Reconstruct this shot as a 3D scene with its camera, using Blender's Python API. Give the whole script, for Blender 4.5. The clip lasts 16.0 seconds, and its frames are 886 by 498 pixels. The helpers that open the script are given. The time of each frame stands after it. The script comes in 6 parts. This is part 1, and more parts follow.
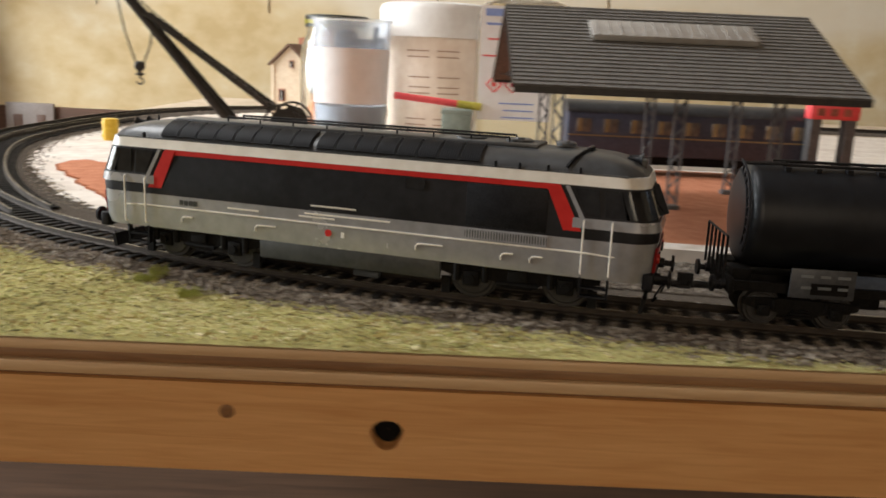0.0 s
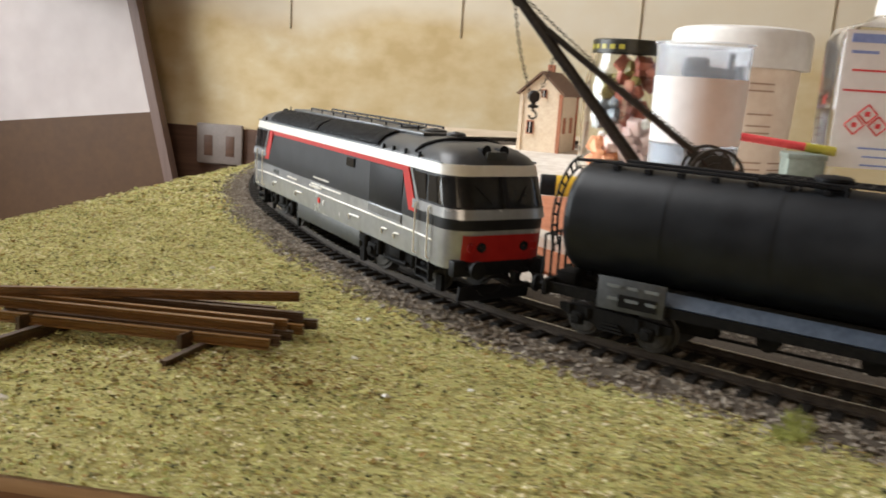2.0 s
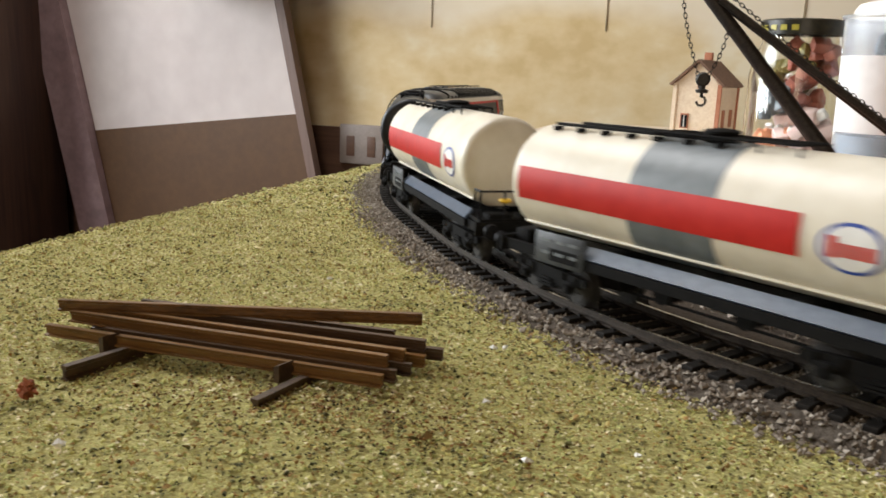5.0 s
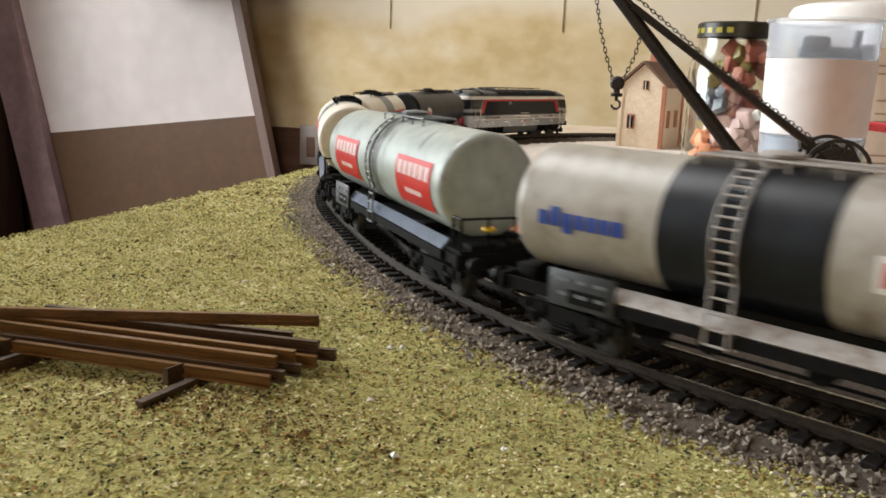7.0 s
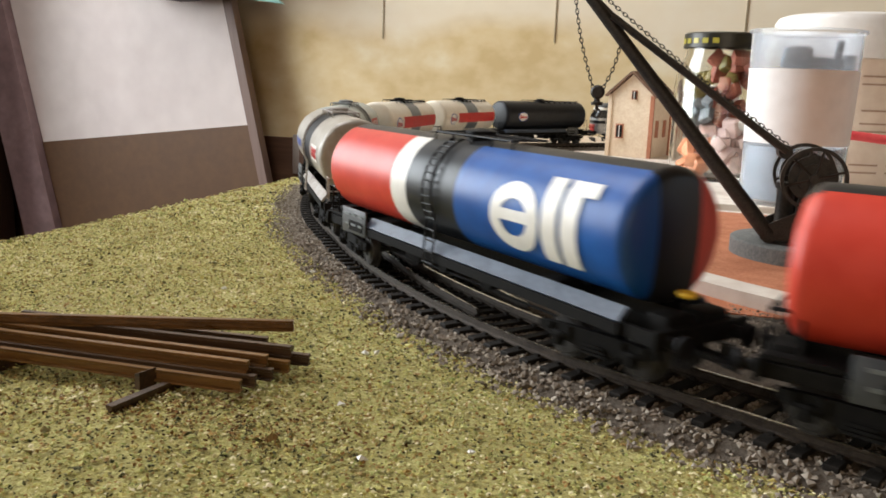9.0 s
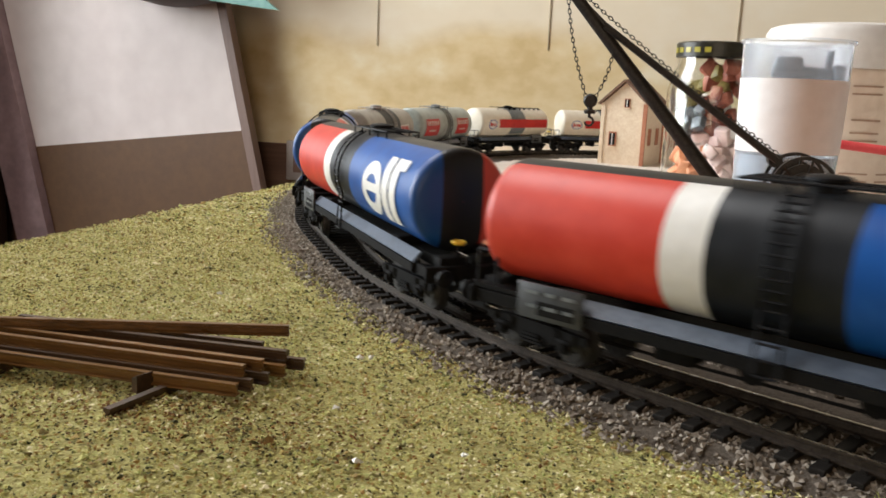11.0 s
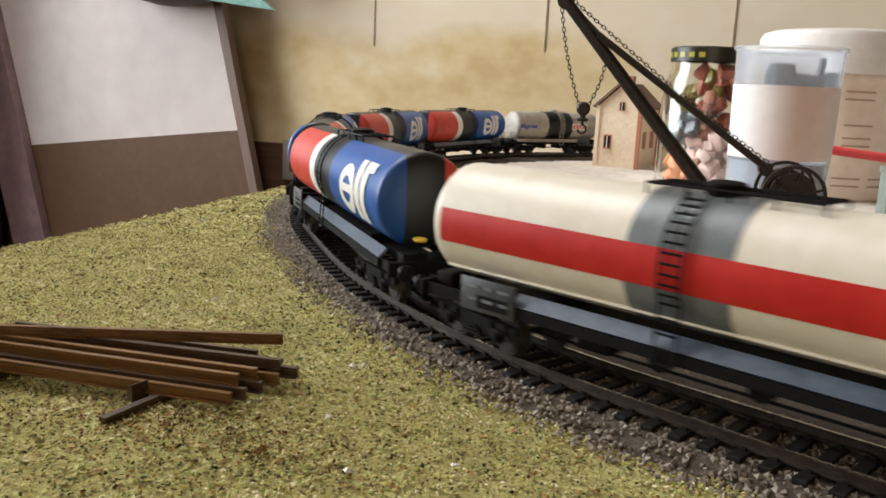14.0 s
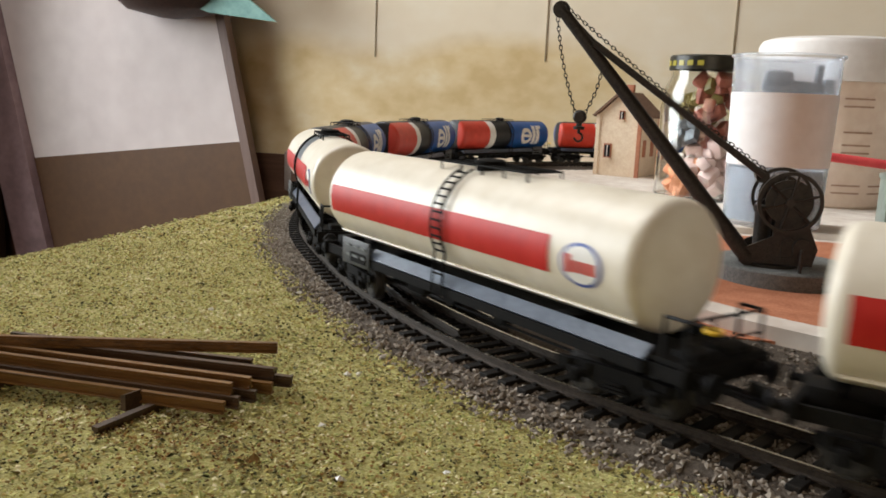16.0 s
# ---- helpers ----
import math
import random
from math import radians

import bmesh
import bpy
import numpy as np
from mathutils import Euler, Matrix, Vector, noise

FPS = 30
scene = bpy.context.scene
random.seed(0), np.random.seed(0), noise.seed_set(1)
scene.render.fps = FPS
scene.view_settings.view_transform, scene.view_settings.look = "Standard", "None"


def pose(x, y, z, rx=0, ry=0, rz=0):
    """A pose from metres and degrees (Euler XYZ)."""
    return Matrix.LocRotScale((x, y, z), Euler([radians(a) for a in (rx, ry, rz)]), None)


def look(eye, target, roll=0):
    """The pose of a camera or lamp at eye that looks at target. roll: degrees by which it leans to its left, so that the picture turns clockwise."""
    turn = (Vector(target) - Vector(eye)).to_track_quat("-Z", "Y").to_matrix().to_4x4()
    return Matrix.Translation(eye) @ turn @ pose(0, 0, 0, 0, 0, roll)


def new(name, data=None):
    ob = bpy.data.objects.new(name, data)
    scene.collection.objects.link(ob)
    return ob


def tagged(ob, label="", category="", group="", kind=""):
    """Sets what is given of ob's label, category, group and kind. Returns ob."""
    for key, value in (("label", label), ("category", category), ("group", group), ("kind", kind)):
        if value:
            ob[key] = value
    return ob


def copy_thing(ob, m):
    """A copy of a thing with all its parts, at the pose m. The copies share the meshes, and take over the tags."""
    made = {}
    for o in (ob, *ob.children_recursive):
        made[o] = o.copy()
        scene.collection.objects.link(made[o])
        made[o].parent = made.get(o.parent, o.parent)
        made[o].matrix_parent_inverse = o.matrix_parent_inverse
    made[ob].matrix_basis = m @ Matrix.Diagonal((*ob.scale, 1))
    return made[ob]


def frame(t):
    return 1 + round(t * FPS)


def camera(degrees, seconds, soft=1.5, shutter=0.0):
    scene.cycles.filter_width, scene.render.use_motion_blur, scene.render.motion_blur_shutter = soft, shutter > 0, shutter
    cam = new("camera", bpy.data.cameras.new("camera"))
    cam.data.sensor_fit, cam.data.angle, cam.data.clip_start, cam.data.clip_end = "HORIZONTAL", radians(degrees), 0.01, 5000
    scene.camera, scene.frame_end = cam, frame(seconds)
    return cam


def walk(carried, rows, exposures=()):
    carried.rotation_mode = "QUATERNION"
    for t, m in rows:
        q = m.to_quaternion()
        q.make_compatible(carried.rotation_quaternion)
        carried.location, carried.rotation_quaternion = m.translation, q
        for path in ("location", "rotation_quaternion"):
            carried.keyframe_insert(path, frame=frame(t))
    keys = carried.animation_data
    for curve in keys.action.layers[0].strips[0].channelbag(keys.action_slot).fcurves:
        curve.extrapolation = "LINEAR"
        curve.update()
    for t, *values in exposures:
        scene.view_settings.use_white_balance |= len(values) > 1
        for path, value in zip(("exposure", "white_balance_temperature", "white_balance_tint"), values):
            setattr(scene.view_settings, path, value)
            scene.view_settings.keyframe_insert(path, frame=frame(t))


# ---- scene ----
cam = camera(56.70, 16.0, 1.7, 0.5)
PATH = [
    (0, (0.0743, 0.0255, 0.0807), (0.0851, 1.9739, -0.3706), 2.58),
    (0.5, (0.0330, 0.0476, 0.0770), (-0.0633, 1.9964, -0.3622), 3.20),
    (1, (-0.0075, 0.0751, 0.0797), (-0.1881, 2.0201, -0.3496), 2.94),
    (1.5, (-0.0474, 0.0997, 0.0753), (-0.2888, 2.0418, -0.3369), 2.91),
    (2, (-0.0815, 0.1210, 0.0738), (-0.3643, 2.0594, -0.3293), 3.73),
    (2.5, (-0.1032, 0.1376, 0.0678), (-0.4478, 2.0639, -0.3451), 3.58),
    (3, (-0.1123, 0.1570, 0.0676), (-0.5121, 2.0716, -0.3505), 3.86),
    (5.3, (-0.0845, 0.1654, 0.0682), (-0.7018, 2.0206, -0.3529), 2.11),
    (5.5, (-0.0798, 0.1664, 0.0696), (-0.6844, 2.0258, -0.3510), 2.18),
    (6, (-0.0759, 0.1664, 0.0700), (-0.6305, 2.0436, -0.3406), 2.18),
    (6.5, (-0.0749, 0.1653, 0.0699), (-0.6161, 2.0467, -0.3393), 2.11),
    (7, (-0.0725, 0.1643, 0.0704), (-0.6111, 2.0444, -0.3477), 2.06),
    (7.5, (-0.0698, 0.1642, 0.0698), (-0.6102, 2.0462, -0.3375), 2.01),
    (8, (-0.0663, 0.1647, 0.0690), (-0.6114, 2.0473, -0.3296), 1.75),
    (8.5, (-0.0680, 0.1637, 0.0711), (-0.5902, 2.0509, -0.3356), 2.48),
    (9, (-0.0670, 0.1641, 0.0699), (-0.5952, 2.0524, -0.3242), 2.18),
    (11.5, (-0.0665, 0.1611, 0.0708), (-0.5760, 2.0577, -0.3076), 2.63),
    (12, (-0.0662, 0.1611, 0.0714), (-0.5728, 2.0583, -0.3080), 2.70),
    (12.5, (-0.0646, 0.1615, 0.0701), (-0.5769, 2.0598, -0.2961), 2.21),
    (13, (-0.0652, 0.1602, 0.0727), (-0.5672, 2.0583, -0.3081), 2.74),
    (13.5, (-0.0654, 0.1602, 0.0736), (-0.5644, 2.0591, -0.3076), 2.84),
    (14, (-0.0651, 0.1595, 0.0737), (-0.5695, 2.0572, -0.3059), 2.79),
    (14.5, (-0.0641, 0.1603, 0.0726), (-0.5774, 2.0582, -0.2944), 2.37),
    (15, (-0.0645, 0.1595, 0.0746), (-0.5711, 2.0567, -0.3048), 2.80),
    (15.5, (-0.0640, 0.1603, 0.0735), (-0.5764, 2.0583, -0.2937), 2.45),
    (16, (-0.0628, 0.1600, 0.0732), (-0.5767, 2.0598, -0.2823), 2.41),
]
walk(cam, [(t, look(eye, target, roll)) for t, eye, target, roll in PATH], ((0, 0.15), (1, 0.06), (1.5, 0.0), (3, -0.06), (6, -0.12), (9, -0.04), (12.5, -0.05), (16, -0.27)))

# ---------------------------------------------------------------- light
world = bpy.data.worlds.new("world")
scene.world = world
world.use_nodes = True
wn = world.node_tree.nodes
sky = wn.new("ShaderNodeTexSky")
sky.sky_type, sky.sun_disc = "NISHITA", False
sky.sun_elevation, sky.sun_rotation = radians(40), radians(-100)
wn["Background"].inputs[1].default_value = 0.1
world.node_tree.links.new(sky.outputs[0], wn["Background"].inputs[0])


def area_light(name, m, width, height, power, colour):
    data = bpy.data.lights.new(name, "AREA")
    data.shape, data.size, data.size_y, data.energy, data.color = "RECTANGLE", width, height, power, colour
    ob = new(name, data)
    ob.matrix_world = m
    return ob


# added overhead light that brightens the table top; no roof window is known
area_light("overhead_fill_light", look((-1.15, 0.85, 1.74), (-0.15, 0.55, 0.0)), 1.1, 0.9, 34, (0.99, 0.985, 0.98))
area_light("window_light_left", look((-2.28, 0.74, 0.62), (-0.3, 0.6, 0.0)), 1.45, 1.1, 68, (0.90, 0.96, 1.0))
# added warm fill from behind the camera; its actual source is unknown
area_light("warm_fill_behind", look((0.0, -1.82, 0.65), (0.05, 0.3, 0.0)), 1.1, 0.9, 9, (1.0, 0.76, 0.50))
# weak added fill from the right, with no known window behind it
area_light("right_fill_light", look((3.1, 0.9, 0.65), (0.2, 0.8, 0.1)), 1.5, 1.2, 2.0, (1.0, 0.96, 0.90))


# ---------------------------------------------------------------- materials
def rgba(c):
    return (c[0], c[1], c[2], 1.0)


def mat(name, a, b=None, rough=0.5, metal=0.0, scale=400.0, bump=0.0, fine=4.0, spec=0.5, island=False, contrast=(0.35, 0.65), coat=0.0):
    """A surface of two tones, mixed by coarse and fine grain, with relief and uneven gloss."""
    m = bpy.data.materials.new(name)
    m.use_nodes = True
    nt = m.node_tree
    n, ln = nt.nodes, nt.links
    p = n["Principled BSDF"]
    p.inputs["Metallic"].default_value = metal
    p.inputs["Specular IOR Level"].default_value = spec
    p.inputs["Coat Weight"].default_value = coat
    co = n.new("ShaderNodeTexCoord")
    n1, n2 = n.new("ShaderNodeTexNoise"), n.new("ShaderNodeTexNoise")
    for nn, sc in ((n1, scale), (n2, scale * fine)):
        nn.inputs["Scale"].default_value = sc
        nn.inputs["Detail"].default_value = 4
        ln.new(co.outputs["Object"], nn.inputs["Vector"])
    mean = n.new("ShaderNodeMath")
    mean.operation = "MULTIPLY_ADD"
    mean.inputs[1].default_value = 0.5
    half = n.new("ShaderNodeMath")
    half.operation = "MULTIPLY"
    half.inputs[1].default_value = 0.5
    ln.new(n2.outputs["Fac"], half.inputs[0])
    ln.new(n1.outputs["Fac"], mean.inputs[0])
    ln.new(half.outputs[0], mean.inputs[2])
    fac = mean.outputs[0]
    if island:
        geo = n.new("ShaderNodeNewGeometry")
        blend = n.new("ShaderNodeMath")
        blend.operation = "MULTIPLY_ADD"
        blend.inputs[1].default_value = 0.45
        part_of = n.new("ShaderNodeMath")
        part_of.operation = "MULTIPLY"
        part_of.inputs[1].default_value = 0.55
        ln.new(fac, part_of.inputs[0])
        ln.new(geo.outputs["Random Per Island"], blend.inputs[0])
        ln.new(part_of.outputs[0], blend.inputs[2])
        fac = blend.outputs[0]
    ramp = n.new("ShaderNodeValToRGB")
    ramp.color_ramp.elements[0].position, ramp.color_ramp.elements[1].position = contrast
    cols = [a] + ([b] if b and not isinstance(b, list) else list(b or [a]))
    ramp.color_ramp.elements[0].color = rgba(cols[0])
    ramp.color_ramp.elements[1].color = rgba(cols[-1])
    for i, c in enumerate(cols[1:-1]):
        e = ramp.color_ramp.elements.new(contrast[0] + (contrast[1] - contrast[0]) * (i + 1) / (len(cols) - 1))
        e.color = rgba(c)
    ln.new(fac, ramp.inputs[0])
    ln.new(ramp.outputs[0], p.inputs["Base Color"])
    rr = n.new("ShaderNodeMapRange")
    rr.inputs[3].default_value, rr.inputs[4].default_value = max(rough - 0.08, 0.02), min(rough + 0.1, 1.0)
    ln.new(n1.outputs["Fac"], rr.inputs[0])
    ln.new(rr.outputs[0], p.inputs["Roughness"])
    if bump:
        bp = n.new("ShaderNodeBump")
        bp.inputs["Strength"].default_value = 0.6
        bp.inputs["Distance"].default_value = bump
        ln.new(n2.outputs["Fac"], bp.inputs["Height"])
        ln.new(bp.outputs[0], p.inputs["Normal"])
    return m


def wood(name, a, b, axis="X", scale=60.0, rough=0.55, bump=0.0002):
    """Planed wood: long grain along one axis."""
    m = mat(name, a, b, rough=rough, scale=scale, bump=bump, fine=6.0)
    nt = m.node_tree
    mp = nt.nodes.new("ShaderNodeMapping")
    mp.inputs["Scale"].default_value = {"X": (0.06, 1, 1), "Y": (1, 0.06, 1), "Z": (1, 1, 0.06)}[axis]
    co = [x for x in nt.nodes if x.bl_idname == "ShaderNodeTexCoord"][0]
    nt.links.new(co.outputs["Object"], mp.inputs["Vector"])
    for x in nt.nodes:
        if x.bl_idname == "ShaderNodeTexNoise":
            nt.links.new(mp.outputs[0], x.inputs["Vector"])
            x.inputs["Distortion"].default_value = 0.8
    return m


def clear(name, tint, rough=0.05, ior=1.45, trans=1.0):
    m = bpy.data.materials.new(name)
    m.use_nodes = True
    p = m.node_tree.nodes["Principled BSDF"]
    p.inputs["Base Color"].default_value = rgba(tint)
    p.inputs["Roughness"].default_value = rough
    p.inputs["Transmission Weight"].default_value = trans
    p.inputs["IOR"].default_value = ior
    return m


M_GRASS_BASE = mat("grass_mat", (0.20, 0.165, 0.06), [(0.34, 0.305, 0.105), (0.47, 0.43, 0.17)], rough=0.95, scale=260, bump=0.0008, spec=0.1)
M_GRASS = mat("grass_flock", (0.018, 0.020, 0.009), [(0.11, 0.10, 0.035), (0.31, 0.16, 0.055), (0.40, 0.30, 0.095), (0.45, 0.42, 0.13), (0.53, 0.50, 0.19), (0.26, 0.31, 0.09), (0.54, 0.50, 0.21), (0.82, 0.74, 0.50)], rough=0.95, scale=26, spec=0.1, island=True, contrast=(0.29, 0.71))
for m_ in (M_GRASS, M_GRASS_BASE):
    p_ = m_.node_tree.nodes["Principled BSDF"]
    p_.inputs["Sheen Weight"].default_value = 0.85
    p_.inputs["Sheen Roughness"].default_value = 0.45
    p_.inputs["Sheen Tint"].default_value = (0.95, 0.88, 0.45, 1)
M_BALLAST = mat("ballast_stone", (0.050, 0.038, 0.028), [(0.20, 0.165, 0.130), (0.31, 0.27, 0.22), (0.54, 0.49, 0.42)], rough=0.9, scale=300, spec=0.2, island=True, contrast=(0.15, 0.9))
M_BALLAST_BASE = mat("ballast_bed", (0.055, 0.044, 0.034), (0.15, 0.125, 0.10), rough=0.95, scale=900, bump=0.0006, spec=0.1)
M_SLEEPER = mat("sleeper_plastic", (0.007, 0.006, 0.005), (0.019, 0.016, 0.013), spec=0.15, rough=0.65, scale=500, bump=0.0001)
M_RAIL = mat("rail_side", (0.028, 0.021, 0.016), (0.065, 0.050, 0.038), rough=0.5, metal=0.5, scale=300, bump=0.00005)
M_RAILTOP = mat("rail_head", (0.24, 0.23, 0.21), (0.40, 0.385, 0.36), rough=0.25, metal=1.0, scale=300)
M_PINE = wood("pine", (0.64, 0.32, 0.11), (0.80, 0.46, 0.19), "X", 90)
M_PLYLIGHT = wood("ply_light", (0.50, 0.31, 0.15), (0.62, 0.42, 0.22), "X", 120)
M_PLYDARK = wood("ply_dark", (0.17, 0.08, 0.03), (0.30, 0.155, 0.06), "X", 120)
M_PLASTER = mat("white_plaster", (0.62, 0.54, 0.46), (0.80, 0.74, 0.66), rough=0.9, scale=25, bump=0.0003, spec=0.2)
M_TERRA = mat("terracotta_ground", (0.42, 0.155, 0.08), (0.60, 0.26, 0.15), rough=0.95, scale=120, bump=0.0005, spec=0.1, fine=8)
M_BOARD = mat("bare_board", (0.50, 0.40, 0.28), (0.64, 0.53, 0.40), rough=0.8, scale=8, bump=0.0003, spec=0.2)
M_BLACK = mat("black_plastic", (0.005, 0.005, 0.006), (0.013, 0.013, 0.015), spec=0.16, rough=0.5, scale=500, bump=0.00003)
M_DARK = mat("dark_underframe", (0.004, 0.004, 0.004), (0.013, 0.012, 0.011), rough=0.7, scale=700, bump=0.00006, spec=0.08)
M_WHEEL = mat("wheel_steel", (0.02, 0.019, 0.018), (0.06, 0.056, 0.052), rough=0.5, metal=0.5, scale=700)
M_TANKBLACK = mat("black_tank_paint", (0.006, 0.007, 0.009), (0.012, 0.014, 0.017), spec=0.3, rough=0.40, scale=60, bump=0.00003)
M_CREAM = mat("cream_tank_paint", (0.70, 0.63, 0.50), (0.80, 0.74, 0.62), rough=0.38, scale=40, bump=0.00002)
M_REDBAND = mat("red_band_paint", (0.46, 0.014, 0.011), (0.56, 0.026, 0.019), spec=0.3, rough=0.45, scale=60)
M_GREYBAND = mat("slate_band_paint", (0.11, 0.125, 0.13), (0.18, 0.195, 0.20), rough=0.4, scale=60)
M_ERM = mat("grey_green_tank_paint", (0.22, 0.20, 0.155), [(0.33, 0.365, 0.335), (0.385, 0.425, 0.39), (0.43, 0.47, 0.43)], rough=0.34, scale=45, bump=0.00002, contrast=(0.28, 0.62))
M_BEIGE = mat("beige_tank_paint", (0.20, 0.16, 0.115), [(0.33, 0.295, 0.245), (0.385, 0.355, 0.305), (0.43, 0.40, 0.345)], rough=0.38, scale=45, bump=0.00002, contrast=(0.28, 0.62))
M_ELFRED = mat("vermilion_tank_paint", (0.55, 0.04, 0.022), (0.66, 0.065, 0.038), spec=0.35, rough=0.42, scale=40)
M_ELFBLUE = mat("blue_tank_paint", (0.006, 0.066, 0.27), (0.010, 0.098, 0.37), spec=0.3, rough=0.4, scale=40)
M_WHITE = mat("white_paint", (0.72, 0.70, 0.65), (0.82, 0.80, 0.76), rough=0.45, scale=60)
M_BLUEMARK = mat("blue_marking", (0.02, 0.05, 0.25), (0.03, 0.08, 0.36), rough=0.4, scale=200)
# the sky's blue reflection on the sloping solebars is put into this colour
M_SKIRT = mat("sky_tinted_solebar", (0.046, 0.064, 0.095), (0.080, 0.106, 0.150), rough=0.32, scale=200, bump=0.00003)
M_BOARDGREY = mat("grey_board", (0.032, 0.035, 0.039), (0.058, 0.062, 0.067), rough=0.45, scale=200)
M_FADED = mat("faded_lettering", (0.56, 0.36, 0.32), (0.68, 0.50, 0.46), rough=0.5, scale=200)
M_GRIME = mat("grimy_tank_paint", (0.085, 0.085, 0.070), [(0.15, 0.155, 0.135), (0.40, 0.425, 0.385)], rough=0.5, scale=70, contrast=(0.36, 0.66))
M_PALEBAR = mat("pale_solebar", (0.26, 0.21, 0.17), [(0.38, 0.35, 0.32), (0.44, 0.42, 0.41)], rough=0.45, scale=200)
M_YELLOW = mat("yellow_paint", (0.70, 0.42, 0.02), (0.82, 0.54, 0.05), rough=0.4, scale=100)
M_LOCODARK = mat("anthracite_body", (0.009, 0.009, 0.010), (0.017, 0.017, 0.019), rough=0.45, scale=80, spec=0.22)
M_LOCOROOF = mat("roof_grey", (0.030, 0.032, 0.034), (0.056, 0.059, 0.062), rough=0.36, scale=80)
M_LOCOSILVER = mat("silver_grey_body", (0.36, 0.37, 0.385), (0.45, 0.46, 0.475), rough=0.24, metal=0.4, scale=80)
M_LOCOCREAM = mat("off_white_band", (0.70, 0.66, 0.58), (0.80, 0.77, 0.70), rough=0.35, scale=80)
M_NOSERED = mat("deep_red_nose", (0.30, 0.010, 0.010), (0.40, 0.018, 0.016), spec=0.4, rough=0.35, scale=80)
M_LOCOSKIRT = mat("dark_grey_skirt", (0.026, 0.028, 0.026), (0.046, 0.049, 0.046), rough=0.45, scale=120)
M_GLASSDARK = mat("dark_glazing", (0.012, 0.013, 0.014), (0.024, 0.025, 0.026), rough=0.1, scale=80, spec=0.45)
M_IRON = mat("crane_iron", (0.018, 0.016, 0.014), (0.05, 0.043, 0.036), rough=0.5, metal=0.3, scale=400, bump=0.00006)
M_STONE = mat("grey_plinth", (0.10, 0.105, 0.10), (0.20, 0.205, 0.195), rough=0.85, scale=500, bump=0.0002)
M_STICK = wood("brown_rail_stock", (0.075, 0.037, 0.012), (0.235, 0.115, 0.034), "X", 200, rough=0.3)
M_STICKDARK = wood("dark_rail_stock", (0.030, 0.016, 0.008), (0.095, 0.050, 0.021), "X", 200, rough=0.45)


# ---------------------------------------------------------------- mesh helpers
def part(name, bm, material, parent=None, label="", smooth=True):
    me = bpy.data.meshes.new(name)
    bmesh.ops.recalc_face_normals(bm, faces=bm.faces)
    if smooth:
        for f in bm.faces:
            f.smooth = True
        for e in bm.edges:
            if len(e.link_faces) == 2 and e.calc_face_angle(0) > radians(32):
                e.smooth = False
    bm.to_mesh(me)
    bm.free()
    me.materials.append(material)
    ob = new(name, me)
    if parent:
        ob.parent = parent
    if label:
        tagged(ob, label)
    return ob


def thing(name, m, label, category, group=""):
    ob = new(name)
    ob.empty_display_size = 0.01
    ob.matrix_world = m
    return tagged(ob, label, category, group)


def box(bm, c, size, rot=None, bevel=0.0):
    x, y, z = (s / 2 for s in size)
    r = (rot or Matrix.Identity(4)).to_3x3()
    vs = [bm.verts.new(Vector(c) + r @ Vector((sx * x, sy * y, sz * z))) for sx in (-1, 1) for sy in (-1, 1) for sz in (-1, 1)]
    fs = [bm.faces.new([vs[i] for i in f]) for f in ((0, 1, 3, 2), (4, 6, 7, 5), (0, 4, 5, 1), (2, 3, 7, 6), (0, 2, 6, 4), (1, 5, 7, 3))]
    if bevel:
        es = list({e for f in fs for e in f.edges})
        bmesh.ops.bevel(bm, geom=es, offset=bevel, segments=2, affect="EDGES", profile=0.5)
    return bm


def B(c, size, rot=None, bevel=0.0):
    return box(bmesh.new(), c, size, rot, bevel)


def rod(bm, a, b, r, seg=10, r2=None):
    a, b = Vector(a), Vector(b)
    d = (b - a).normalized()
    u = d.orthogonal().normalized()
    v = d.cross(u)
    r2 = r if r2 is None else r2
    rings = [[bm.verts.new(p + (u * math.cos(k * math.tau / seg) + v * math.sin(k * math.tau / seg)) * rr) for k in range(seg)] for p, rr in ((a, r), (b, r2))]
    for k in range(seg):
        bm.faces.new((rings[0][k], rings[0][(k + 1) % seg], rings[1][(k + 1) % seg], rings[1][k]))
    bm.faces.new(rings[0][::-1])
    bm.faces.new(rings[1])
    return bm


def pipe(bm, pts, r, seg=6):
    for a, b in zip(pts, pts[1:]):
        rod(bm, a, b, r, seg)
    return bm


def lathe(bm, profile, seg=32, m=Matrix.Identity(4), a0=0.0, a1=math.tau):
    """Turns (axial, radius) pairs about the x axis, from angle a0 to a1, measured from +y towards +z."""
    full = abs(a1 - a0 - math.tau) < 1e-6
    cols = seg if full else seg + 1
    grid = [[bm.verts.new(m @ Vector((x, r * math.cos(a0 + (a1 - a0) * k / seg), r * math.sin(a0 + (a1 - a0) * k / seg)))) for k in range(cols)] for x, r in profile]
    for i in range(len(profile) - 1):
        for k in range(seg):
            j = (k + 1) % cols
            q = (grid[i][k], grid[i][j], grid[i + 1][j], grid[i + 1][k])
            try:
                bm.faces.new(q)
            except ValueError:
                pass
    bmesh.ops.remove_doubles(bm, verts=bm.verts, dist=1e-6)
    return bm


def upright(x, y, z):
    """Stands a lathe's axis up."""
    return Matrix.Translation((x, y, z)) @ Matrix.Rotation(radians(-90), 4, "Y")


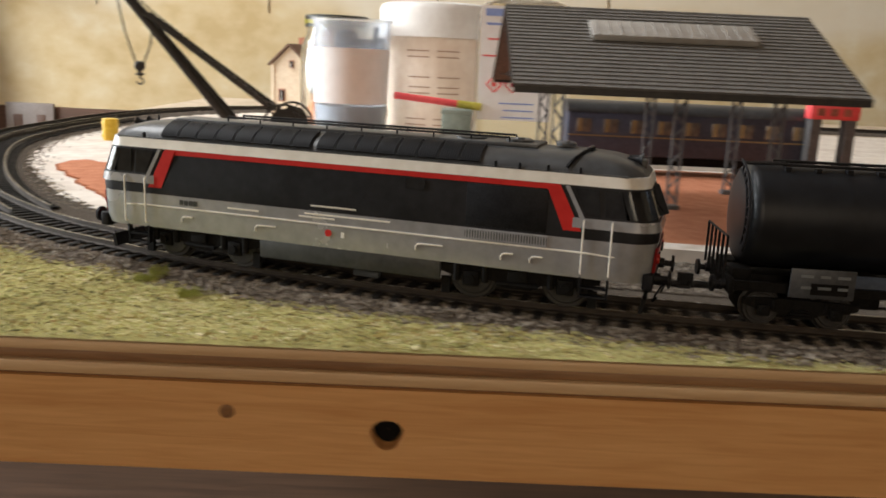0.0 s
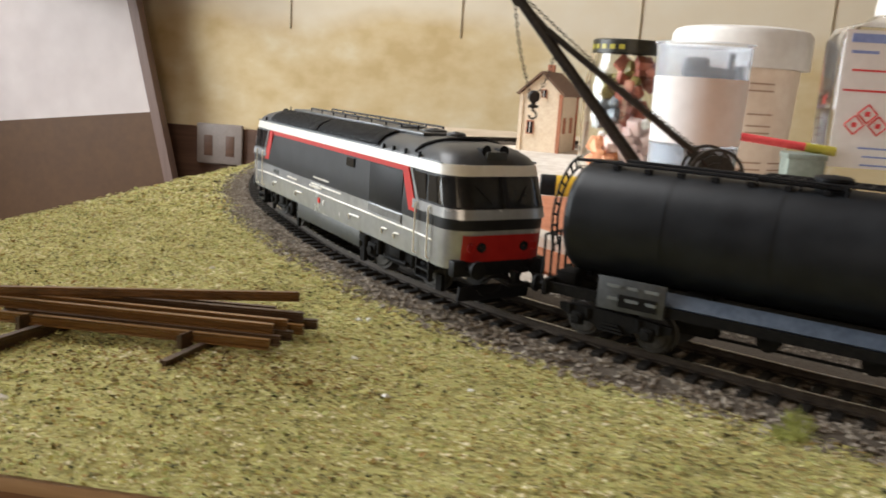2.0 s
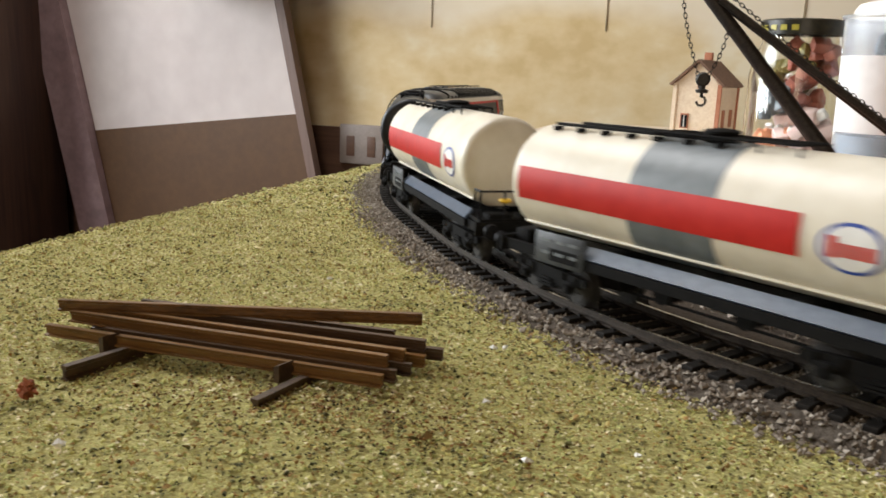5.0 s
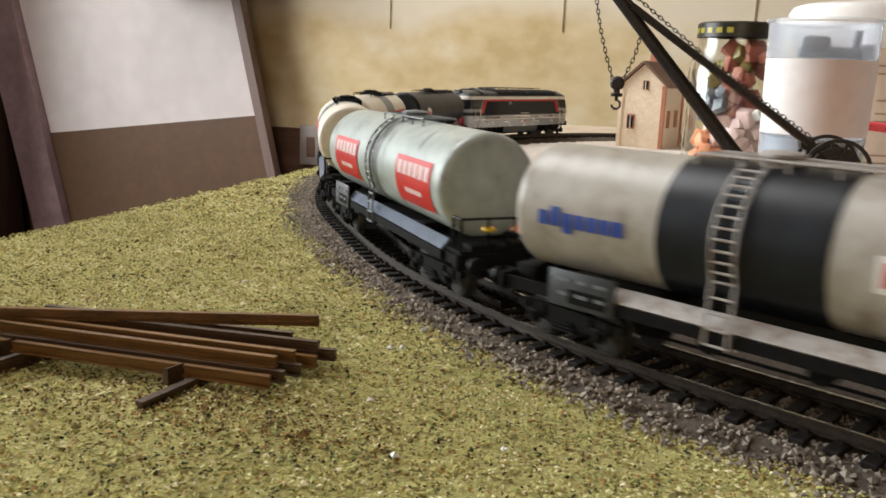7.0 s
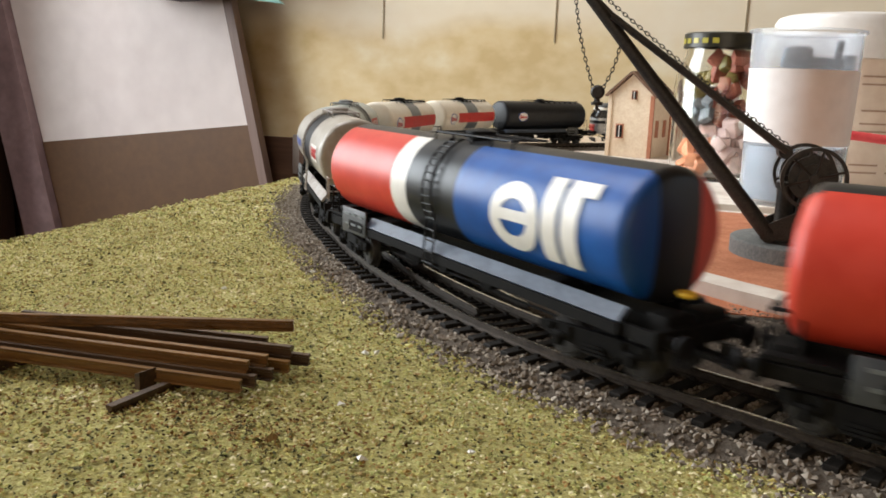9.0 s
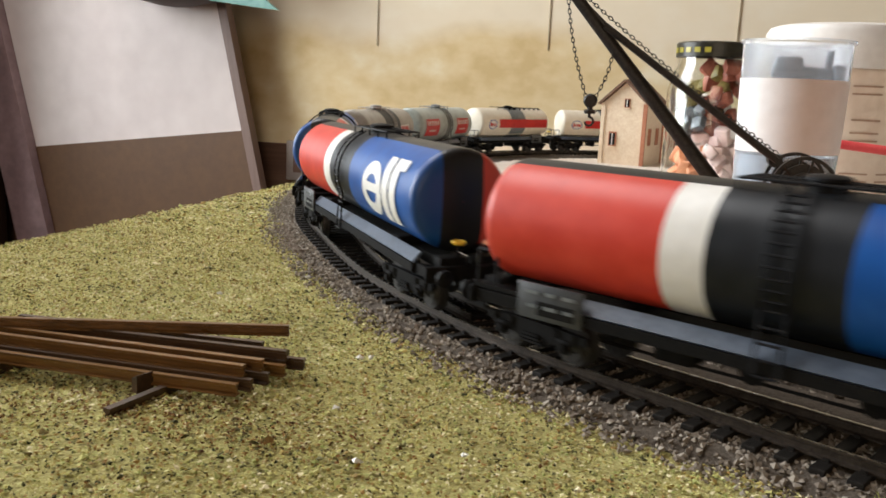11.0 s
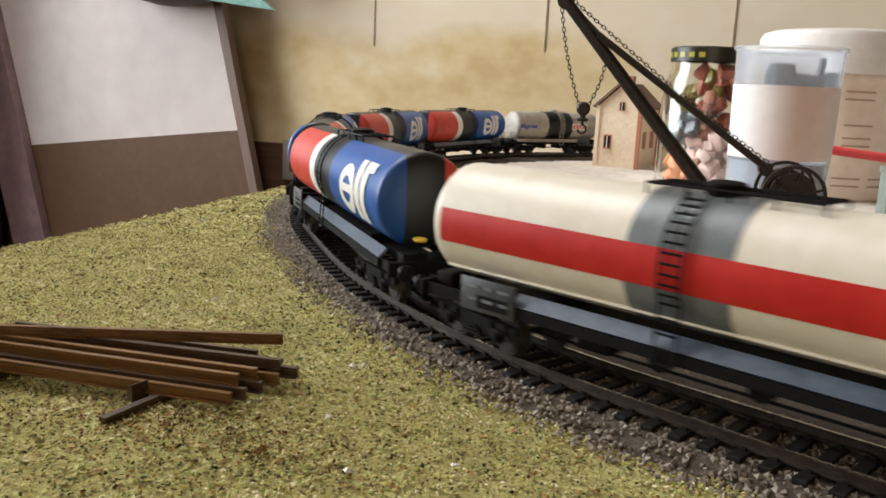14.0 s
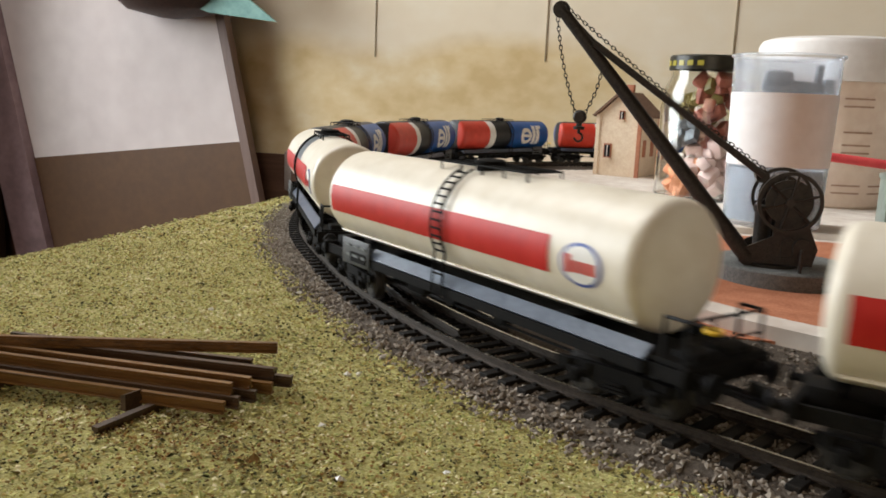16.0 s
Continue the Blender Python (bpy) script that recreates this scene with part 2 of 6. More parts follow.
def prism(bm, poly, depth, m=Matrix.Identity(4)):
    """A flat polygon in x, z given a thickness along y."""
    a = [bm.verts.new(m @ Vector((x, -depth / 2, z))) for x, z in poly]
    b = [bm.verts.new(m @ Vector((x, depth / 2, z))) for x, z in poly]
    bm.faces.new(a)
    bm.faces.new(b[::-1])
    for i in range(len(poly)):
        j = (i + 1) % len(poly)
        bm.faces.new((a[j], a[i], b[i], b[j]))
    return bm


def loft(rings, cap=True):
    bm = bmesh.new()
    vs = [[bm.verts.new(p) for p in r] for r in rings]
    n = len(vs[0])
    for a, b in zip(vs, vs[1:]):
        for k in range(n):
            bm.faces.new((a[k], a[(k + 1) % n], b[(k + 1) % n], b[k]))
    if cap:
        bm.faces.new(vs[0][::-1])
        bm.faces.new(vs[-1])
    return bm


def stones(name, places, sizes, flat, seed, material, label, category="", kind="stuff", lean=0.55):
    """Many small uneven lumps in one mesh."""
    rng = np.random.default_rng(seed)
    n = len(places)
    base = np.array([(1, 0, 0), (-1, 0, 0), (0, 1, 0), (0, -1, 0), (0, 0, 1), (0, 0, -1)], float)
    tri = np.array([(0, 2, 4), (2, 1, 4), (1, 3, 4), (3, 0, 4), (2, 0, 5), (1, 2, 5), (3, 1, 5), (0, 3, 5)])
    v = base[None] * rng.uniform(0.55, 1.25, (n, 6, 1)) + rng.normal(0, 0.16, (n, 6, 3))
    ang = rng.uniform(0, math.tau, n)
    tilt = rng.normal(0, lean, n)
    c, s = np.cos(ang), np.sin(ang)
    v[..., 2] *= flat
    ct, st = np.cos(tilt)[:, None], np.sin(tilt)[:, None]
    y, z = v[..., 1] * ct - v[..., 2] * st, v[..., 1] * st + v[..., 2] * ct
    x = v[..., 0] * c[:, None] - y * s[:, None]
    y = v[..., 0] * s[:, None] + y * c[:, None]
    v = np.stack([x, y, z], -1) * np.asarray(sizes)[:, None, None] + np.asarray(places)[:, None, :]
    me = bpy.data.meshes.new(name)
    me.from_pydata(v.reshape(-1, 3).tolist(), [], (tri[None] + 6 * np.arange(n)[:, None, None]).reshape(-1, 3).tolist())
    me.materials.append(material)
    ob = new(name, me)
    return tagged(ob, label, category, kind=kind)


# ---------------------------------------------------------------- the line of the track
CONTROL = [(2.7, 0.262), (2.4, 0.262), (0.9, 0.262), (0.6, 0.262), (0.4, 0.262), (0.3, 0.263), (0.2, 0.27), (0.1, 0.287), (0, 0.3185), (-0.039, 0.338), (-0.098, 0.374), (-0.155, 0.429), (-0.2025, 0.495), (-0.236, 0.55), (-0.266, 0.62), (-0.286, 0.691), (-0.293, 0.75), (-0.294, 0.82), (-0.293, 0.89), (-0.285, 0.96), (-0.266, 1.035), (-0.23, 1.105), (-0.175, 1.165), (-0.09, 1.21), (0.02, 1.232), (0.15, 1.24), (0.6, 1.24), (2.4, 1.24), (2.7, 1.24)]


def spline(points, steps=24):
    P = [np.array(p, float) for p in points]
    out = []
    for p0, p1, p2, p3 in zip(P, P[1:], P[2:], P[3:]):
        k = [0.0]
        for a, b in ((p0, p1), (p1, p2), (p2, p3)):
            k.append(k[-1] + np.linalg.norm(b - a) ** 0.5)
        for t in np.linspace(k[1], k[2], steps, endpoint=False):
            a1 = (k[1] - t) / (k[1] - k[0]) * p0 + (t - k[0]) / (k[1] - k[0]) * p1
            a2 = (k[2] - t) / (k[2] - k[1]) * p1 + (t - k[1]) / (k[2] - k[1]) * p2
            a3 = (k[3] - t) / (k[3] - k[2]) * p2 + (t - k[2]) / (k[3] - k[2]) * p3
            b1 = (k[2] - t) / (k[2] - k[0]) * a1 + (t - k[0]) / (k[2] - k[0]) * a2
            b2 = (k[3] - t) / (k[3] - k[1]) * a2 + (t - k[1]) / (k[3] - k[1]) * a3
            out.append((k[2] - t) / (k[2] - k[1]) * b1 + (t - k[1]) / (k[2] - k[1]) * b2)
    return np.array(out)


class Line:
    """A line on the ground, by the distance along it."""

    def __init__(self, points, origin):
        self.p = spline(points)
        self.s = np.r_[0, np.cumsum(np.linalg.norm(np.diff(self.p, axis=0), axis=1))]
        self.s -= self.s[np.argmin(np.linalg.norm(self.p - origin, axis=1))]

    def at(self, s):
        return np.array([np.interp(s, self.s, self.p[:, 0]), np.interp(s, self.s, self.p[:, 1])])

    def way(self, s):
        d = self.at(s + 0.004) - self.at(s - 0.004)
        return d / np.linalg.norm(d)

    def side(self, s, off):
        d = self.way(s)
        return self.at(s) + off * np.array((-d[1], d[0]))


MAIN = Line(CONTROL, (0.0, 0.3185))
SIDING = Line([(-0.02, 0.335), (-0.055, 0.352), (-0.098, 0.381), (-0.138, 0.424), (-0.172, 0.472), (-0.2, 0.52), (-0.225, 0.57), (-0.246, 0.62), (-0.262, 0.68), (-0.268, 0.75), (-0.266, 0.84), (-0.258, 0.92), (-0.24, 0.98)], (-0.19, 0.50))
RAIL_TOP = 0.0065
SLEEPER_TOP = 0.0040


def ribbon(name, line, s0, s1, profile, material, step=0.006, parent=None, label="", closed=True):
    """Sweeps a profile of (offset to the left, height) along a line."""
    rings = []
    for s in np.arange(s0, s1, step):
        rings.append([(*line.side(s, o), z) for o, z in profile])
    bm = bmesh.new()
    vs = [[bm.verts.new(p) for p in r] for r in rings]
    n = len(profile)
    for a, b in zip(vs, vs[1:]):
        for k in range(n if closed else n - 1):
            bm.faces.new((a[k], a[(k + 1) % n], b[(k + 1) % n], b[k]))
    return part(name, bm, material, parent, label)


# ---------------------------------------------------------------- ground and table
LEFT, FRONT, BACK, RIGHT = -0.327, 0.243, 1.46, 2.75


def holed_board(name, x0, x1, y, z0, z1, depth, holes, material, parent):
    """A board whose front has round holes bored into it."""
    bm = bmesh.new()
    cuts = [x0]
    for hx, hz, r in sorted(holes):
        cuts += [hx - 0.007, hx + 0.007]
    cuts.append(x1)

    def quad(a, b, c, d):
        bm.faces.new([bm.verts.new(p) for p in (a, b, c, d)])

    for i, (a, b) in enumerate(zip(cuts, cuts[1:])):
        if i % 2 == 0:
            quad((a, y, z0), (b, y, z0), (b, y, z1), (a, y, z1))
            continue
        hx, hz, r = sorted(holes)[i // 2]
        n = 32
        outer, inner, deep = [], [], []
        for k in range(n):
            t = math.tau * (k + 0.5) / n
            c, s = math.cos(t), math.sin(t)
            f = min(0.007 / abs(c) if abs(c) > 1e-6 else 9, ((z1 - hz) if s > 0 else (hz - z0)) / abs(s) if abs(s) > 1e-6 else 9)
            outer.append(bm.verts.new((hx + c * f, y, hz + s * f)))
            rr = r * (1 + 0.05 * math.sin(3 * t))
            inner.append(bm.verts.new((hx + c * rr, y, hz + s * rr)))
            deep.append(bm.verts.new((hx + c * rr, y + 0.06, hz + s * rr)))
        for k in range(n):
            j = (k + 1) % n
            bm.faces.new((outer[k], outer[j], inner[j], inner[k]))
            bm.faces.new((inner[k], inner[j], deep[j], deep[k]))
        bm.faces.new(deep)
        for cx, cz in ((a, z0), (b, z0), (b, z1), (a, z1)):
            near = sorted(outer, key=lambda v: (v.co.x - cx) ** 2 + (v.co.z - cz) ** 2)[:2]
            bm.faces.new((bm.verts.new((cx, y, cz)), near[0], near[1]))
    quad((x0, y, z0), (x0, y + depth, z0), (x1, y + depth, z0), (x1, y, z0))
    quad((x0, y, z1), (x1, y, z1), (x1, y + depth, z1), (x0, y + depth, z1))
    quad((x0, y, z0), (x0, y, z1), (x0, y + depth, z1), (x0, y + depth, z0))
    return part(name, bm, material, parent, smooth=False)


layout = thing("layout_table", pose(0, 0, 0), "wooden model railway baseboard with a layered plywood and pine front edge", "table")
part("tabletop", B(((LEFT + RIGHT) / 2, (FRONT + 0.004 + BACK) / 2, -0.0037), (RIGHT - LEFT - 0.004, BACK - FRONT - 0.004, 0.0058)), M_BOARD, layout, "bare pale board with paint stains")
part("edge_strip", B(((LEFT + RIGHT) / 2, FRONT + 0.004, -0.0021), (RIGHT - LEFT, 0.0078, 0.0030), None, 0.0004), M_PLYLIGHT, layout)
part("edge_strip", B(((LEFT + RIGHT) / 2, FRONT + 0.0052, -0.0052), (RIGHT - LEFT, 0.0078, 0.0030), None, 0.0004), M_PLYDARK, layout)
part("edge_strip", B(((LEFT + RIGHT) / 2, FRONT + 0.0036, -0.0086), (RIGHT - LEFT, 0.0078, 0.0034), None, 0.0004), M_PLYLIGHT, layout)
part("edge_strip", B(((LEFT + RIGHT) / 2, FRONT + 0.0056, -0.0109), (RIGHT - LEFT, 0.0078, 0.0010)), M_PLYDARK, layout)
holed_board("front_board", LEFT, RIGHT, FRONT, -0.0385, -0.0114, 0.018, [(0.0618, -0.0252, 0.0046), (-0.1191, -0.0225, 0.0040)], M_PINE, layout)
# dark discs set into the bored holes to stand in for their shade
for hx, hz, r in ((0.0618, -0.0252, 0.0050), (-0.1191, -0.0225, 0.0044)):
    part("hole_shade_disc", lathe(bmesh.new(), [(0.0, 0.0001), (0.0, r * 0.55), (0.0012, r * 0.62), (0.0016, r), (0.004, r)], 18, pose(hx, FRONT + 0.0042, hz, 0, 0, 90)), M_DARK, layout, "dark disc standing in for the shade inside the bored hole")
part("knot", lathe(bmesh.new(), [(-0.0004, 0.0001), (-0.0006, 0.0012), (-0.0003, 0.0021), (0.002, 0.0022)], 20, pose(0.0160, FRONT, -0.0198, 0, 0, 90)), M_PLYDARK, layout, "dark knot in the pine")
part("side_board", B((LEFT + 0.009, (FRONT + 0.02 + BACK) / 2, -0.0215), (0.018, BACK - FRONT - 0.022, 0.029)), M_PINE, layout)
for x in (LEFT + 1.75, RIGHT - 0.06):
    for y in (FRONT + 0.06, BACK - 0.06):
        part("table_leg", B((x, y, -0.393), (0.045, 0.045, 0.714), None, 0.002), M_PINE, layout)


def inside_grass(x, y):
    """True on the outer side of the ballast."""
    i = np.argmin((MAIN.p[:, 0] - x) ** 2 + (MAIN.p[:, 1] - y) ** 2)
    d = MAIN.p[min(i + 1, len(MAIN.p) - 1)] - MAIN.p[max(i - 1, 0)]
    d = d / np.linalg.norm(d)
    return (x - MAIN.p[i, 0]) * -d[1] + (y - MAIN.p[i, 1]) * d[0]


def grass_height(x, y):
    return 0.0004 + 0.0011 * noise.noise((x * 22, y * 22, 0)) + 0.0005 * noise.noise((x * 90, y * 90, 3))


def grass_ground():
    step = 0.005
    xs, ys = np.arange(LEFT, 0.9, step), np.arange(FRONT, 0.80, step)
    bm = bmesh.new()
    grid = {}
    for i, x in enumerate(xs):
        for j, y in enumerate(ys):
            if inside_grass(x, y) > 0.012:
                edge = min(x - LEFT, y - FRONT)
                grid[i, j] = bm.verts.new((x, y, max(grass_height(x, y) if edge > 0.002 else 0.0, -0.0004)))
    for (i, j), v in grid.items():
        q = [grid.get(k) for k in ((i, j), (i + 1, j), (i + 1, j + 1), (i, j + 1))]
        if all(q):
            bm.faces.new(q)
    ob = part("grass", bm, M_GRASS_BASE)
    tagged(ob, "yellow-green model grass mat glued along the table edge", "grass", kind="structure")
    rng = np.random.default_rng(5)
    pts, size = [], []
    for n, x0, x1, y0, y1, s0, s1 in ((170000, LEFT, 0.10, FRONT, 0.50, 0.00018, 0.00060), (22000, LEFT, -0.15, 0.50, 0.74, 0.0004, 0.0009), (24000, 0.05, 0.42, FRONT, 0.32, 0.00026, 0.00066)):
        for x, y, s in zip(rng.uniform(x0, x1, n), rng.uniform(y0, y1, n), rng.uniform(s0, s1, n)):
            off = inside_grass(x, y)
            if off > 0.019 + 0.006 * noise.noise((x * 60, y * 60, 7)) + 0.003 * rng.random():
                pts.append((x, y, grass_height(x, y) + 0.0003 + 0.0005 * rng.random()))
                size.append(s * (1.9 if rng.random() < 0.03 else 1))
    stones("grass_flock", pts, size, 0.42, 6, M_GRASS, "loose yellow-green and brown grass flock", "grass", lean=0.5)


grass_ground()

# ballast bed under both tracks
track_bed = tagged(ribbon("ballast_bed", MAIN, -2.2, 2.4, [(0.024, -0.0006), (0.017, 0.0028), (-0.020, 0.0028), (-0.040, 0.0006), (-0.042, -0.0006)], M_BALLAST_BASE, 0.01, closed=True), "grey-brown ballast bed under the railway track", "ballast", kind="structure")
side_bed = tagged(ribbon("ballast_bed", SIDING, -0.13, 0.42, [(0.020, -0.0006), (0.015, 0.0026), (-0.017, 0.0026), (-0.023, -0.0006)], M_BALLAST_BASE, 0.01, closed=True), "grey-brown ballast bed under the siding", "ballast", kind="structure")


def ballast():
    rng = np.random.default_rng(11)
    pts, size = [], []
    for s0, s1, n in ((-0.42, 0.62, 52000), (0.62, 1.35, 9000)):
        for s, o, r in zip(rng.uniform(s0, s1, n), rng.normal(-0.001, 0.0165, n), rng.uniform(0.0005, 0.0011, n)):
            if o > 0.030 or o < -0.044 or (abs(abs(o) - 0.00875) < 0.0016):
                continue
            p = MAIN.side(s, o)
            if p[1] < FRONT + 0.001:
                continue
            a = abs(o)
            h = 0.0029 if a < 0.0165 else max(0.0029 - (a - 0.0165) * 0.32, 0.0007)
            if a < 0.0165:
                h = 0.0027
                r *= 0.85
            pts.append((p[0], p[1], h + 0.0003 * rng.random()))
            size.append(r)
    # spilt over the grass on the outside of the far curve
    for s, o, r in zip(rng.uniform(0.26, 0.46, 2000), 0.018 + np.abs(rng.normal(0, 0.006, 2000)), rng.uniform(0.0004, 0.0009, 2000)):
        if o < 0.042:
            p = MAIN.side(s, o)
            if p[0] > LEFT + 0.002:
                pts.append((p[0], p[1], 0.0017))
                size.append(r)
    for s, o, r in zip(rng.uniform(-0.12, 0.41, 12000), rng.normal(0.0, 0.012, 12000), rng.uniform(0.0005, 0.001, 12000)):
        p = SIDING.side(s, o)
        pts.append((p[0], p[1], 0.0026 if abs(o) < 0.015 else 0.0014))
        size.append(r)
    stones("ballast", pts, size, 0.75, 12, M_BALLAST, "grey-brown crushed stone ballast beside the rails", "ballast")


ballast()

G = 0.00825


def rail_profile(o, z0, top):
    return [(o - 0.0010, z0), (o + 0.0010, z0), (o + 0.0010, z0 + 0.0004), (o + 0.00022, z0 + 0.0007), (o + 0.00022, top - 0.0008), (o + 0.00042, top - 0.0006), (o + 0.00042, top - 0.00006), (o - 0.00042, top - 0.00006), (o - 0.00042, top - 0.0006), (o - 0.00022, top - 0.0008), (o - 0.00022, z0 + 0.0007), (o - 0.0010, z0 + 0.0004)]


def track(line, s0, s1, label, step=0.0066, near=(-0.45, 0.62)):
    t = thing("railway_track", pose(0, 0, 0), label, "track")
    for o in (G + 0.0004, -G - 0.0004):
        r = ribbon("rail", line, s0, s1, rail_profile(o, SLEEPER_TOP - 0.0001, RAIL_TOP), M_RAIL, 0.005, t)
        ribbon("rail_head", line, s0, s1, [(o + 0.0004, RAIL_TOP - 0.00006), (o + 0.0004, RAIL_TOP), (o - 0.0004, RAIL_TOP), (o - 0.0004, RAIL_TOP - 0.00006)], M_RAILTOP, 0.005, r, "bright worn rail head")
    return t


main_track = track(MAIN, -2.2, 2.4, "dark steel model rails on black plastic sleepers, curving")
side_track = track(SIDING, -0.13, 0.42, "siding rails on black plastic sleepers inside the curve")


def sleeper_mesh():
    bm = bmesh.new()
    box(bm, (0, 0, SLEEPER_TOP - 0.0011), (0.0031, 0.0300, 0.0022), None, 0.00025)
    for o in (G + 0.0004, -G - 0.0004):
        for e in (-0.0016, 0.0016):
            box(bm, (0, o + e, SLEEPER_TOP + 0.0003), (0.0012, 0.0009, 0.0006))
    me = bpy.data.meshes.new("sleeper")
    bm.to_mesh(me)
    bm.free()
    me.materials.append(M_SLEEPER)
    return me


def sleepers(t, line, s0, s1, n0, n1, step=0.0066):
    me = sleeper_mesh()
    far = bmesh.new()
    for s in np.arange(s0, s1, step):
        d = line.way(s)
        m = Matrix.Translation((*line.at(s), 0.0)) @ Matrix.Rotation(math.atan2(d[1], d[0]), 4, "Z")
        if n0 < s < n1:
            ob = new("sleeper", me)
            ob.parent = t
            ob.matrix_local = m
        else:
            box(far, m @ Vector((0, 0, SLEEPER_TOP - 0.0011)), (0.0031, 0.0300, 0.0022), m)
    if far.verts:
        tagged(part("far_sleeper", far, M_SLEEPER, t, smooth=False), kind="stuff")


# ---------------------------------------------------------------- rolling stock
def wheelset(parent, x, r, name="wheelset"):
    bm = bmesh.new()
    for s in (1, -1):
        prof = [(0.0, 0.0002), (0.0, r * 0.32), (0.0004, r * 0.36), (0.0004, r * 0.78), (0.0, r * 0.84), (0.0, r - 0.0002), (-0.0003, r), (-0.0021, r + 0.0001), (-0.0023, r + 0.0008), (-0.0029, r + 0.0008), (-0.0029, 0.0002)]
        lathe(bm, [(a * s, b) for a, b in prof], 20, Matrix.Translation((0, s * 0.0101, 0)) @ Matrix.Rotation(radians(90), 4, "Z"))
    rod(bm, (0, -0.009, 0), (0, 0.009, 0), 0.001, 8)
    ob = part(name, bm, M_WHEEL, parent)
    ob.location = (x, 0, r)
    ob["radius"] = r
    return ob


def freight_bogie(parent, x):
    b = new("bogie")
    b.parent = parent
    b.location = (x, 0, 0)
    bm = bmesh.new()
    box(bm, (0, 0, 0.0085), (0.007, 0.020, 0.003))
    for s in (1, -1):
        y = s * 0.0125
        prism(bm, [(-0.0165, 0.0088), (-0.0165, 0.0070), (-0.0125, 0.0058), (-0.006, 0.0050), (-0.004, 0.0036), (0.004, 0.0036), (0.006, 0.0050), (0.0125, 0.0058), (0.0165, 0.0070), (0.0165, 0.0088), (0.006, 0.0092), (-0.006, 0.0092)], 0.0014, Matrix.Translation((0, y, 0)))
        for wx in (-0.0103, 0.0103):
            box(bm, (wx, y + s * 0.0011, 0.0056), (0.0036, 0.0016, 0.0036), None, 0.0005)
            rod(bm, (wx, y + s * 0.0012, 0.0056), (wx, y + s * 0.0026, 0.0056), 0.0011, 10)
            for dx in (-0.0028, 0.0028):
                rod(bm, (wx + dx, y + s * 0.0006, 0.0062), (wx + dx, y + s * 0.0006, 0.0090), 0.0009, 8)
        for k in range(3):
            box(bm, (0, y + s * 0.001, 0.0042 + k * 0.0009), (0.0075 - k * 0.0016, 0.0014, 0.0006))
    part("bogie_frame", bm, M_DARK, b)
    for wx in (-0.0103, 0.0103):
        wheelset(b, wx, 0.0054)
    return b


def buffers(parent, x, dirn, z=0.0122, mat_=None):
    for s in (1, -1):
        bm = bmesh.new()
        lathe(bm, [(0, 0.0001), (0, 0.0016), (0.0022 * dirn, 0.0014), (0.0022 * dirn, 0.0009), (0.0042 * dirn, 0.0009), (0.0042 * dirn, 0.0026), (0.0050 * dirn, 0.0025), (0.0053 * dirn, 0.0001)], 18, Matrix.Translation((x, s * 0.0101, z)))
        part("buffer", bm, mat_ or M_BLACK, parent)


def coupler(parent, x, dirn):
    bm = bmesh.new()
    box(bm, (x + dirn * 0.004, 0, 0.0088), (0.010, 0.0032, 0.0016), None, 0.0003)
    pipe(bm, [(x + dirn * 0.008, -0.0028, 0.0088), (x + dirn * 0.0115, -0.0028, 0.0088), (x + dirn * 0.0115, 0.0028, 0.0088), (x + dirn * 0.008, 0.0028, 0.0088)], 0.0005)
    box(bm, (x + dirn * 0.0095, 0, 0.0105), (0.003, 0.0014, 0.0036))
    part("coupler", bm, M_BLACK, parent)


TR, TZ = 0.0156, 0.0322


def shell(name, parent, x0, x1, a0, a1, material, r=TR, label="", thick=0.0):
    """A stretch of the tank's skin between two angles (degrees from the left side, upwards)."""
    seg = max(4, int(abs(a1 - a0) / 6))
    prof = [(x0, r), (x1, r)] if not thick else [(x0, r - 0.0003), (x0, r), (x1, r), (x1, r - 0.0003)]
    bm = lathe(bmesh.new(), prof, seg, Matrix.Translation((0, 0, TZ)), radians(a0), radians(a1))
    return part(name, bm, material, parent, label)


def tank_end(parent, x, dirn, material, r=TR):
    prof = [(x, r)] + [(x + dirn * 0.0032 * math.sin(t), r - 0.0032 * (1 - math.cos(t))) for t in np.linspace(0.2, 1.35, 6)] + [(x + dirn * (0.0032 + 0.0011 * (1 - (q / (r - 0.0026)) ** 2)), q) for q in np.linspace(r - 0.0040, 0.0001, 7)]
    return part("tank_end", lathe(bmesh.new(), prof, 48, Matrix.Translation((0, 0, TZ))), material, parent)


def patch_on_tank(name, parent, poly, material, side=1, label="", lift=0.00025):
    """Wraps a flat shape, given as (along the tank, up the curve from its waist), onto the tank's side."""
    bm = bmesh.new()
    f = bm.faces.new([bm.verts.new((x, 0, z)) for x, z in poly])
    bmesh.ops.triangulate(bm, faces=[f])
    zs = [z for x, z in poly]
    for k in np.arange(min(zs), max(zs), 0.0012)[1:]:
        geom = bm.verts[:] + bm.edges[:] + bm.faces[:]
        bmesh.ops.bisect_plane(bm, geom=geom, plane_co=(0, 0, float(k)), plane_no=(0, 0, 1))
    for v in bm.verts:
        a = v.co.z / TR
        v.co = Vector((v.co.x, side * (TR + lift) * math.cos(a), TZ + (TR + lift) * math.sin(a)))
    return part(name, bm, material, parent, label)


def rect(x0, x1, z0, z1):
    return [(x0, z0), (x1, z0), (x1, z1), (x0, z1)]


def oval(cx, cz, rx, rz, n=28):
    return [(cx + rx * math.cos(t), cz + rz * math.sin(t)) for t in np.linspace(0, math.tau, n, endpoint=False)]


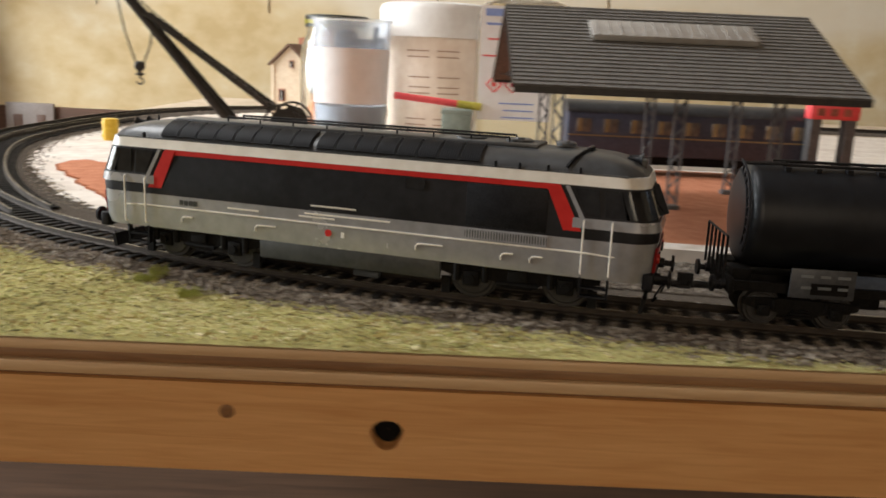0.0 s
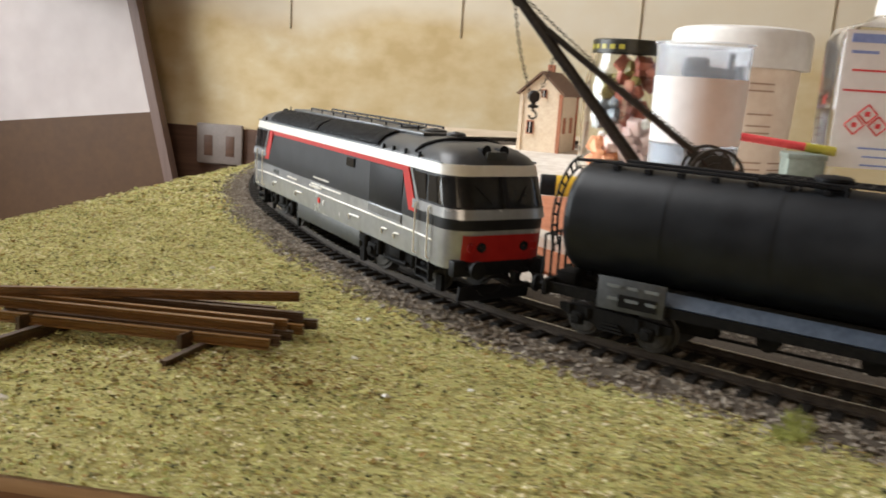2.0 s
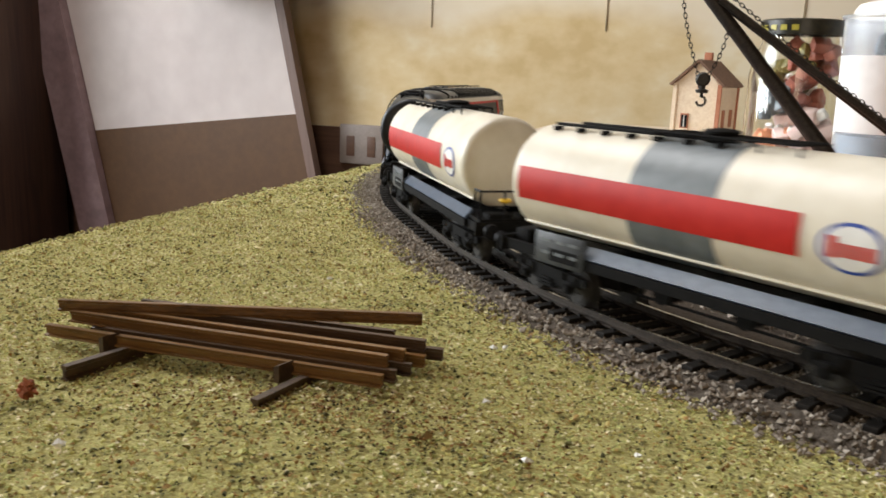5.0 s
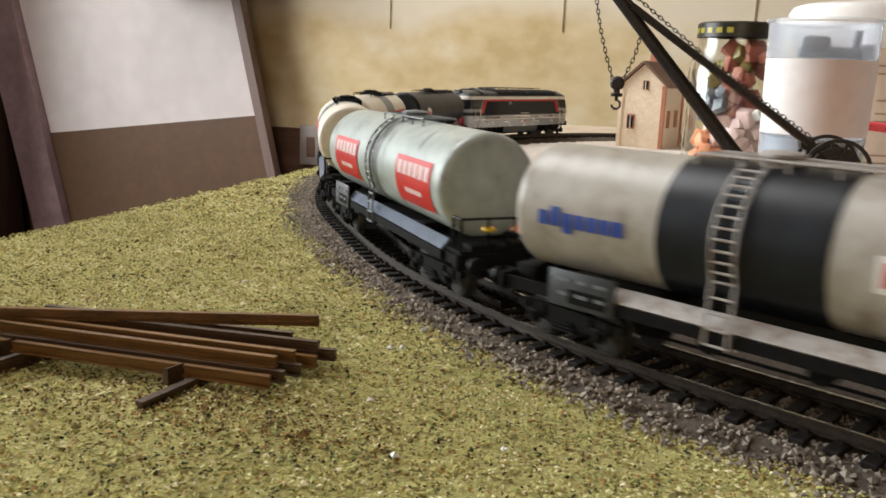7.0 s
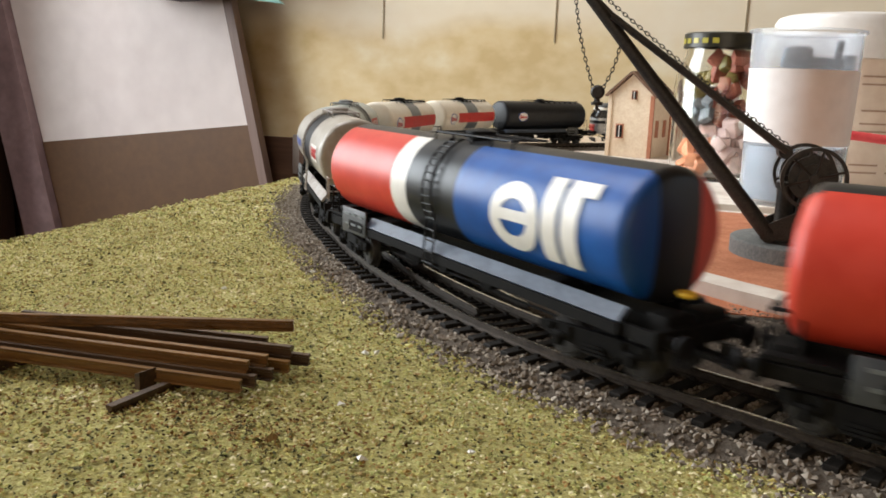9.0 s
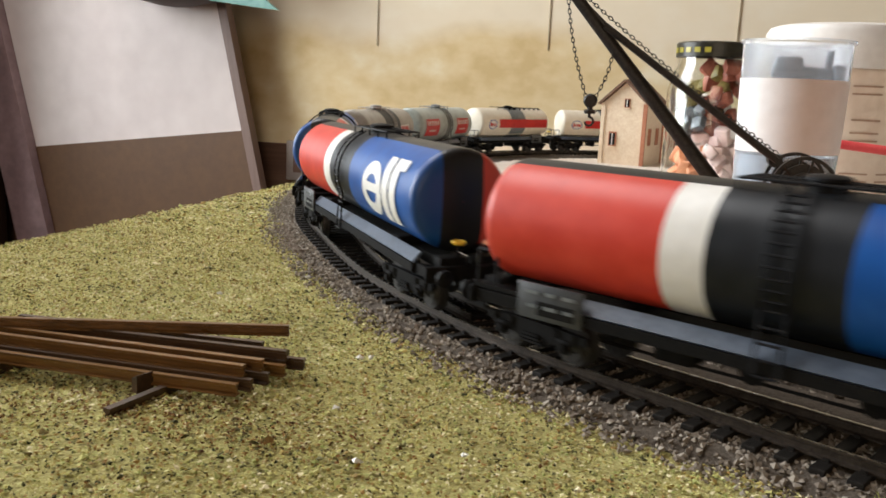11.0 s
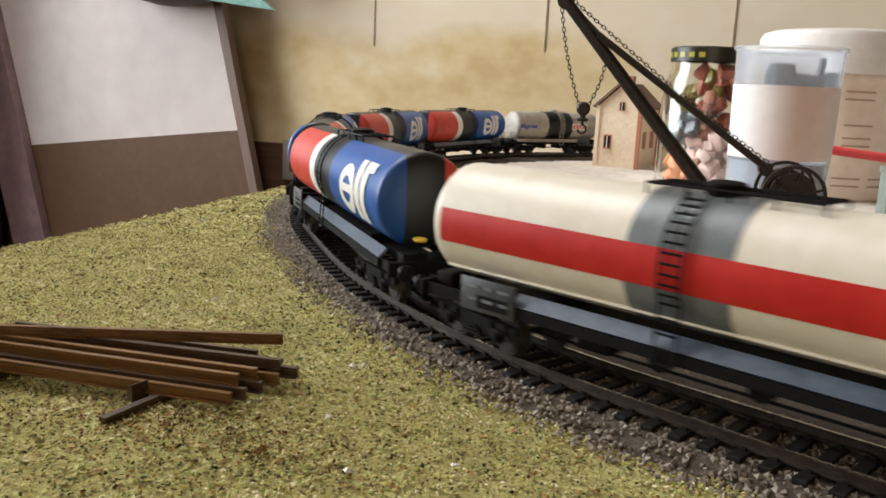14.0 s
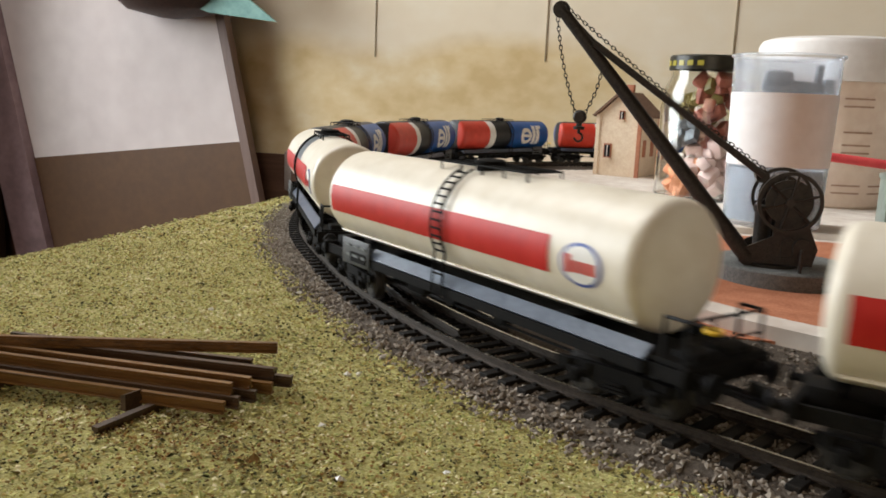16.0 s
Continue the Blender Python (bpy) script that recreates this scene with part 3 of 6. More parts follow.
def ring_strip(cx, cz, rx, rz, w, a0, a1, n=20):
    t = np.radians(np.linspace(a0, a1, n))
    return [(cx + rx * math.cos(q), cz + rz * math.sin(q)) for q in t] + [(cx + (rx - w) * math.cos(q), cz + (rz - w) * math.sin(q)) for q in t[::-1]]


def ladder(parent, x, material, side, w=0.0052, bottom=0.011):
    bm = bmesh.new()
    pts = [(TZ + (TR + 0.0012) * math.sin(a), (TR + 0.0012) * math.cos(a)) for a in np.radians(np.arange(-28, 76, 8))]
    pts = [(bottom, pts[0][1] + 0.0008), *pts]
    for dx in (-w / 2, w / 2):
        pipe(bm, [(x + dx, side * y, z) for z, y in pts], 0.00035, 6)
    full = []
    for (z0, y0), (z1, y1) in zip(pts, pts[1:]):
        n = max(1, int(round(math.hypot(z1 - z0, y1 - y0) / 0.0033)))
        full += [(z0 + (z1 - z0) * k / n, y0 + (y1 - y0) * k / n) for k in range(n)]
    for z, y in full:
        rod(bm, (x - w / 2, side * y, z), (x + w / 2, side * y, z), 0.0003, 6)
    return part("ladder", bm, material, parent)


def tank_wagon(name, length, label, solebar, top_mat, ladder_mat, rail_end=-1, cut=0.006, rail_mat=M_BLACK):
    """Everything of a four-axle tank wagon but the tank's paint. Front is +x, rails at z 0."""
    w = thing(name, pose(0, 0, 0), label, "tank wagon", "goods train")
    half = length / 2 - 0.0075
    bogie_x = half - 0.0215
    bm = bmesh.new()
    box(bm, (0, 0, 0.0128), (2 * half, 0.010, 0.0032))
    for s in (1, -1):
        box(bm, (0, s * 0.0128, 0.0126), (2 * half, 0.0012, 0.0030))
        for x in (-half + 0.004, half - 0.004, -half + 0.04, half - 0.04):
            box(bm, (x, s * 0.0055, 0.0150), (0.006, 0.008, 0.0040), None, 0.0004)
    for x in (-0.012, 0.012):
        rod(bm, (x, -0.007, 0.0088), (x, 0.007, 0.0088), 0.0030, 14)
    box(bm, (0.03, 0.004, 0.0085), (0.010, 0.007, 0.005), None, 0.0006)
    box(bm, (-0.028, -0.003, 0.0088), (0.008, 0.006, 0.005), None, 0.0006)
    pipe(bm, [(-half + 0.02, 0.006, 0.0065), (half - 0.02, 0.006, 0.0065)], 0.0004)
    pipe(bm, [(-half + 0.03, -0.005, 0.0072), (half - 0.03, -0.005, 0.0072)], 0.0004)
    part("underframe", bm, M_DARK, w)
    for s in (1, -1):
        x0, x1 = -half + 0.0105, bogie_x - 0.012
        bm = bmesh.new()
        quad = [(x0, 0.0120, 0.0174), (x1, 0.0120, 0.0174), (x1, 0.0147, 0.0144), (x0, 0.0147, 0.0144)]
        top = [bm.verts.new((x, s * y, z)) for x, y, z in quad]
        low = [bm.verts.new((x, s * (y - 0.0008), z - 0.0006)) for x, y, z in quad]
        bm.faces.new(top)
        bm.faces.new(low[::-1])
        for k in range(4):
            bm.faces.new((top[k], low[k], low[(k + 1) % 4], top[(k + 1) % 4]))
        part("solebar", bm, solebar, w, "sloping side plate catching the light")
        part("lower_solebar", B(((x0 + x1) / 2, s * 0.0143, 0.0126), (x1 - x0, 0.0008, 0.0026)), M_DARK, w)
        bm = bmesh.new()
        box(bm, (half - 0.0255, s * 0.0151, 0.0150), (0.0185, 0.0008, 0.0088), None, 0.0002)
        for dx in (-0.0065, 0.0065):
            box(bm, (half - 0.0255 + dx, s * 0.0136, 0.0142), (0.0016, 0.0030, 0.0022))
        plate = part("data_board", bm, M_BOARDGREY, w, "grey board with small white lettering bars")
        part("board_recess", B((half - 0.0275, s * 0.01556, 0.0135), (0.0105, 0.0003, 0.0034)), M_DARK, plate)
        bm = bmesh.new()
        for k in range(3):
            for j in range(2):
                box(bm, (half - 0.0312 + k * 0.0052, s * 0.01585, 0.0173 - j * 0.0034), (0.0036 - 0.0008 * ((k + j) % 2), 0.0002, 0.0008))
        part("lettering_bar", bm, M_GREYBAND, plate)
    for d in (1, -1):
        bm = B((d * half, 0, 0.0126), (0.0016, 0.0290, 0.0046), None, 0.0003)
        part("buffer_beam", bm, M_DARK, w)
        buffers(w, d * half, d)
        coupler(w, d * half, d)
    if rail_end:
        d = rail_end
        x = d * (half - 0.001)
        for y in (-0.0125, -0.0042, 0.0042, 0.0125):
            part("railing_post", rod(bmesh.new(), (x, y, 0.014), (x, y, 0.0245), 0.0004, 6), rail_mat, w)
        bm = bmesh.new()
        pipe(bm, [(x - d * 0.006, -0.0125, 0.014), (x - d * 0.006, -0.0125, 0.0245), (x, -0.0125, 0.0245), (x, 0.0125, 0.0245), (x - d * 0.006, 0.0125, 0.0245), (x - d * 0.006, 0.0125, 0.014)], 0.0004)
        part("handrail", bm, rail_mat, w)
        part("railing_bar", rod(bmesh.new(), (x, -0.0125, 0.0195), (x, 0.0125, 0.0195), 0.0003, 6), rail_mat, w)
        part("end_platform", B((d * (half - 0.0075), 0, 0.0150), (0.015, 0.026, 0.0010)), M_DARK, w)
    part("brake_wheel", lathe(bmesh.new(), [(0, 0.0012), (0.0006, 0.0018), (0, 0.0022), (-0.0006, 0.0018), (0, 0.0012)], 16, pose(-half + 0.0012, 0.004, 0.0215, 0, 90, 0)), M_YELLOW, w, "small yellow brake wheel")
    part("brake_spindle", rod(bmesh.new(), (-half + 0.0012, 0.004, 0.0140), (-half + 0.0012, 0.004, 0.0215), 0.0004, 6), M_DARK, w)
    part("walkway", walkway(length), top_mat, w)
    part("manhole", lathe(bmesh.new(), [(0, 0.0042), (0.0022, 0.0042), (0.0024, 0.0046), (0.0030, 0.0046), (0.0034, 0.0038), (0.0038, 0.0001)], 20, upright(0.004, 0, TZ + TR - 0.0006)), top_mat, w)
    if ladder_mat:
        for s in (1, -1):
            ladder(w, 0.0065, ladder_mat, s)
    w["half"], w["pivot"] = half, bogie_x
    for d in (1, -1):
        freight_bogie(w, d * bogie_x)
    return w, half - 0.0065, half - 0.0065 - cut


def walkway(length):
    bm = bmesh.new()
    z = TZ + TR + 0.0012
    n = 0.020
    for s in (1, -1):
        for y in (0.0026, 0.0060):
            rod(bm, (-n, s * y, z), (n, s * y, z), 0.0003, 6)
        for x in np.linspace(-n, n, 5):
            rod(bm, (x, s * 0.0060, z), (x, s * 0.0060, z - 0.0025), 0.0003, 6)
    for x in np.linspace(-n, n, 14):
        rod(bm, (x, -0.0060, z), (x, 0.0060, z), 0.00028, 6)
    return bm


def round_emblem(w, x, z, side):
    """A white oval with a blue rim and red strokes."""
    rim = patch_on_tank("emblem", w, oval(x, z, 0.0070, 0.0052), M_BLUEMARK, side, "white oval emblem with blue rim and red strokes", 0.0002)
    patch_on_tank("emblem_field", rim, oval(x, z, 0.0061, 0.0044), M_WHITE, side, "", 0.00032)
    for k in range(4):
        a = x + side * -1 * (-0.0039 + k * 0.0026)
        patch_on_tank("emblem_stroke", rim, rect(a - 0.0010, a + 0.0010, z - (0.0021 if k == 0 else 0.0017), z + (0.0022 if k == 0 else 0.0010)), M_REDBAND, side, "", 0.00045)


def black_wagon():
    w, e, r = tank_wagon("tank_wagon", 0.157, "black four-axle tank wagon with a white oval emblem", M_SKIRT, M_BLACK, None, cut=0.008)
    shell("tank", w, -r, e, 0, 360, M_TANKBLACK)
    for d in (1, -1):
        tank_end(w, e if d > 0 else -r, d, M_TANKBLACK)
    for x in np.linspace(-e * 0.62, e * 0.62, 4):
        shell("tank_hoop", w, x - 0.0004, x + 0.0004, 0, 360, M_TANKBLACK, TR + 0.00018)
    for s in (1, -1):
        round_emblem(w, -r + 0.0200, -0.001, s)
        bm = bmesh.new()
        pipe(bm, [(e * 0.9, s * 0.0052, TZ + TR + 0.0004), (0.0, s * 0.0052, TZ + TR + 0.0004)], 0.0005)
        for x in np.linspace(0.004, e * 0.88, 7):
            box(bm, (x, s * 0.0058, TZ + TR - 0.0008), (0.0016, 0.0022, 0.0012))
        part("roof_rail", bm, M_BLACK, w)
    bm = bmesh.new()
    for r in (TR - 0.0018, TR + 0.0012):
        pipe(bm, [(e + 0.0046, r * math.cos(a), TZ + r * math.sin(a)) for a in np.radians(np.arange(-32, 84, 6))], 0.00038)
    for a in np.radians(np.arange(-28, 80, 11)):
        rod(bm, (e + 0.0046, (TR - 0.0018) * math.cos(a), TZ + (TR - 0.0018) * math.sin(a)), (e + 0.0046, (TR + 0.0012) * math.cos(a), TZ + (TR + 0.0012) * math.sin(a)), 0.0003, 6)
    for y in (0.0022, 0.0052):
        pipe(bm, [(e + 0.0046, y, TZ + TR + 0.0002), (e - 0.0080, y, TZ + TR + 0.0006)], 0.00038)
    part("end_ladder", bm, M_BLACK, w)
    for y in np.linspace(-0.012, 0.012, 6):
        part("railing_post", rod(bmesh.new(), (e + 0.0085, y, 0.014), (e + 0.0085, y, 0.027), 0.0004, 6), M_BLACK, w)
    part("handrail", rod(bmesh.new(), (e + 0.0085, -0.012, 0.027), (e + 0.0085, 0.012, 0.027), 0.0004, 6), M_BLACK, w)
    return w


def cream_wagon(length, grey_band, ladder_mat):
    w, e, r = tank_wagon("tank_wagon", length, "cream four-axle tank wagon with a red stripe" + (" and slate band" if grey_band else " and dark ladder"), M_SKIRT, M_DARK, ladder_mat, cut=0.0105 if ladder_mat else 0.0085)
    shell("tank", w, -r, e, 0, 360, M_CREAM)
    for d in (1, -1):
        tank_end(w, e if d > 0 else -r, d, M_CREAM)
    if grey_band:
        shell("slate_band", w, -0.0065, 0.0185, 0, 360, M_GREYBAND, TR + 0.00016)
    if not ladder_mat:
        for s in (1, -1):
            bm = bmesh.new()
            pipe(bm, [(e * 0.92, s * 0.0052, TZ + TR + 0.0006), (-0.004, s * 0.0052, TZ + TR + 0.0006)], 0.0005)
            for x in np.linspace(0.0, e * 0.9, 7):
                box(bm, (x, s * 0.0058, TZ + TR - 0.0006), (0.0016, 0.0022, 0.0012))
            part("roof_rail", bm, M_DARK, w)
    for s in (1, -1):
        x1 = -r + 0.0240
        patch_on_tank("red_stripe", w, rect(x1, e - 0.0012, -0.0048, 0.0042), M_REDBAND, s, "", 0.0003)
        round_emblem(w, -r + 0.0130, -0.0012, s)
        for z in (-0.0148,):
            pipe_ = bmesh.new()
            pipe(pipe_, [(-r, s * (TR * 0.66), TZ - TR * 0.78), (e, s * (TR * 0.66), TZ - TR * 0.78)], 0.00045)
            part("tank_seam", pipe_, M_CREAM, w)
    for x in np.linspace(-e * 0.7, e * 0.7, 4):
        shell("tank_hoop", w, x - 0.0002, x + 0.0002, 0, 360, M_CREAM, TR + 0.00008)
    return w


def grey_wagon():
    w, e, r = tank_wagon("tank_wagon", 0.1555, "grey-green tank wagon with two red sign panels", M_SKIRT, M_GREYBAND, M_GREYBAND, cut=0.0065)
    shell("tank", w, -r, e, 0, 360, M_ERM)
    for d in (1, -1):
        tank_end(w, e if d > 0 else -r, d, M_ERM)
    for x in (-e * 0.55, -0.006, 0.006, e * 0.55):
        shell("tank_hoop", w, x - 0.0004, x + 0.0004, 0, 360, M_ERM, TR + 0.00018)
    shell("grime_band", w, -0.0015, 0.0125, 0, 360, M_GRIME, TR + 0.00012, "dark weathering behind the ladder")
    for s in (1, -1):
        for x in (-0.0370, 0.0385):
            sign = patch_on_tank("sign_panel", w, rect(x - 0.0155, x + 0.0155, -0.0095, 0.0060), M_REDBAND, s, "red panel with pale lettering bars", 0.0003)
            for k in range(6):
                a = x - 0.0138 + k * 0.0047
                patch_on_tank("lettering_bar", sign, rect(a, a + 0.0034, 0.0002, 0.0044), M_FADED, s, "", 0.00045)
            patch_on_tank("lettering_bar", sign, rect(x - 0.0080, x + 0.0070, -0.0052, -0.0036), M_FADED, s, "", 0.00045)
    return w


def beige_wagon():
    w, e, r = tank_wagon("tank_wagon", 0.148, "weathered beige tank wagon with a black band and pale ladder", M_PALEBAR, M_PALEBAR, M_PALEBAR, cut=0.007, rail_mat=M_PALEBAR)
    shell("tank", w, -r, e, 0, 360, M_BEIGE)
    for d in (1, -1):
        tank_end(w, e if d > 0 else -r, d, M_BEIGE)
    shell("black_band", w, -0.0135, 0.0225, 0, 360, M_TANKBLACK, TR + 0.00016)
    for s in (1, -1):
        f = s * 0.0425
        for k in range(7):
            a = f - s * (-0.0105 + k * 0.0035)
            patch_on_tank("blue_lettering_bar", w, rect(a - 0.0014, a + 0.0014, -0.0026 - (0.0014 if k == 2 else 0), 0.0008 + (0.0012 if k == 1 else 0)), M_BLUEMARK, s, "", 0.0003)
        f = -s * 0.0330
        patch_on_tank("pale_panel", w, rect(f - 0.0112, f + 0.0112, -0.0036, 0.0032), M_WHITE, s, "", 0.0002)
        for k in range(5):
            a = f - s * (-0.0084 + k * 0.0042)
            patch_on_tank("red_lettering_bar", w, rect(a - 0.0015, a + 0.0015, -0.0024, 0.0020), M_REDBAND, s, "", 0.0003)
    return w


def two_tone(name, left, middle, right):
    """Paint for a tank end: one colour each side of a dark middle stripe."""
    m = mat(name, left, right, rough=0.4, scale=60)
    nt = m.node_tree
    co = nt.nodes.new("ShaderNodeTexCoord")
    sep = nt.nodes.new("ShaderNodeSeparateXYZ")
    mr = nt.nodes.new("ShaderNodeMapRange")
    mr.inputs[1].default_value, mr.inputs[2].default_value = -0.016, 0.016
    ramp = [x for x in nt.nodes if x.bl_idname == "ShaderNodeValToRGB"][0]
    cr = ramp.color_ramp
    cr.interpolation = "CONSTANT"
    cr.elements[0].position, cr.elements[0].color = 0.0, rgba(right)
    cr.elements[1].position, cr.elements[1].color = 0.70, rgba(left)
    cr.elements.new(0.30).color = rgba(middle)
    nt.links.new(co.outputs["Object"], sep.inputs[0])
    nt.links.new(sep.outputs[1], mr.inputs[0])
    nt.links.new(mr.outputs[0], ramp.inputs[0])
    return m


M_END_REAR = two_tone("blue_black_red_end", (0.006, 0.066, 0.27), (0.009, 0.009, 0.010), (0.62, 0.06, 0.035))
M_END_FRONT = two_tone("red_black_blue_end", (0.62, 0.06, 0.035), (0.009, 0.009, 0.010), (0.006, 0.066, 0.27))


def tricolour_wagon():
    w, e, r = tank_wagon("tank_wagon", 0.1832, "tank wagon in red, white, black and blue bands with white marks", M_SKIRT, M_BLACK, M_BLACK, 1, cut=0.006)
    cuts = [(-e, -0.0065, "blue"), (-0.0065, 0.0215, "black"), (0.0215, 0.0315, "white"), (0.0315, e, "red")]
    for s in (1, -1):
        a0, a1 = (-68, 68) if s == 1 else (112, 248)
        for x0, x1, c in cuts:
            m = {"black": M_TANKBLACK, "white": M_WHITE, "red": M_ELFRED, "blue": M_ELFBLUE}[c]
            if s == -1:
                x0, x1 = -x1, -x0
            x0, x1 = max(x0, -r), min(x1, e)
            shell("tank_panel", w, x0, x1, a0, a1, m, label=f"{c} painted part of the tank")
    shell("tank_top", w, -r, e, 68, 112, M_TANKBLACK, label="black strip along the top")
    shell("tank_bottom", w, -r, e, 248, 292, M_TANKBLACK, label="black underside")
    tank_end(w, e, 1, M_END_FRONT)
    tank_end(w, -r, -1, M_END_REAR)
    for s in (1, -1):
        c = -s * 0.0475
        marks = []
        marks.append(ring_strip(c + s * 0.0125, -0.001, 0.0102, 0.0092, 0.0044, 0, 180))
        marks.append(ring_strip(c + s * 0.0125, -0.001, 0.0102, 0.0092, 0.0044, 180, 360))
        marks.append(rect(c + s * 0.0125 - 0.0075, c + s * 0.0125 + 0.0075, -0.0020, 0.0009))
        for k, (x, z0, z1) in enumerate(((-0.0018, -0.0104, 0.0112), (-0.0092, -0.0104, 0.0090))):
            marks.append(rect(c + s * x - 0.0029, c + s * x + 0.0029, z0, z1))
        a, b = sorted((c - s * 0.0066, c - s * 0.0165))
        marks.append(rect(a, b, 0.0074, 0.0112))
        for k, p in enumerate(marks):
            patch_on_tank("white_mark", w, p, M_WHITE, s, "", 0.0003 + 0.00004 * k)
    for x in (-e * 0.45, e * 0.45):
        shell("tank_hoop", w, x - 0.0002, x + 0.0002, 68, 112, M_TANKBLACK, TR + 0.0001)
    return w


# ---------------------------------------------------------------- the locomotive
def plan_ring(length, width, r, z, grow=0.0, n=6):
    """A rounded rectangle at one height, counted round from the front left corner."""
    hx, hy = length / 2 + grow, width / 2 + grow
    pts = []
    for cx, cy, a0 in ((hx - r, hy - r, 0), (-hx + r, hy - r, 90), (-hx + r, -hy + r, 180), (hx - r, -hy + r, 270)):
        for k in range(n + 1):
            a = radians(a0 + 90 * k / n)
            pts.append((cx + r * math.cos(a), cy + r * math.sin(a), z))
    return pts


LOCO_SHAPE = [(0.0112, 0.1800, 0.0325), (0.0140, 0.1815, 0.0335), (0.0255, 0.1830, 0.0337), (0.0285, 0.1815, 0.0335), (0.0372, 0.1752, 0.0326), (0.0402, 0.1735, 0.0318)]


def loco_at(z):
    zs = [r[0] for r in LOCO_SHAPE]
    return np.interp(z, zs, [r[1] for r in LOCO_SHAPE]), np.interp(z, zs, [r[2] for r in LOCO_SHAPE])


def body_band(name, loco, z0, z1, material, grow=0.0, label=""):
    zs = sorted({z0, z1, *[r[0] for r in LOCO_SHAPE if z0 < r[0] < z1]})
    return part(name, loft([plan_ring(*loco_at(z), 0.0075, z, grow) for z in zs]), material, loco, label)


def end_band(name, loco, z0, z1, xmin, dirn, material, grow, label="", ymin=-1.0, ymax=1.0):
    """A strip wrapped round one end of the body."""
    zs = sorted({z0, z1, *[r[0] for r in LOCO_SHAPE if z0 < r[0] < z1]})
    rows = []
    for z in zs:
        L, W = loco_at(z)
        ring = plan_ring(L, W, 0.0075, z, grow, 10)
        side = [p for p in ring if p[0] > L / 2 - 0.0075 + grow - 1e-6]
        side.sort(key=lambda p: p[1])
        x = max(xmin, 0)
        if ymin < -0.5:
            side = [(x, side[0][1], z), *side, (x, side[-1][1], z)]
        else:
            side = [p for p in side if ymin <= p[1] <= ymax]
        rows.append([(dirn * p[0], p[1], p[2]) for p in side])
    n = min(len(r) for r in rows)
    bm = bmesh.new()
    vs = [[bm.verts.new(p) for p in r[:n]] for r in rows]
    for a, b in zip(vs, vs[1:]):
        for k in range(n - 1):
            bm.faces.new((a[k], a[k + 1], b[k + 1], b[k]))
    return part(name, bm, material, loco, label)


def loco_bogie(parent, x):
    b = new("bogie")
    b.parent = parent
    b.location = (x, 0, 0)
    bm = bmesh.new()
    box(bm, (0, 0, 0.0085), (0.030, 0.018, 0.004))
    for s in (1, -1):
        y = s * 0.0128
        prism(bm, [(-0.0235, 0.0105), (-0.0235, 0.0085), (-0.019, 0.0072), (-0.007, 0.0066), (-0.004, 0.0048), (0.004, 0.0048), (0.007, 0.0066), (0.019, 0.0072), (0.0235, 0.0085), (0.0235, 0.0105)], 0.0016, Matrix.Translation((0, y, 0)))
        for wx in (-0.0138, 0.0138):
            box(bm, (wx, y + s * 0.0012, 0.0070), (0.0050, 0.0018, 0.0046), None, 0.0006)
            rod(bm, (wx, y + s * 0.001, 0.0070), (wx, y + s * 0.0030, 0.0070), 0.0013, 12)
            for dx in (-0.0042, 0.0042):
                rod(bm, (wx + dx, y + s * 0.0014, 0.0062), (wx + dx, y + s * 0.0014, 0.0112), 0.0011, 10)
        box(bm, (0, y + s * 0.0014, 0.0088), (0.0060, 0.0018, 0.0034), None, 0.0005)
        rod(bm, (-0.006, y + s * 0.0016, 0.0062), (0.006, y + s * 0.0016, 0.0062), 0.0007, 8)
        box(bm, (-0.0215, y, 0.0040), (0.0026, 0.0012, 0.0050))
        box(bm, (0.0215, y, 0.0040), (0.0026, 0.0012, 0.0050))
    part("bogie_frame", bm, M_DARK, b)
    for wx in (-0.0138, 0.0138):
        wheelset(b, wx, 0.0070)
    return b


ROOF_SIDE = [(0.0156, 0.0408), (0.0150, 0.0420), (0.0131, 0.0436), (0.01025, 0.0448), (0.0080, 0.0453)]


def louvre(loco, side, x0, x1, ribs=9):
    """A black ribbed intake panel bent to the roof's curve."""
    xs, lift = [], []
    for k in range(ribs):
        p, q = x0 + (x1 - x0) * k / ribs, x0 + (x1 - x0) * (k + 1) / ribs
        xs += [p, p + 0.55 * (q - p), p + 0.60 * (q - p), q - 0.05 * (q - p)]
        lift += [0.0009, 0.0009, 0.0004, 0.0004]
    bm = bmesh.new()
    rows = []
    for x, h in zip(xs, lift):
        row = []
        for m, (y, z) in enumerate(ROOF_SIDE):
            g = h if 0 < m < len(ROOF_SIDE) - 1 else 0.0010
            row.append(bm.verts.new((x, side * (y + 0.65 * g), z + 0.75 * g)))
        rows.append([bm.verts.new((x, side * (ROOF_SIDE[0][0] - 0.0008), ROOF_SIDE[0][1])), *row, bm.verts.new((x, side * ROOF_SIDE[-1][0], ROOF_SIDE[-1][1] - 0.0006))])
    for a, b in zip(rows, rows[1:]):
        for k in range(len(a) - 1):
            bm.faces.new((a[k], b[k], b[k + 1], a[k + 1]))
    bmesh.ops.recalc_face_normals(bm, faces=bm.faces)
    return part("roof_louvre", bm, M_BLACK, loco, "black ribbed air intake")


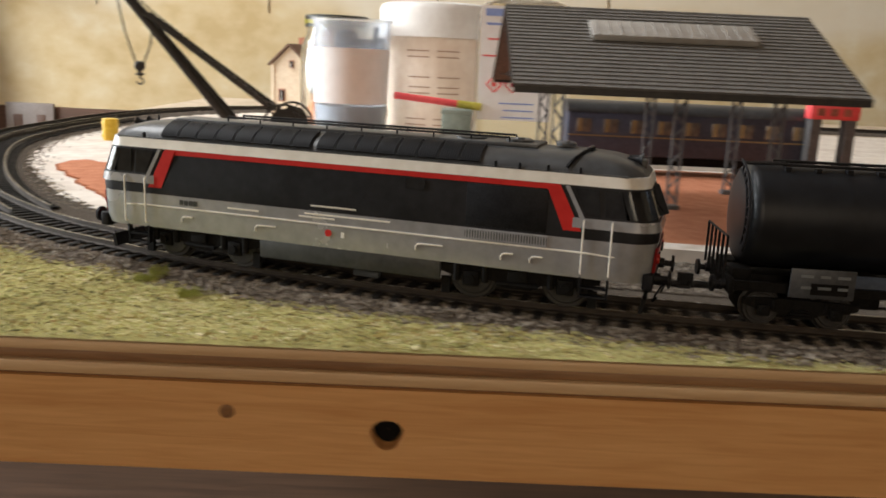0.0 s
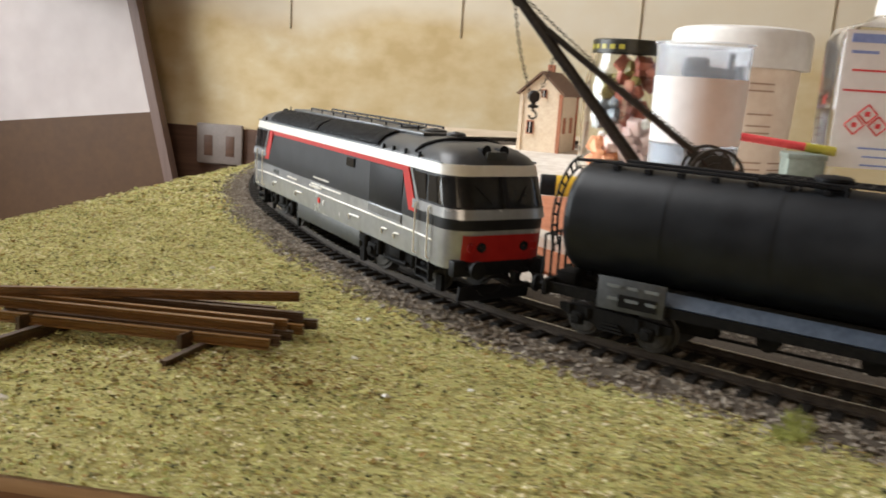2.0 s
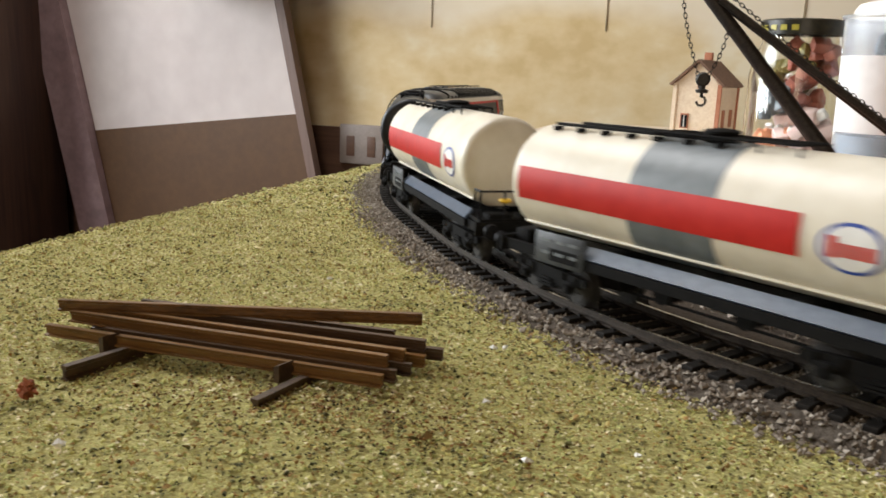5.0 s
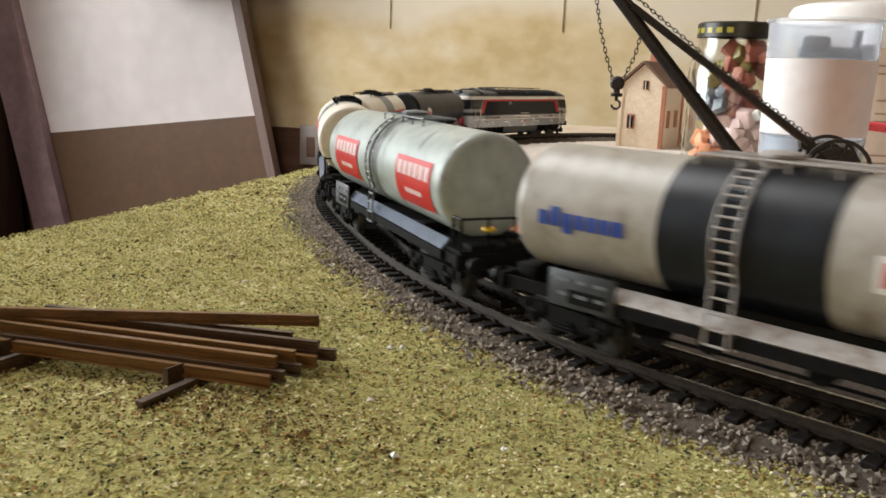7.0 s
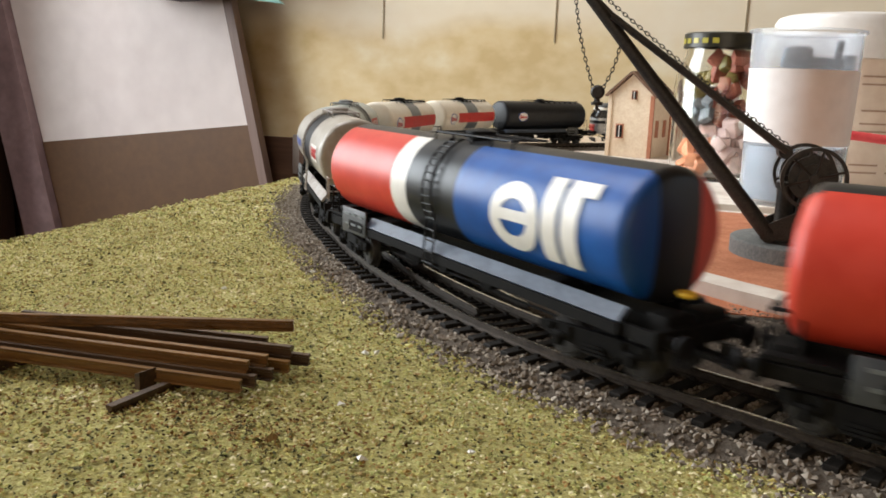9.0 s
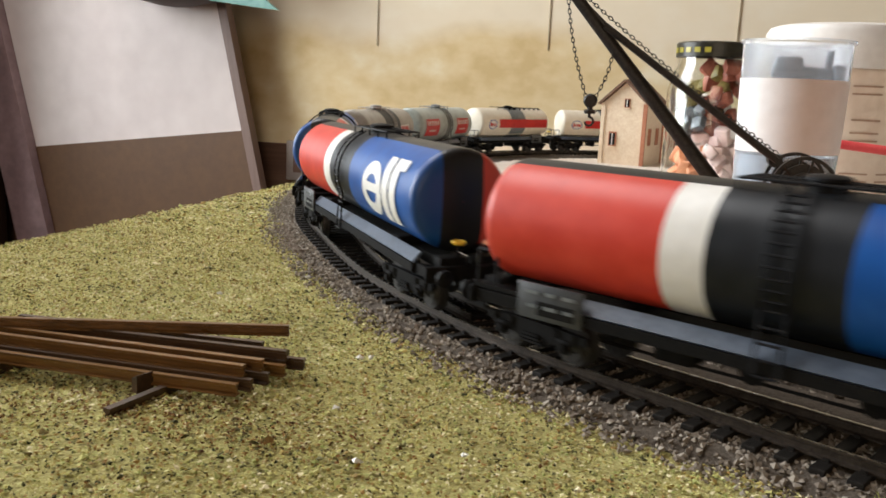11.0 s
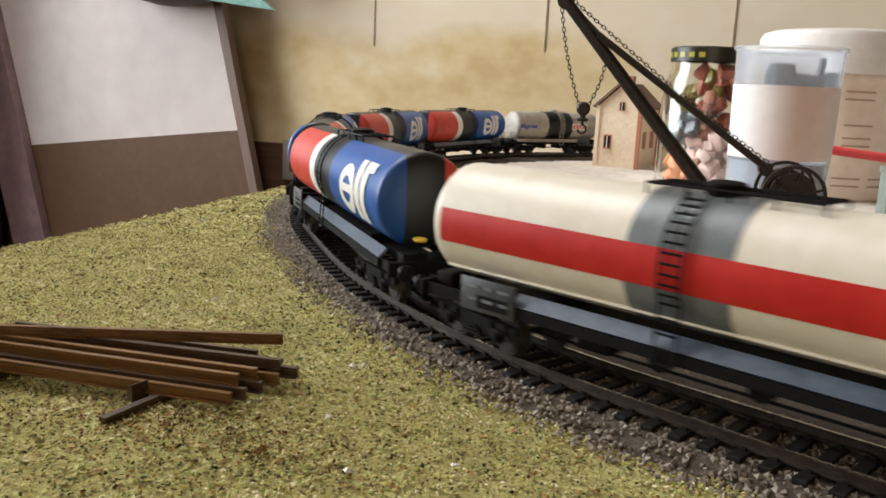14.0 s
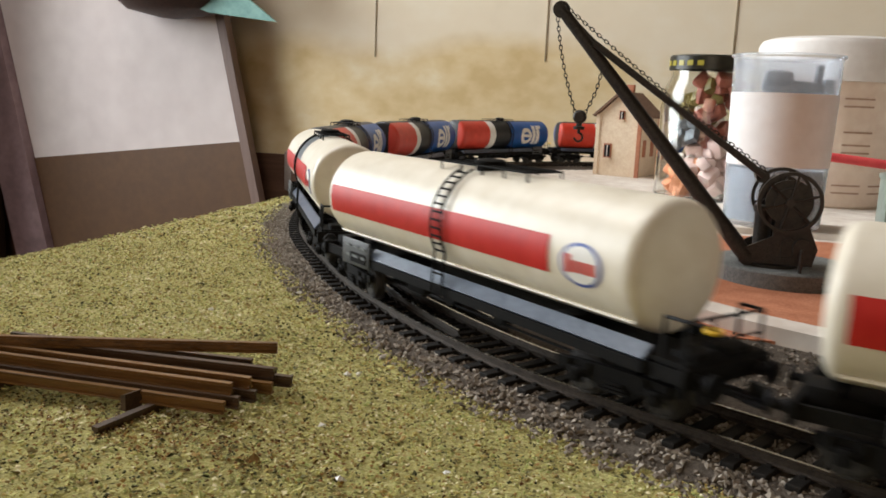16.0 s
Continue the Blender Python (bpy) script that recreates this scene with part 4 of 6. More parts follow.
def locomotive():
    w = thing("locomotive", pose(0, 0, 0), "dark grey and silver diesel locomotive with red flashes and off-white band", "locomotive", "goods train")
    body_band("lower_body", w, 0.0112, 0.0224, M_LOCOSILVER, label="silver-grey lower body side")
    body_band("upper_body", w, 0.0224, 0.0372, M_LOCODARK, label="anthracite upper body side")
    body_band("cream_band", w, 0.0372, 0.0402, M_LOCOCREAM, 0.00035, label="off-white band under the roof")
    rings = [plan_ring(0.1735, 0.0318, 0.0075, 0.0402), plan_ring(0.1700, 0.0300, 0.0075, 0.0420), plan_ring(0.1640, 0.0262, 0.0075, 0.0436), plan_ring(0.1560, 0.0205, 0.0075, 0.0448), plan_ring(0.1460, 0.0150, 0.0060, 0.0454), plan_ring(0.1300, 0.0080, 0.0030, 0.0457)]
    roof = part("roof", loft(rings), M_LOCOROOF, w, "rounded dark grey roof")
    for s in (1, -1):
        side = s * 0.01675
        bm = prism(bmesh.new(), [(-0.0625, 0.0356), (0.0625, 0.0356), (0.0640, 0.0371), (-0.0640, 0.0371)], 0.0005, Matrix.Translation((0, s * 0.01645, 0)))
        part("red_line", bm, M_REDBAND, w)
        for d in (1, -1):
            bm = prism(bmesh.new(), [(d * 0.0600, 0.0368), (d * 0.0640, 0.0368), (d * 0.0705, 0.0245), (d * 0.0655, 0.0245)][::d], 0.0006, Matrix.Translation((0, s * 0.01665, 0)))
            part("red_flash", bm, M_REDBAND, w, "slanting red flash")
            bm = prism(bmesh.new(), [(d * 0.0652, 0.0370), (d * 0.0664, 0.0370), (d * 0.0728, 0.0255), (d * 0.0714, 0.0255)][::d], 0.0006, Matrix.Translation((0, s * 0.01665, 0)))
            part("silver_flash", bm, M_LOCOSILVER, w)
            bm = bmesh.new()
            prism(bm, [(d * 0.0680, 0.0364), (d * 0.0745, 0.0364), (d * 0.0755, 0.0290), (d * 0.0715, 0.0290)][::d], 0.0005, Matrix.Translation((0, s * 0.0166, 0)))
            part("cab_side_window", bm, M_GLASSDARK, w)
            bm = bmesh.new()
            prism(bm, [(d * 0.0765, 0.0364), (d * 0.0805, 0.0364), (d * 0.0825, 0.0290), (d * 0.0768, 0.0290)][::d], 0.0005, Matrix.Translation((0, s * 0.0166, 0)))
            part("cab_side_window", bm, M_GLASSDARK, w)
            for x in (0.0712, 0.0790):
                bm = bmesh.new()
                pipe(bm, [(d * x, s * 0.0168, 0.0278), (d * x, s * 0.0178, 0.0274), (d * x, s * 0.0178, 0.0130), (d * x, s * 0.0168, 0.0126)], 0.00028)
                part("handrail", bm, M_LOCOCREAM, w)
            bm = bmesh.new()
            for z in (0.0060, 0.0085):
                box(bm, (d * 0.0750, s * 0.0155, z), (0.0080, 0.0022, 0.0005))
            for x in (0.0712, 0.0788):
                box(bm, (d * x, s * 0.0158, 0.0085), (0.0005, 0.0016, 0.0060))
            part("cab_step", bm, M_BLACK, w)
            # raised moulding along the lower side and round the cab
            bm = bmesh.new()
            pipe(bm, [(0, s * 0.01695, 0.0186), (d * 0.072, s * 0.01695, 0.0186), (d * 0.080, s * 0.0166, 0.0182), (d * 0.0868, s * 0.0150, 0.0155)], 0.00028)
            part("side_moulding", bm, M_LOCOCREAM, w)
        for x0, x1, z in ((0.030, 0.041, 0.0204), (0.004, 0.016, 0.0204), (-0.014, 0.014, 0.0214), (-0.003, 0.012, 0.0240)):
            part("grab_rail", B(((x0 + x1) / 2, s * 0.0169, z), (x1 - x0, 0.0004, 0.00045)), M_LOCOCREAM, w)
        for x, h in ((0.0275, 0.0036), (0.0560, 0.0020), (-0.0265, 0.0042), (-0.0500, 0.0018), (-0.0585, 0.0018)):
            bm = bmesh.new()
            pipe(bm, [(x + h, s * 0.0169, 0.0140), (x + h, s * 0.0172, 0.0150), (x + h - 0.0006, s * 0.0173, 0.0158), (x + h - 0.0016, s * 0.0173, 0.0160), (x - h, s * 0.0171, 0.0160)], 0.00026)
            part("footstep_edge", bm, M_LOCOCREAM, w)
        part("side_hatch", B((-0.0490, s * 0.0167, 0.0292), (0.0235, 0.0004, 0.0122), None, 0.0001), M_BLACK, w, "plain black side hatch")
        grille = part("side_grille", B((-0.0492, s * 0.0168, 0.0207), (0.0240, 0.0005, 0.0026)), M_LOCOSKIRT, w)
        bm = bmesh.new()
        for k in range(30):
            box(bm, (-0.0608 + k * 0.0008, s * 0.0171, 0.0207), (0.00042, 0.0003, 0.0022))
        for z in (0.0194, 0.0220):
            box(bm, (-0.0492, s * 0.0171, z), (0.0244, 0.0004, 0.0004))
        part("grille_slats", bm, M_LOCOSILVER, grille)
        part("side_window", B((-0.0215, s * 0.0168, 0.0335), (0.0060, 0.0004, 0.0030)), M_GLASSDARK, w)
        emblem = part("round_badge", rod(bmesh.new(), (0.0060, s * 0.0167, 0.0160), (0.0060, s * 0.0171, 0.0160), 0.0011, 16), M_REDBAND, w)
        part("badge_mark", B((0.0012, s * 0.0169, 0.0158), (0.0010, 0.0004, 0.0016)), M_WHITE, w)
        bm = bmesh.new()
        for k in range(4):
            box(bm, (0.0580 - k * 0.0017, s * 0.0169, 0.0205), (0.0013, 0.0003, 0.0016))
        part("number_bars", bm, M_LOCOSKIRT, w)
        part("skirt", B((0, s * 0.0156, 0.0086), (0.0600, 0.0012, 0.0060), None, 0.0002), M_LOCOSKIRT, w)
        # louvred roof panels
        for a, b, cnt in ((0.0660, 0.0128, 8), (0.0112, -0.0405, 8)):
            for k in range(cnt):
                louvre(w, s, a + (b - a) * (k + 1) / cnt + 0.0002, a + (b - a) * k / cnt - 0.0002)
        part("gutter", pipe(bmesh.new(), [(-0.0820, s * 0.0160, 0.0404), (0.0820, s * 0.0160, 0.0404)], 0.00035), M_LOCOROOF, w)
        bm = pipe(bmesh.new(), [(0.048, s * 0.0046, 0.0478), (-0.046, s * 0.0046, 0.0478)], 0.00035)
        for x in np.linspace(0.048, -0.046, 9):
            rod(bm, (x, s * 0.0046, 0.0458), (x, s * 0.0046, 0.0478), 0.0003, 6)
        part("roof_rail", bm, M_BLACK, w)
        for x in (-0.0450, -0.0520, -0.0600, -0.0690, 0.0720):
            part("lifting_lug", B((x, s * 0.0160, 0.0412), (0.0006, 0.0008, 0.0018)), M_BLACK, w)
        for x, y, z, tilt in ((-0.0500, 0.0106, 0.0451, 22), (-0.0610, 0.0128, 0.0442, 34)):
            part("roof_plate", B((0, 0, 0), (0.0088, 0.0026, 0.0008), pose(x, s * y, z, -s * tilt, 0, 0), 0.0002), M_GREYBAND, w, "pale grey roof plate")
        bm = bmesh.new()
        pipe(bm, [(-0.0650 - 0.0010 * k, s * y, z + 0.0003) for k, (y, z) in enumerate([(0.0153, 0.0414), (0.0142, 0.0430), (0.0125, 0.0440), (0.0095, 0.0449), (0.0060, 0.0455), (0.0, 0.0458)])], 0.0006)
        part("roof_rib", bm, M_BLACK, w)
    part("roof_hatch", B((0.020, 0, 0.0459), (0.095, 0.0105, 0.0010), None, 0.0003), M_LOCOROOF, roof)
    part("roof_hatch", B((-0.040, 0, 0.0459), (0.030, 0.0150, 0.0012), None, 0.0004), M_LOCOROOF, roof)
    for x, r in ((-0.033, 0.0048), (-0.048, 0.0042), (-0.062, 0.0030)):
        part("roof_fan", lathe(bmesh.new(), [(0, r), (0.0008, r), (0.0012, r * 0.8), (0.0009, r * 0.4), (0.0014, r * 0.3), (0.0014, 0.0001)], 24, upright(x, 0, 0.0462)), M_LOCOROOF, roof)
    for x in (0.075, -0.070):
        part("aerial", rod(bmesh.new(), (x, 0.004, 0.0445), (x, 0.004, 0.0468), 0.0003, 6), M_BLACK, roof)
    for d in (1, -1):
        end_band("windscreen", w, 0.0290, 0.0366, 0.0825, d, M_GLASSDARK, 0.0003, "dark glazed windscreen")
        end_band("silver_waist", w, 0.0256, 0.0284, 0.0680, d, M_LOCOSILVER, 0.0004, "silver band below the windscreen")
        end_band("nose_panel", w, 0.0126, 0.0212, 0.0880, d, M_NOSERED, 0.00035, "deep red nose panel with lamps", -0.0135, 0.0135)
        part("windscreen_pillar", B((d * 0.0900, 0, 0.0328), (0.0024, 0.0014, 0.0090), pose(0, 0, 0, 0, d * -24, 0)), M_LOCODARK, w)
        for s in (1, -1):
            for y in (0.0072, 0.0105):
                part("headlamp", lathe(bmesh.new(), [(0, 0.0014), (0.0007 * d, 0.0014), (0.0007 * d, 0.0011), (0.0003 * d, 0.0009), (0.0003 * d, 0.0001)], 16, Matrix.Translation((d * 0.0912, s * y, 0.0178))), M_GLASSDARK if y < 0.008 else M_NOSERED, w)
            bm = bmesh.new()
            pipe(bm, [(d * 0.0915, s * 0.0045, 0.0300), (d * 0.0888, s * 0.0085, 0.0345)], 0.00022)
            part("wiper", bm, M_BLACK, w)
            part("horn", lathe(bmesh.new(), [(0, 0.0006), (0.0030 * d, 0.0008), (0.0042 * d, 0.0016), (0.0042 * d, 0.0001)], 12, Matrix.Translation((d * 0.0800, s * 0.0030, 0.0440))), M_BLACK, w)
        part("top_lamp", B((d * 0.0838, 0, 0.0425), (0.0034, 0.0070, 0.0028), None, 0.0006), M_LOCOSKIRT, w)
        part("buffer_beam", B((d * 0.0895, 0, 0.0118), (0.0030, 0.0310, 0.0046), None, 0.0005), M_BLACK, w)
        buffers(w, d * 0.0905, d, 0.0122)
        coupler(w, d * 0.0890, d)
        bm = bmesh.new()
        pipe(bm, [(d * (0.0925 + 0.0016 * math.sin(a)), 0.0040 + 0.004 * math.cos(a), 0.0068 + 0.0030 * math.sin(a)) for a in np.linspace(0.3, 6.0, 16)], 0.0003)
        part("brake_hose", bm, M_BLACK, w)
        part("snow_plough", B((d * 0.0885, 0, 0.0040), (0.0012, 0.0240, 0.0044), pose(0, 0, 0, 0, d * 12, 0)), M_BLACK, w)
    part("fuel_tank", B((0, 0, 0.0078), (0.046, 0.022, 0.008), None, 0.001), M_DARK, w)
    w["pivot"] = 0.0520
    w.scale = (1.07, 1.07, 1.07)
    for d in (1, -1):
        loco_bogie(w, d * 0.0520)
    return w


# ---------------------------------------------------------------- the train and its run
SPEED, START = 0.1285, -0.155
loco = locomotive()
wagon_black = black_wagon()
cream_short = cream_wagon(0.148, True, None)
wagon_grey = grey_wagon()
wagon_beige = beige_wagon()
wagon_tri = tricolour_wagon()
cream_band = cream_wagon(0.182, True, M_DARK)
cream_plain = cream_wagon(0.178, False, M_DARK)
TRAIN = [(loco, 0.103)]
behind = -0.006
for ob, length in ((wagon_black, 0.157), (cream_short, 0.148), (copy_thing(cream_short, pose(0, 0, 0)), 0.148), (wagon_grey, 0.1555), (wagon_beige, 0.148), (wagon_tri, 0.1834), (copy_thing(wagon_tri, pose(0, 0, 0)), 0.1834), (copy_thing(wagon_tri, pose(0, 0, 0)), 0.1834), (copy_thing(wagon_tri, pose(0, 0, 0)), 0.1834), (cream_band, 0.183), (cream_plain, 0.179), (copy_thing(cream_plain, pose(0, 0, 0)), 0.179)):
    TRAIN.append((ob, behind - length / 2))
    behind -= length


def train_pose(s, pivot):
    a, b = MAIN.at(s - pivot), MAIN.at(s + pivot)
    d, c = b - a, (a + b) / 2
    yaw = math.atan2(d[1], d[0])
    return Matrix.Translation((c[0], c[1], RAIL_TOP)) @ Matrix.Rotation(yaw, 4, "Z"), yaw


def motions():
    times = [k / 5 for k in range(81)]
    for ob, offset in TRAIN:
        pivot = ob["pivot"] * ob.scale.x
        rows, turns = [], ([], [])
        for t in times:
            s = START + SPEED * t + offset
            m, yaw = train_pose(s, pivot)
            rows.append((t, m))
            for k, d in enumerate((1, -1)):
                w = MAIN.way(s + d * pivot)
                a = math.degrees(math.atan2(w[1], w[0]) - yaw)
                a = (a + 180) % 360 - 180
                turns[k].append((t, pose(d * ob["pivot"], 0, 0, 0, 0, a)))
        walk(ob, rows)
        bogies = [c for c in ob.children if c.name.startswith("bogie")]
        for b in bogies:
            walk(b, turns[0] if b.location.x > 0 else turns[1])
            for wheel in [c for c in b.children if c.name.startswith("wheelset")]:
                r = wheel["radius"]
                x, turn = wheel.location.x, math.degrees(SPEED / (r * ob.scale.x))
                walk(wheel, [(k / 30, pose(x, 0, r, 0, (turn * k / 30) % 360, 0)) for k in range(481)])


# ---------------------------------------------------------------- the room
M_WALL = mat("yellowed_plaster_wall", (0.58, 0.425, 0.215), [(0.66, 0.505, 0.28), (0.71, 0.57, 0.35), (0.77, 0.67, 0.48)], rough=0.85, scale=2.6, bump=0.001, fine=6, spec=0.2, contrast=(0.36, 0.64))
wall_map = M_WALL.node_tree.nodes.new("ShaderNodeMapping")
wall_map.inputs["Scale"].default_value = (0.9, 0.9, 1.25)
for nd in [x for x in M_WALL.node_tree.nodes if x.bl_idname == "ShaderNodeTexNoise"]:
    M_WALL.node_tree.links.new(wall_map.outputs[0], nd.inputs["Vector"])
M_WALL.node_tree.links.new([x for x in M_WALL.node_tree.nodes if x.bl_idname == "ShaderNodeTexCoord"][0].outputs["Object"], wall_map.inputs["Vector"])
# the upper sheets were painted over in an off-white
wall_nodes, wall_links = M_WALL.node_tree.nodes, M_WALL.node_tree.links
tone = [x for x in wall_nodes if x.bl_idname == "ShaderNodeValToRGB"][0]
apart, ragged, band, coat_ = (wall_nodes.new("ShaderNode" + k) for k in ("SeparateXYZ", "Math", "MapRange", "Mix"))
ragged.operation, ragged.inputs[1].default_value = "MULTIPLY_ADD", 0.22
wall_links.new([x for x in wall_nodes if x.bl_idname == "ShaderNodeTexCoord"][0].outputs["Object"], apart.inputs[0])
wall_links.new([x for x in wall_nodes if x.bl_idname == "ShaderNodeTexNoise"][0].outputs["Fac"], ragged.inputs[0])
wall_links.new(apart.outputs[2], ragged.inputs[2])
band.inputs[1].default_value, band.inputs[2].default_value, band.inputs[4].default_value = 0.275, 0.335, 0.75
wall_links.new(ragged.outputs[0], band.inputs[0])
coat_.data_type = "RGBA"
coat_.inputs[7].default_value = (0.79, 0.70, 0.56, 1)
wall_links.new(band.outputs[0], coat_.inputs[0])
wall_links.new(tone.outputs[0], coat_.inputs[6])
wall_links.new(coat_.outputs[2], wall_nodes["Principled BSDF"].inputs["Base Color"])
M_JOINT = mat("joint_line", (0.30, 0.24, 0.15), (0.40, 0.32, 0.21), rough=0.8, scale=8)
M_CEIL = mat("dark_unseen_ceiling", (0.26, 0.18, 0.11), (0.36, 0.26, 0.17), rough=0.9, scale=3)
M_FLOOR = wood("floor_boards", (0.036, 0.018, 0.009), (0.075, 0.038, 0.020), "X", 14)
M_BROWN = mat("brown_panel", (0.088, 0.041, 0.016), (0.112, 0.055, 0.022), rough=0.6, scale=14, bump=0.0004)
M_WAINSCOT = wood("dark_wainscot", (0.07, 0.032, 0.018), (0.14, 0.07, 0.04), "X", 14)
M_PANEL = mat("pinkish_white_board", (0.58, 0.50, 0.47), (0.66, 0.58, 0.545), rough=0.7, scale=4, bump=0.0003)
M_MAUVE = mat("mauve_post", (0.20, 0.13, 0.13), (0.30, 0.20, 0.20), rough=0.5, scale=10)
M_CABINET = wood("dark_cabinet", (0.035, 0.015, 0.009), (0.075, 0.035, 0.02), "Z", 18)
M_BEIGE_EDGE = wood("brown_batten", (0.15, 0.095, 0.075), (0.20, 0.13, 0.105), "Z", 20)


def slab(name, x0, x1, y0, y1, z0, z1, material, label, kind="structure"):
    return tagged(part(name, B(((x0 + x1) / 2, (y0 + y1) / 2, (z0 + z1) / 2), (x1 - x0, y1 - y0, z1 - z0)), material, smooth=False), label, kind=kind)


X0, X1, Y0, Y1, Z0, Z1 = -2.35, 3.2, -1.9, 2.06, -0.75, 1.75
slab("floor", X0, X1, Y0, Y1, Z0 - 0.1, Z0, M_FLOOR, "dark brown floor boards")
# unseen ceiling, dark to hold back bounce, with a gap for the overhead light
bm = bmesh.new()
for x0, x1, y0, y1 in ((X0, -1.75, Y0, Y1), (-0.55, X1, Y0, Y1), (-1.75, -0.55, Y0, 0.3), (-1.75, -0.55, 1.4, Y1)):
    box(bm, ((x0 + x1) / 2, (y0 + y1) / 2, Z1 + 0.05), (x1 - x0, y1 - y0, 0.1))
tagged(part("ceiling", bm, M_CEIL, smooth=False), "unseen dark ceiling with an opening for the added overhead light", kind="structure")
slab("wall_north", X0 - 0.1, X1 + 0.1, Y1, Y1 + 0.1, Z0, Z1, M_WALL, "yellowed patchy plaster wall")
# unseen wall, kept dark against bounce; the gap is added for the warm fill
south = tagged(new("wall_south"), "unseen wall behind the camera, dark to cut bounce, open for the warm fill", kind="structure")
for x0, x1, z0, z1 in ((X0 - 0.1, -0.6, Z0, Z1), (0.6, X1 + 0.1, Z0, Z1), (-0.6, 0.6, Z0, 0.15), (-0.6, 0.6, 1.15, Z1)):
    part("wall_piece", B(((x0 + x1) / 2, Y0 - 0.05, (z0 + z1) / 2), (x1 - x0, 0.1, z1 - z0)), M_WAINSCOT, south, smooth=False)


def wall_with_opening(name, x, x_out, ya, yb, za, zb):
    w = tagged(new(name), "unseen yellowed plaster side wall with an opening for light", kind="structure")
    for y0, y1, z0, z1 in ((Y0, ya, Z0, Z1), (yb, Y1, Z0, Z1), (ya, yb, Z0, za), (ya, yb, zb, Z1)):
        part("wall_piece", B(((x + x_out) / 2, (y0 + y1) / 2, (z0 + z1) / 2), (abs(x_out - x), y1 - y0, z1 - z0)), M_WALL, w, smooth=False)
    return w


wall_with_opening("wall_west", X0, X0 - 0.1, -0.15, 1.60, -0.1, 1.2)
# unseen east wall; its opening only lets the right fill through
wall_with_opening("wall_east", X1, X1 + 0.1, 0.1, 1.7, -0.05, 1.25)
slab("wainscot", X0, X1, Y1 - 0.012, Y1, Z0, -0.076, M_WAINSCOT, "dark brown wooden wainscot along the wall")
for k, x in enumerate((-0.765, -0.356, 0.046, 0.45)):
    slab("trim", x - 0.0012, x + 0.0012, Y1 - 0.003, Y1, 0.17, Z1, M_JOINT, "thin dark joint line in the wall")

socket = thing("wall_socket", pose(-0.932, Y1 - 0.012, -0.116), "dull brownish double wall socket on the dark wainscot", "socket")
M_SOCKET = mat("socket_plastic", (0.24, 0.195, 0.17), (0.30, 0.25, 0.22), rough=0.5, scale=60)
part("plate", B((0, -0.006, 0), (0.118, 0.012, 0.098), None, 0.004), M_SOCKET, socket)
for x in (-0.028, 0.028):
    part("outlet", B((x, -0.0125, -0.004), (0.022, 0.002, 0.050), None, 0.001), M_WAINSCOT, socket)

board = thing("leaning_board", pose(-1.07, 1.97, -0.045, 0, -7, 0), "large pinkish white board with brown lower part leaning on the wall", "board")
part("upper_sheet", prism(bmesh.new(), [(-0.606, 0), (0, 0), (-0.075, 0.82), (-0.681, 0.82)], 0.016), M_PANEL, board, "pinkish white sheet")
part("lower_sheet", prism(bmesh.new(), [(-0.551, -0.60), (0.055, -0.60), (0, 0), (-0.606, 0)], 0.022), M_BROWN, board, "brown hardboard")
part("batten", prism(bmesh.new(), [(0.057, -0.60), (0.079, -0.60), (-0.053, 0.82), (-0.075, 0.82)], 0.030), M_BEIGE_EDGE, board, "thin mauve-brown edge batten")
part("post", prism(bmesh.new(), [(-0.655, -0.60), (-0.553, -0.60), (-0.683, 0.82), (-0.785, 0.82)], 0.07), M_MAUVE, board, "mauve rounded side post")

cabinet = thing("cabinet", pose(-2.04, 1.80, Z0), "dark brown wooden cabinet beside the board", "cabinet")
part("carcass", B((0, 0.0, 0.75), (0.46, 0.40, 1.50), None, 0.01), M_CABINET, cabinet)
part("door", B((0.0, -0.206, 0.75), (0.42, 0.012, 1.42), None, 0.004), M_CABINET, cabinet)
part("knob", rod(bmesh.new(), (-0.16, -0.212, 0.75), (-0.16, -0.235, 0.75), 0.012, 14), M_BEIGE_EDGE, cabinet)

M_TEAL = mat("teal_wedge", (0.12, 0.26, 0.23), (0.20, 0.36, 0.32), rough=0.6, scale=20)
# unidentified teal wedge, modelled as a flat sheet
folder = thing("folder", pose(0, 1.86, 0), "teal wedge-shaped sheet jutting out over the board", "folder")
part("wedge_sheet", prism(bmesh.new(), [(-0.924, 0.228), (-0.985, 0.272), (-1.10, 0.32), (-1.30, 0.32), (-1.09, 0.246)], 0.012), M_TEAL, folder)
# rounded dark body put where an unidentified dark area lies above the board
dark_shape = thing("bag", pose(-1.205, 1.90, 0.302), "dark rounded shape hanging over the board", "bag")
part("shape_shell", lathe(bmesh.new(), [(-0.085, 0.0001), (-0.08, 0.03), (-0.06, 0.085), (0.0, 0.13), (0.12, 0.14), (0.2, 0.05), (0.205, 0.0001)], 24, upright(0, 0, 0) @ Matrix.Diagonal((0.8, 1.0, 1.35, 1))), M_CABINET, dark_shape)

# ---------------------------------------------------------------- ground inside the curve
SLAB = 0.0055


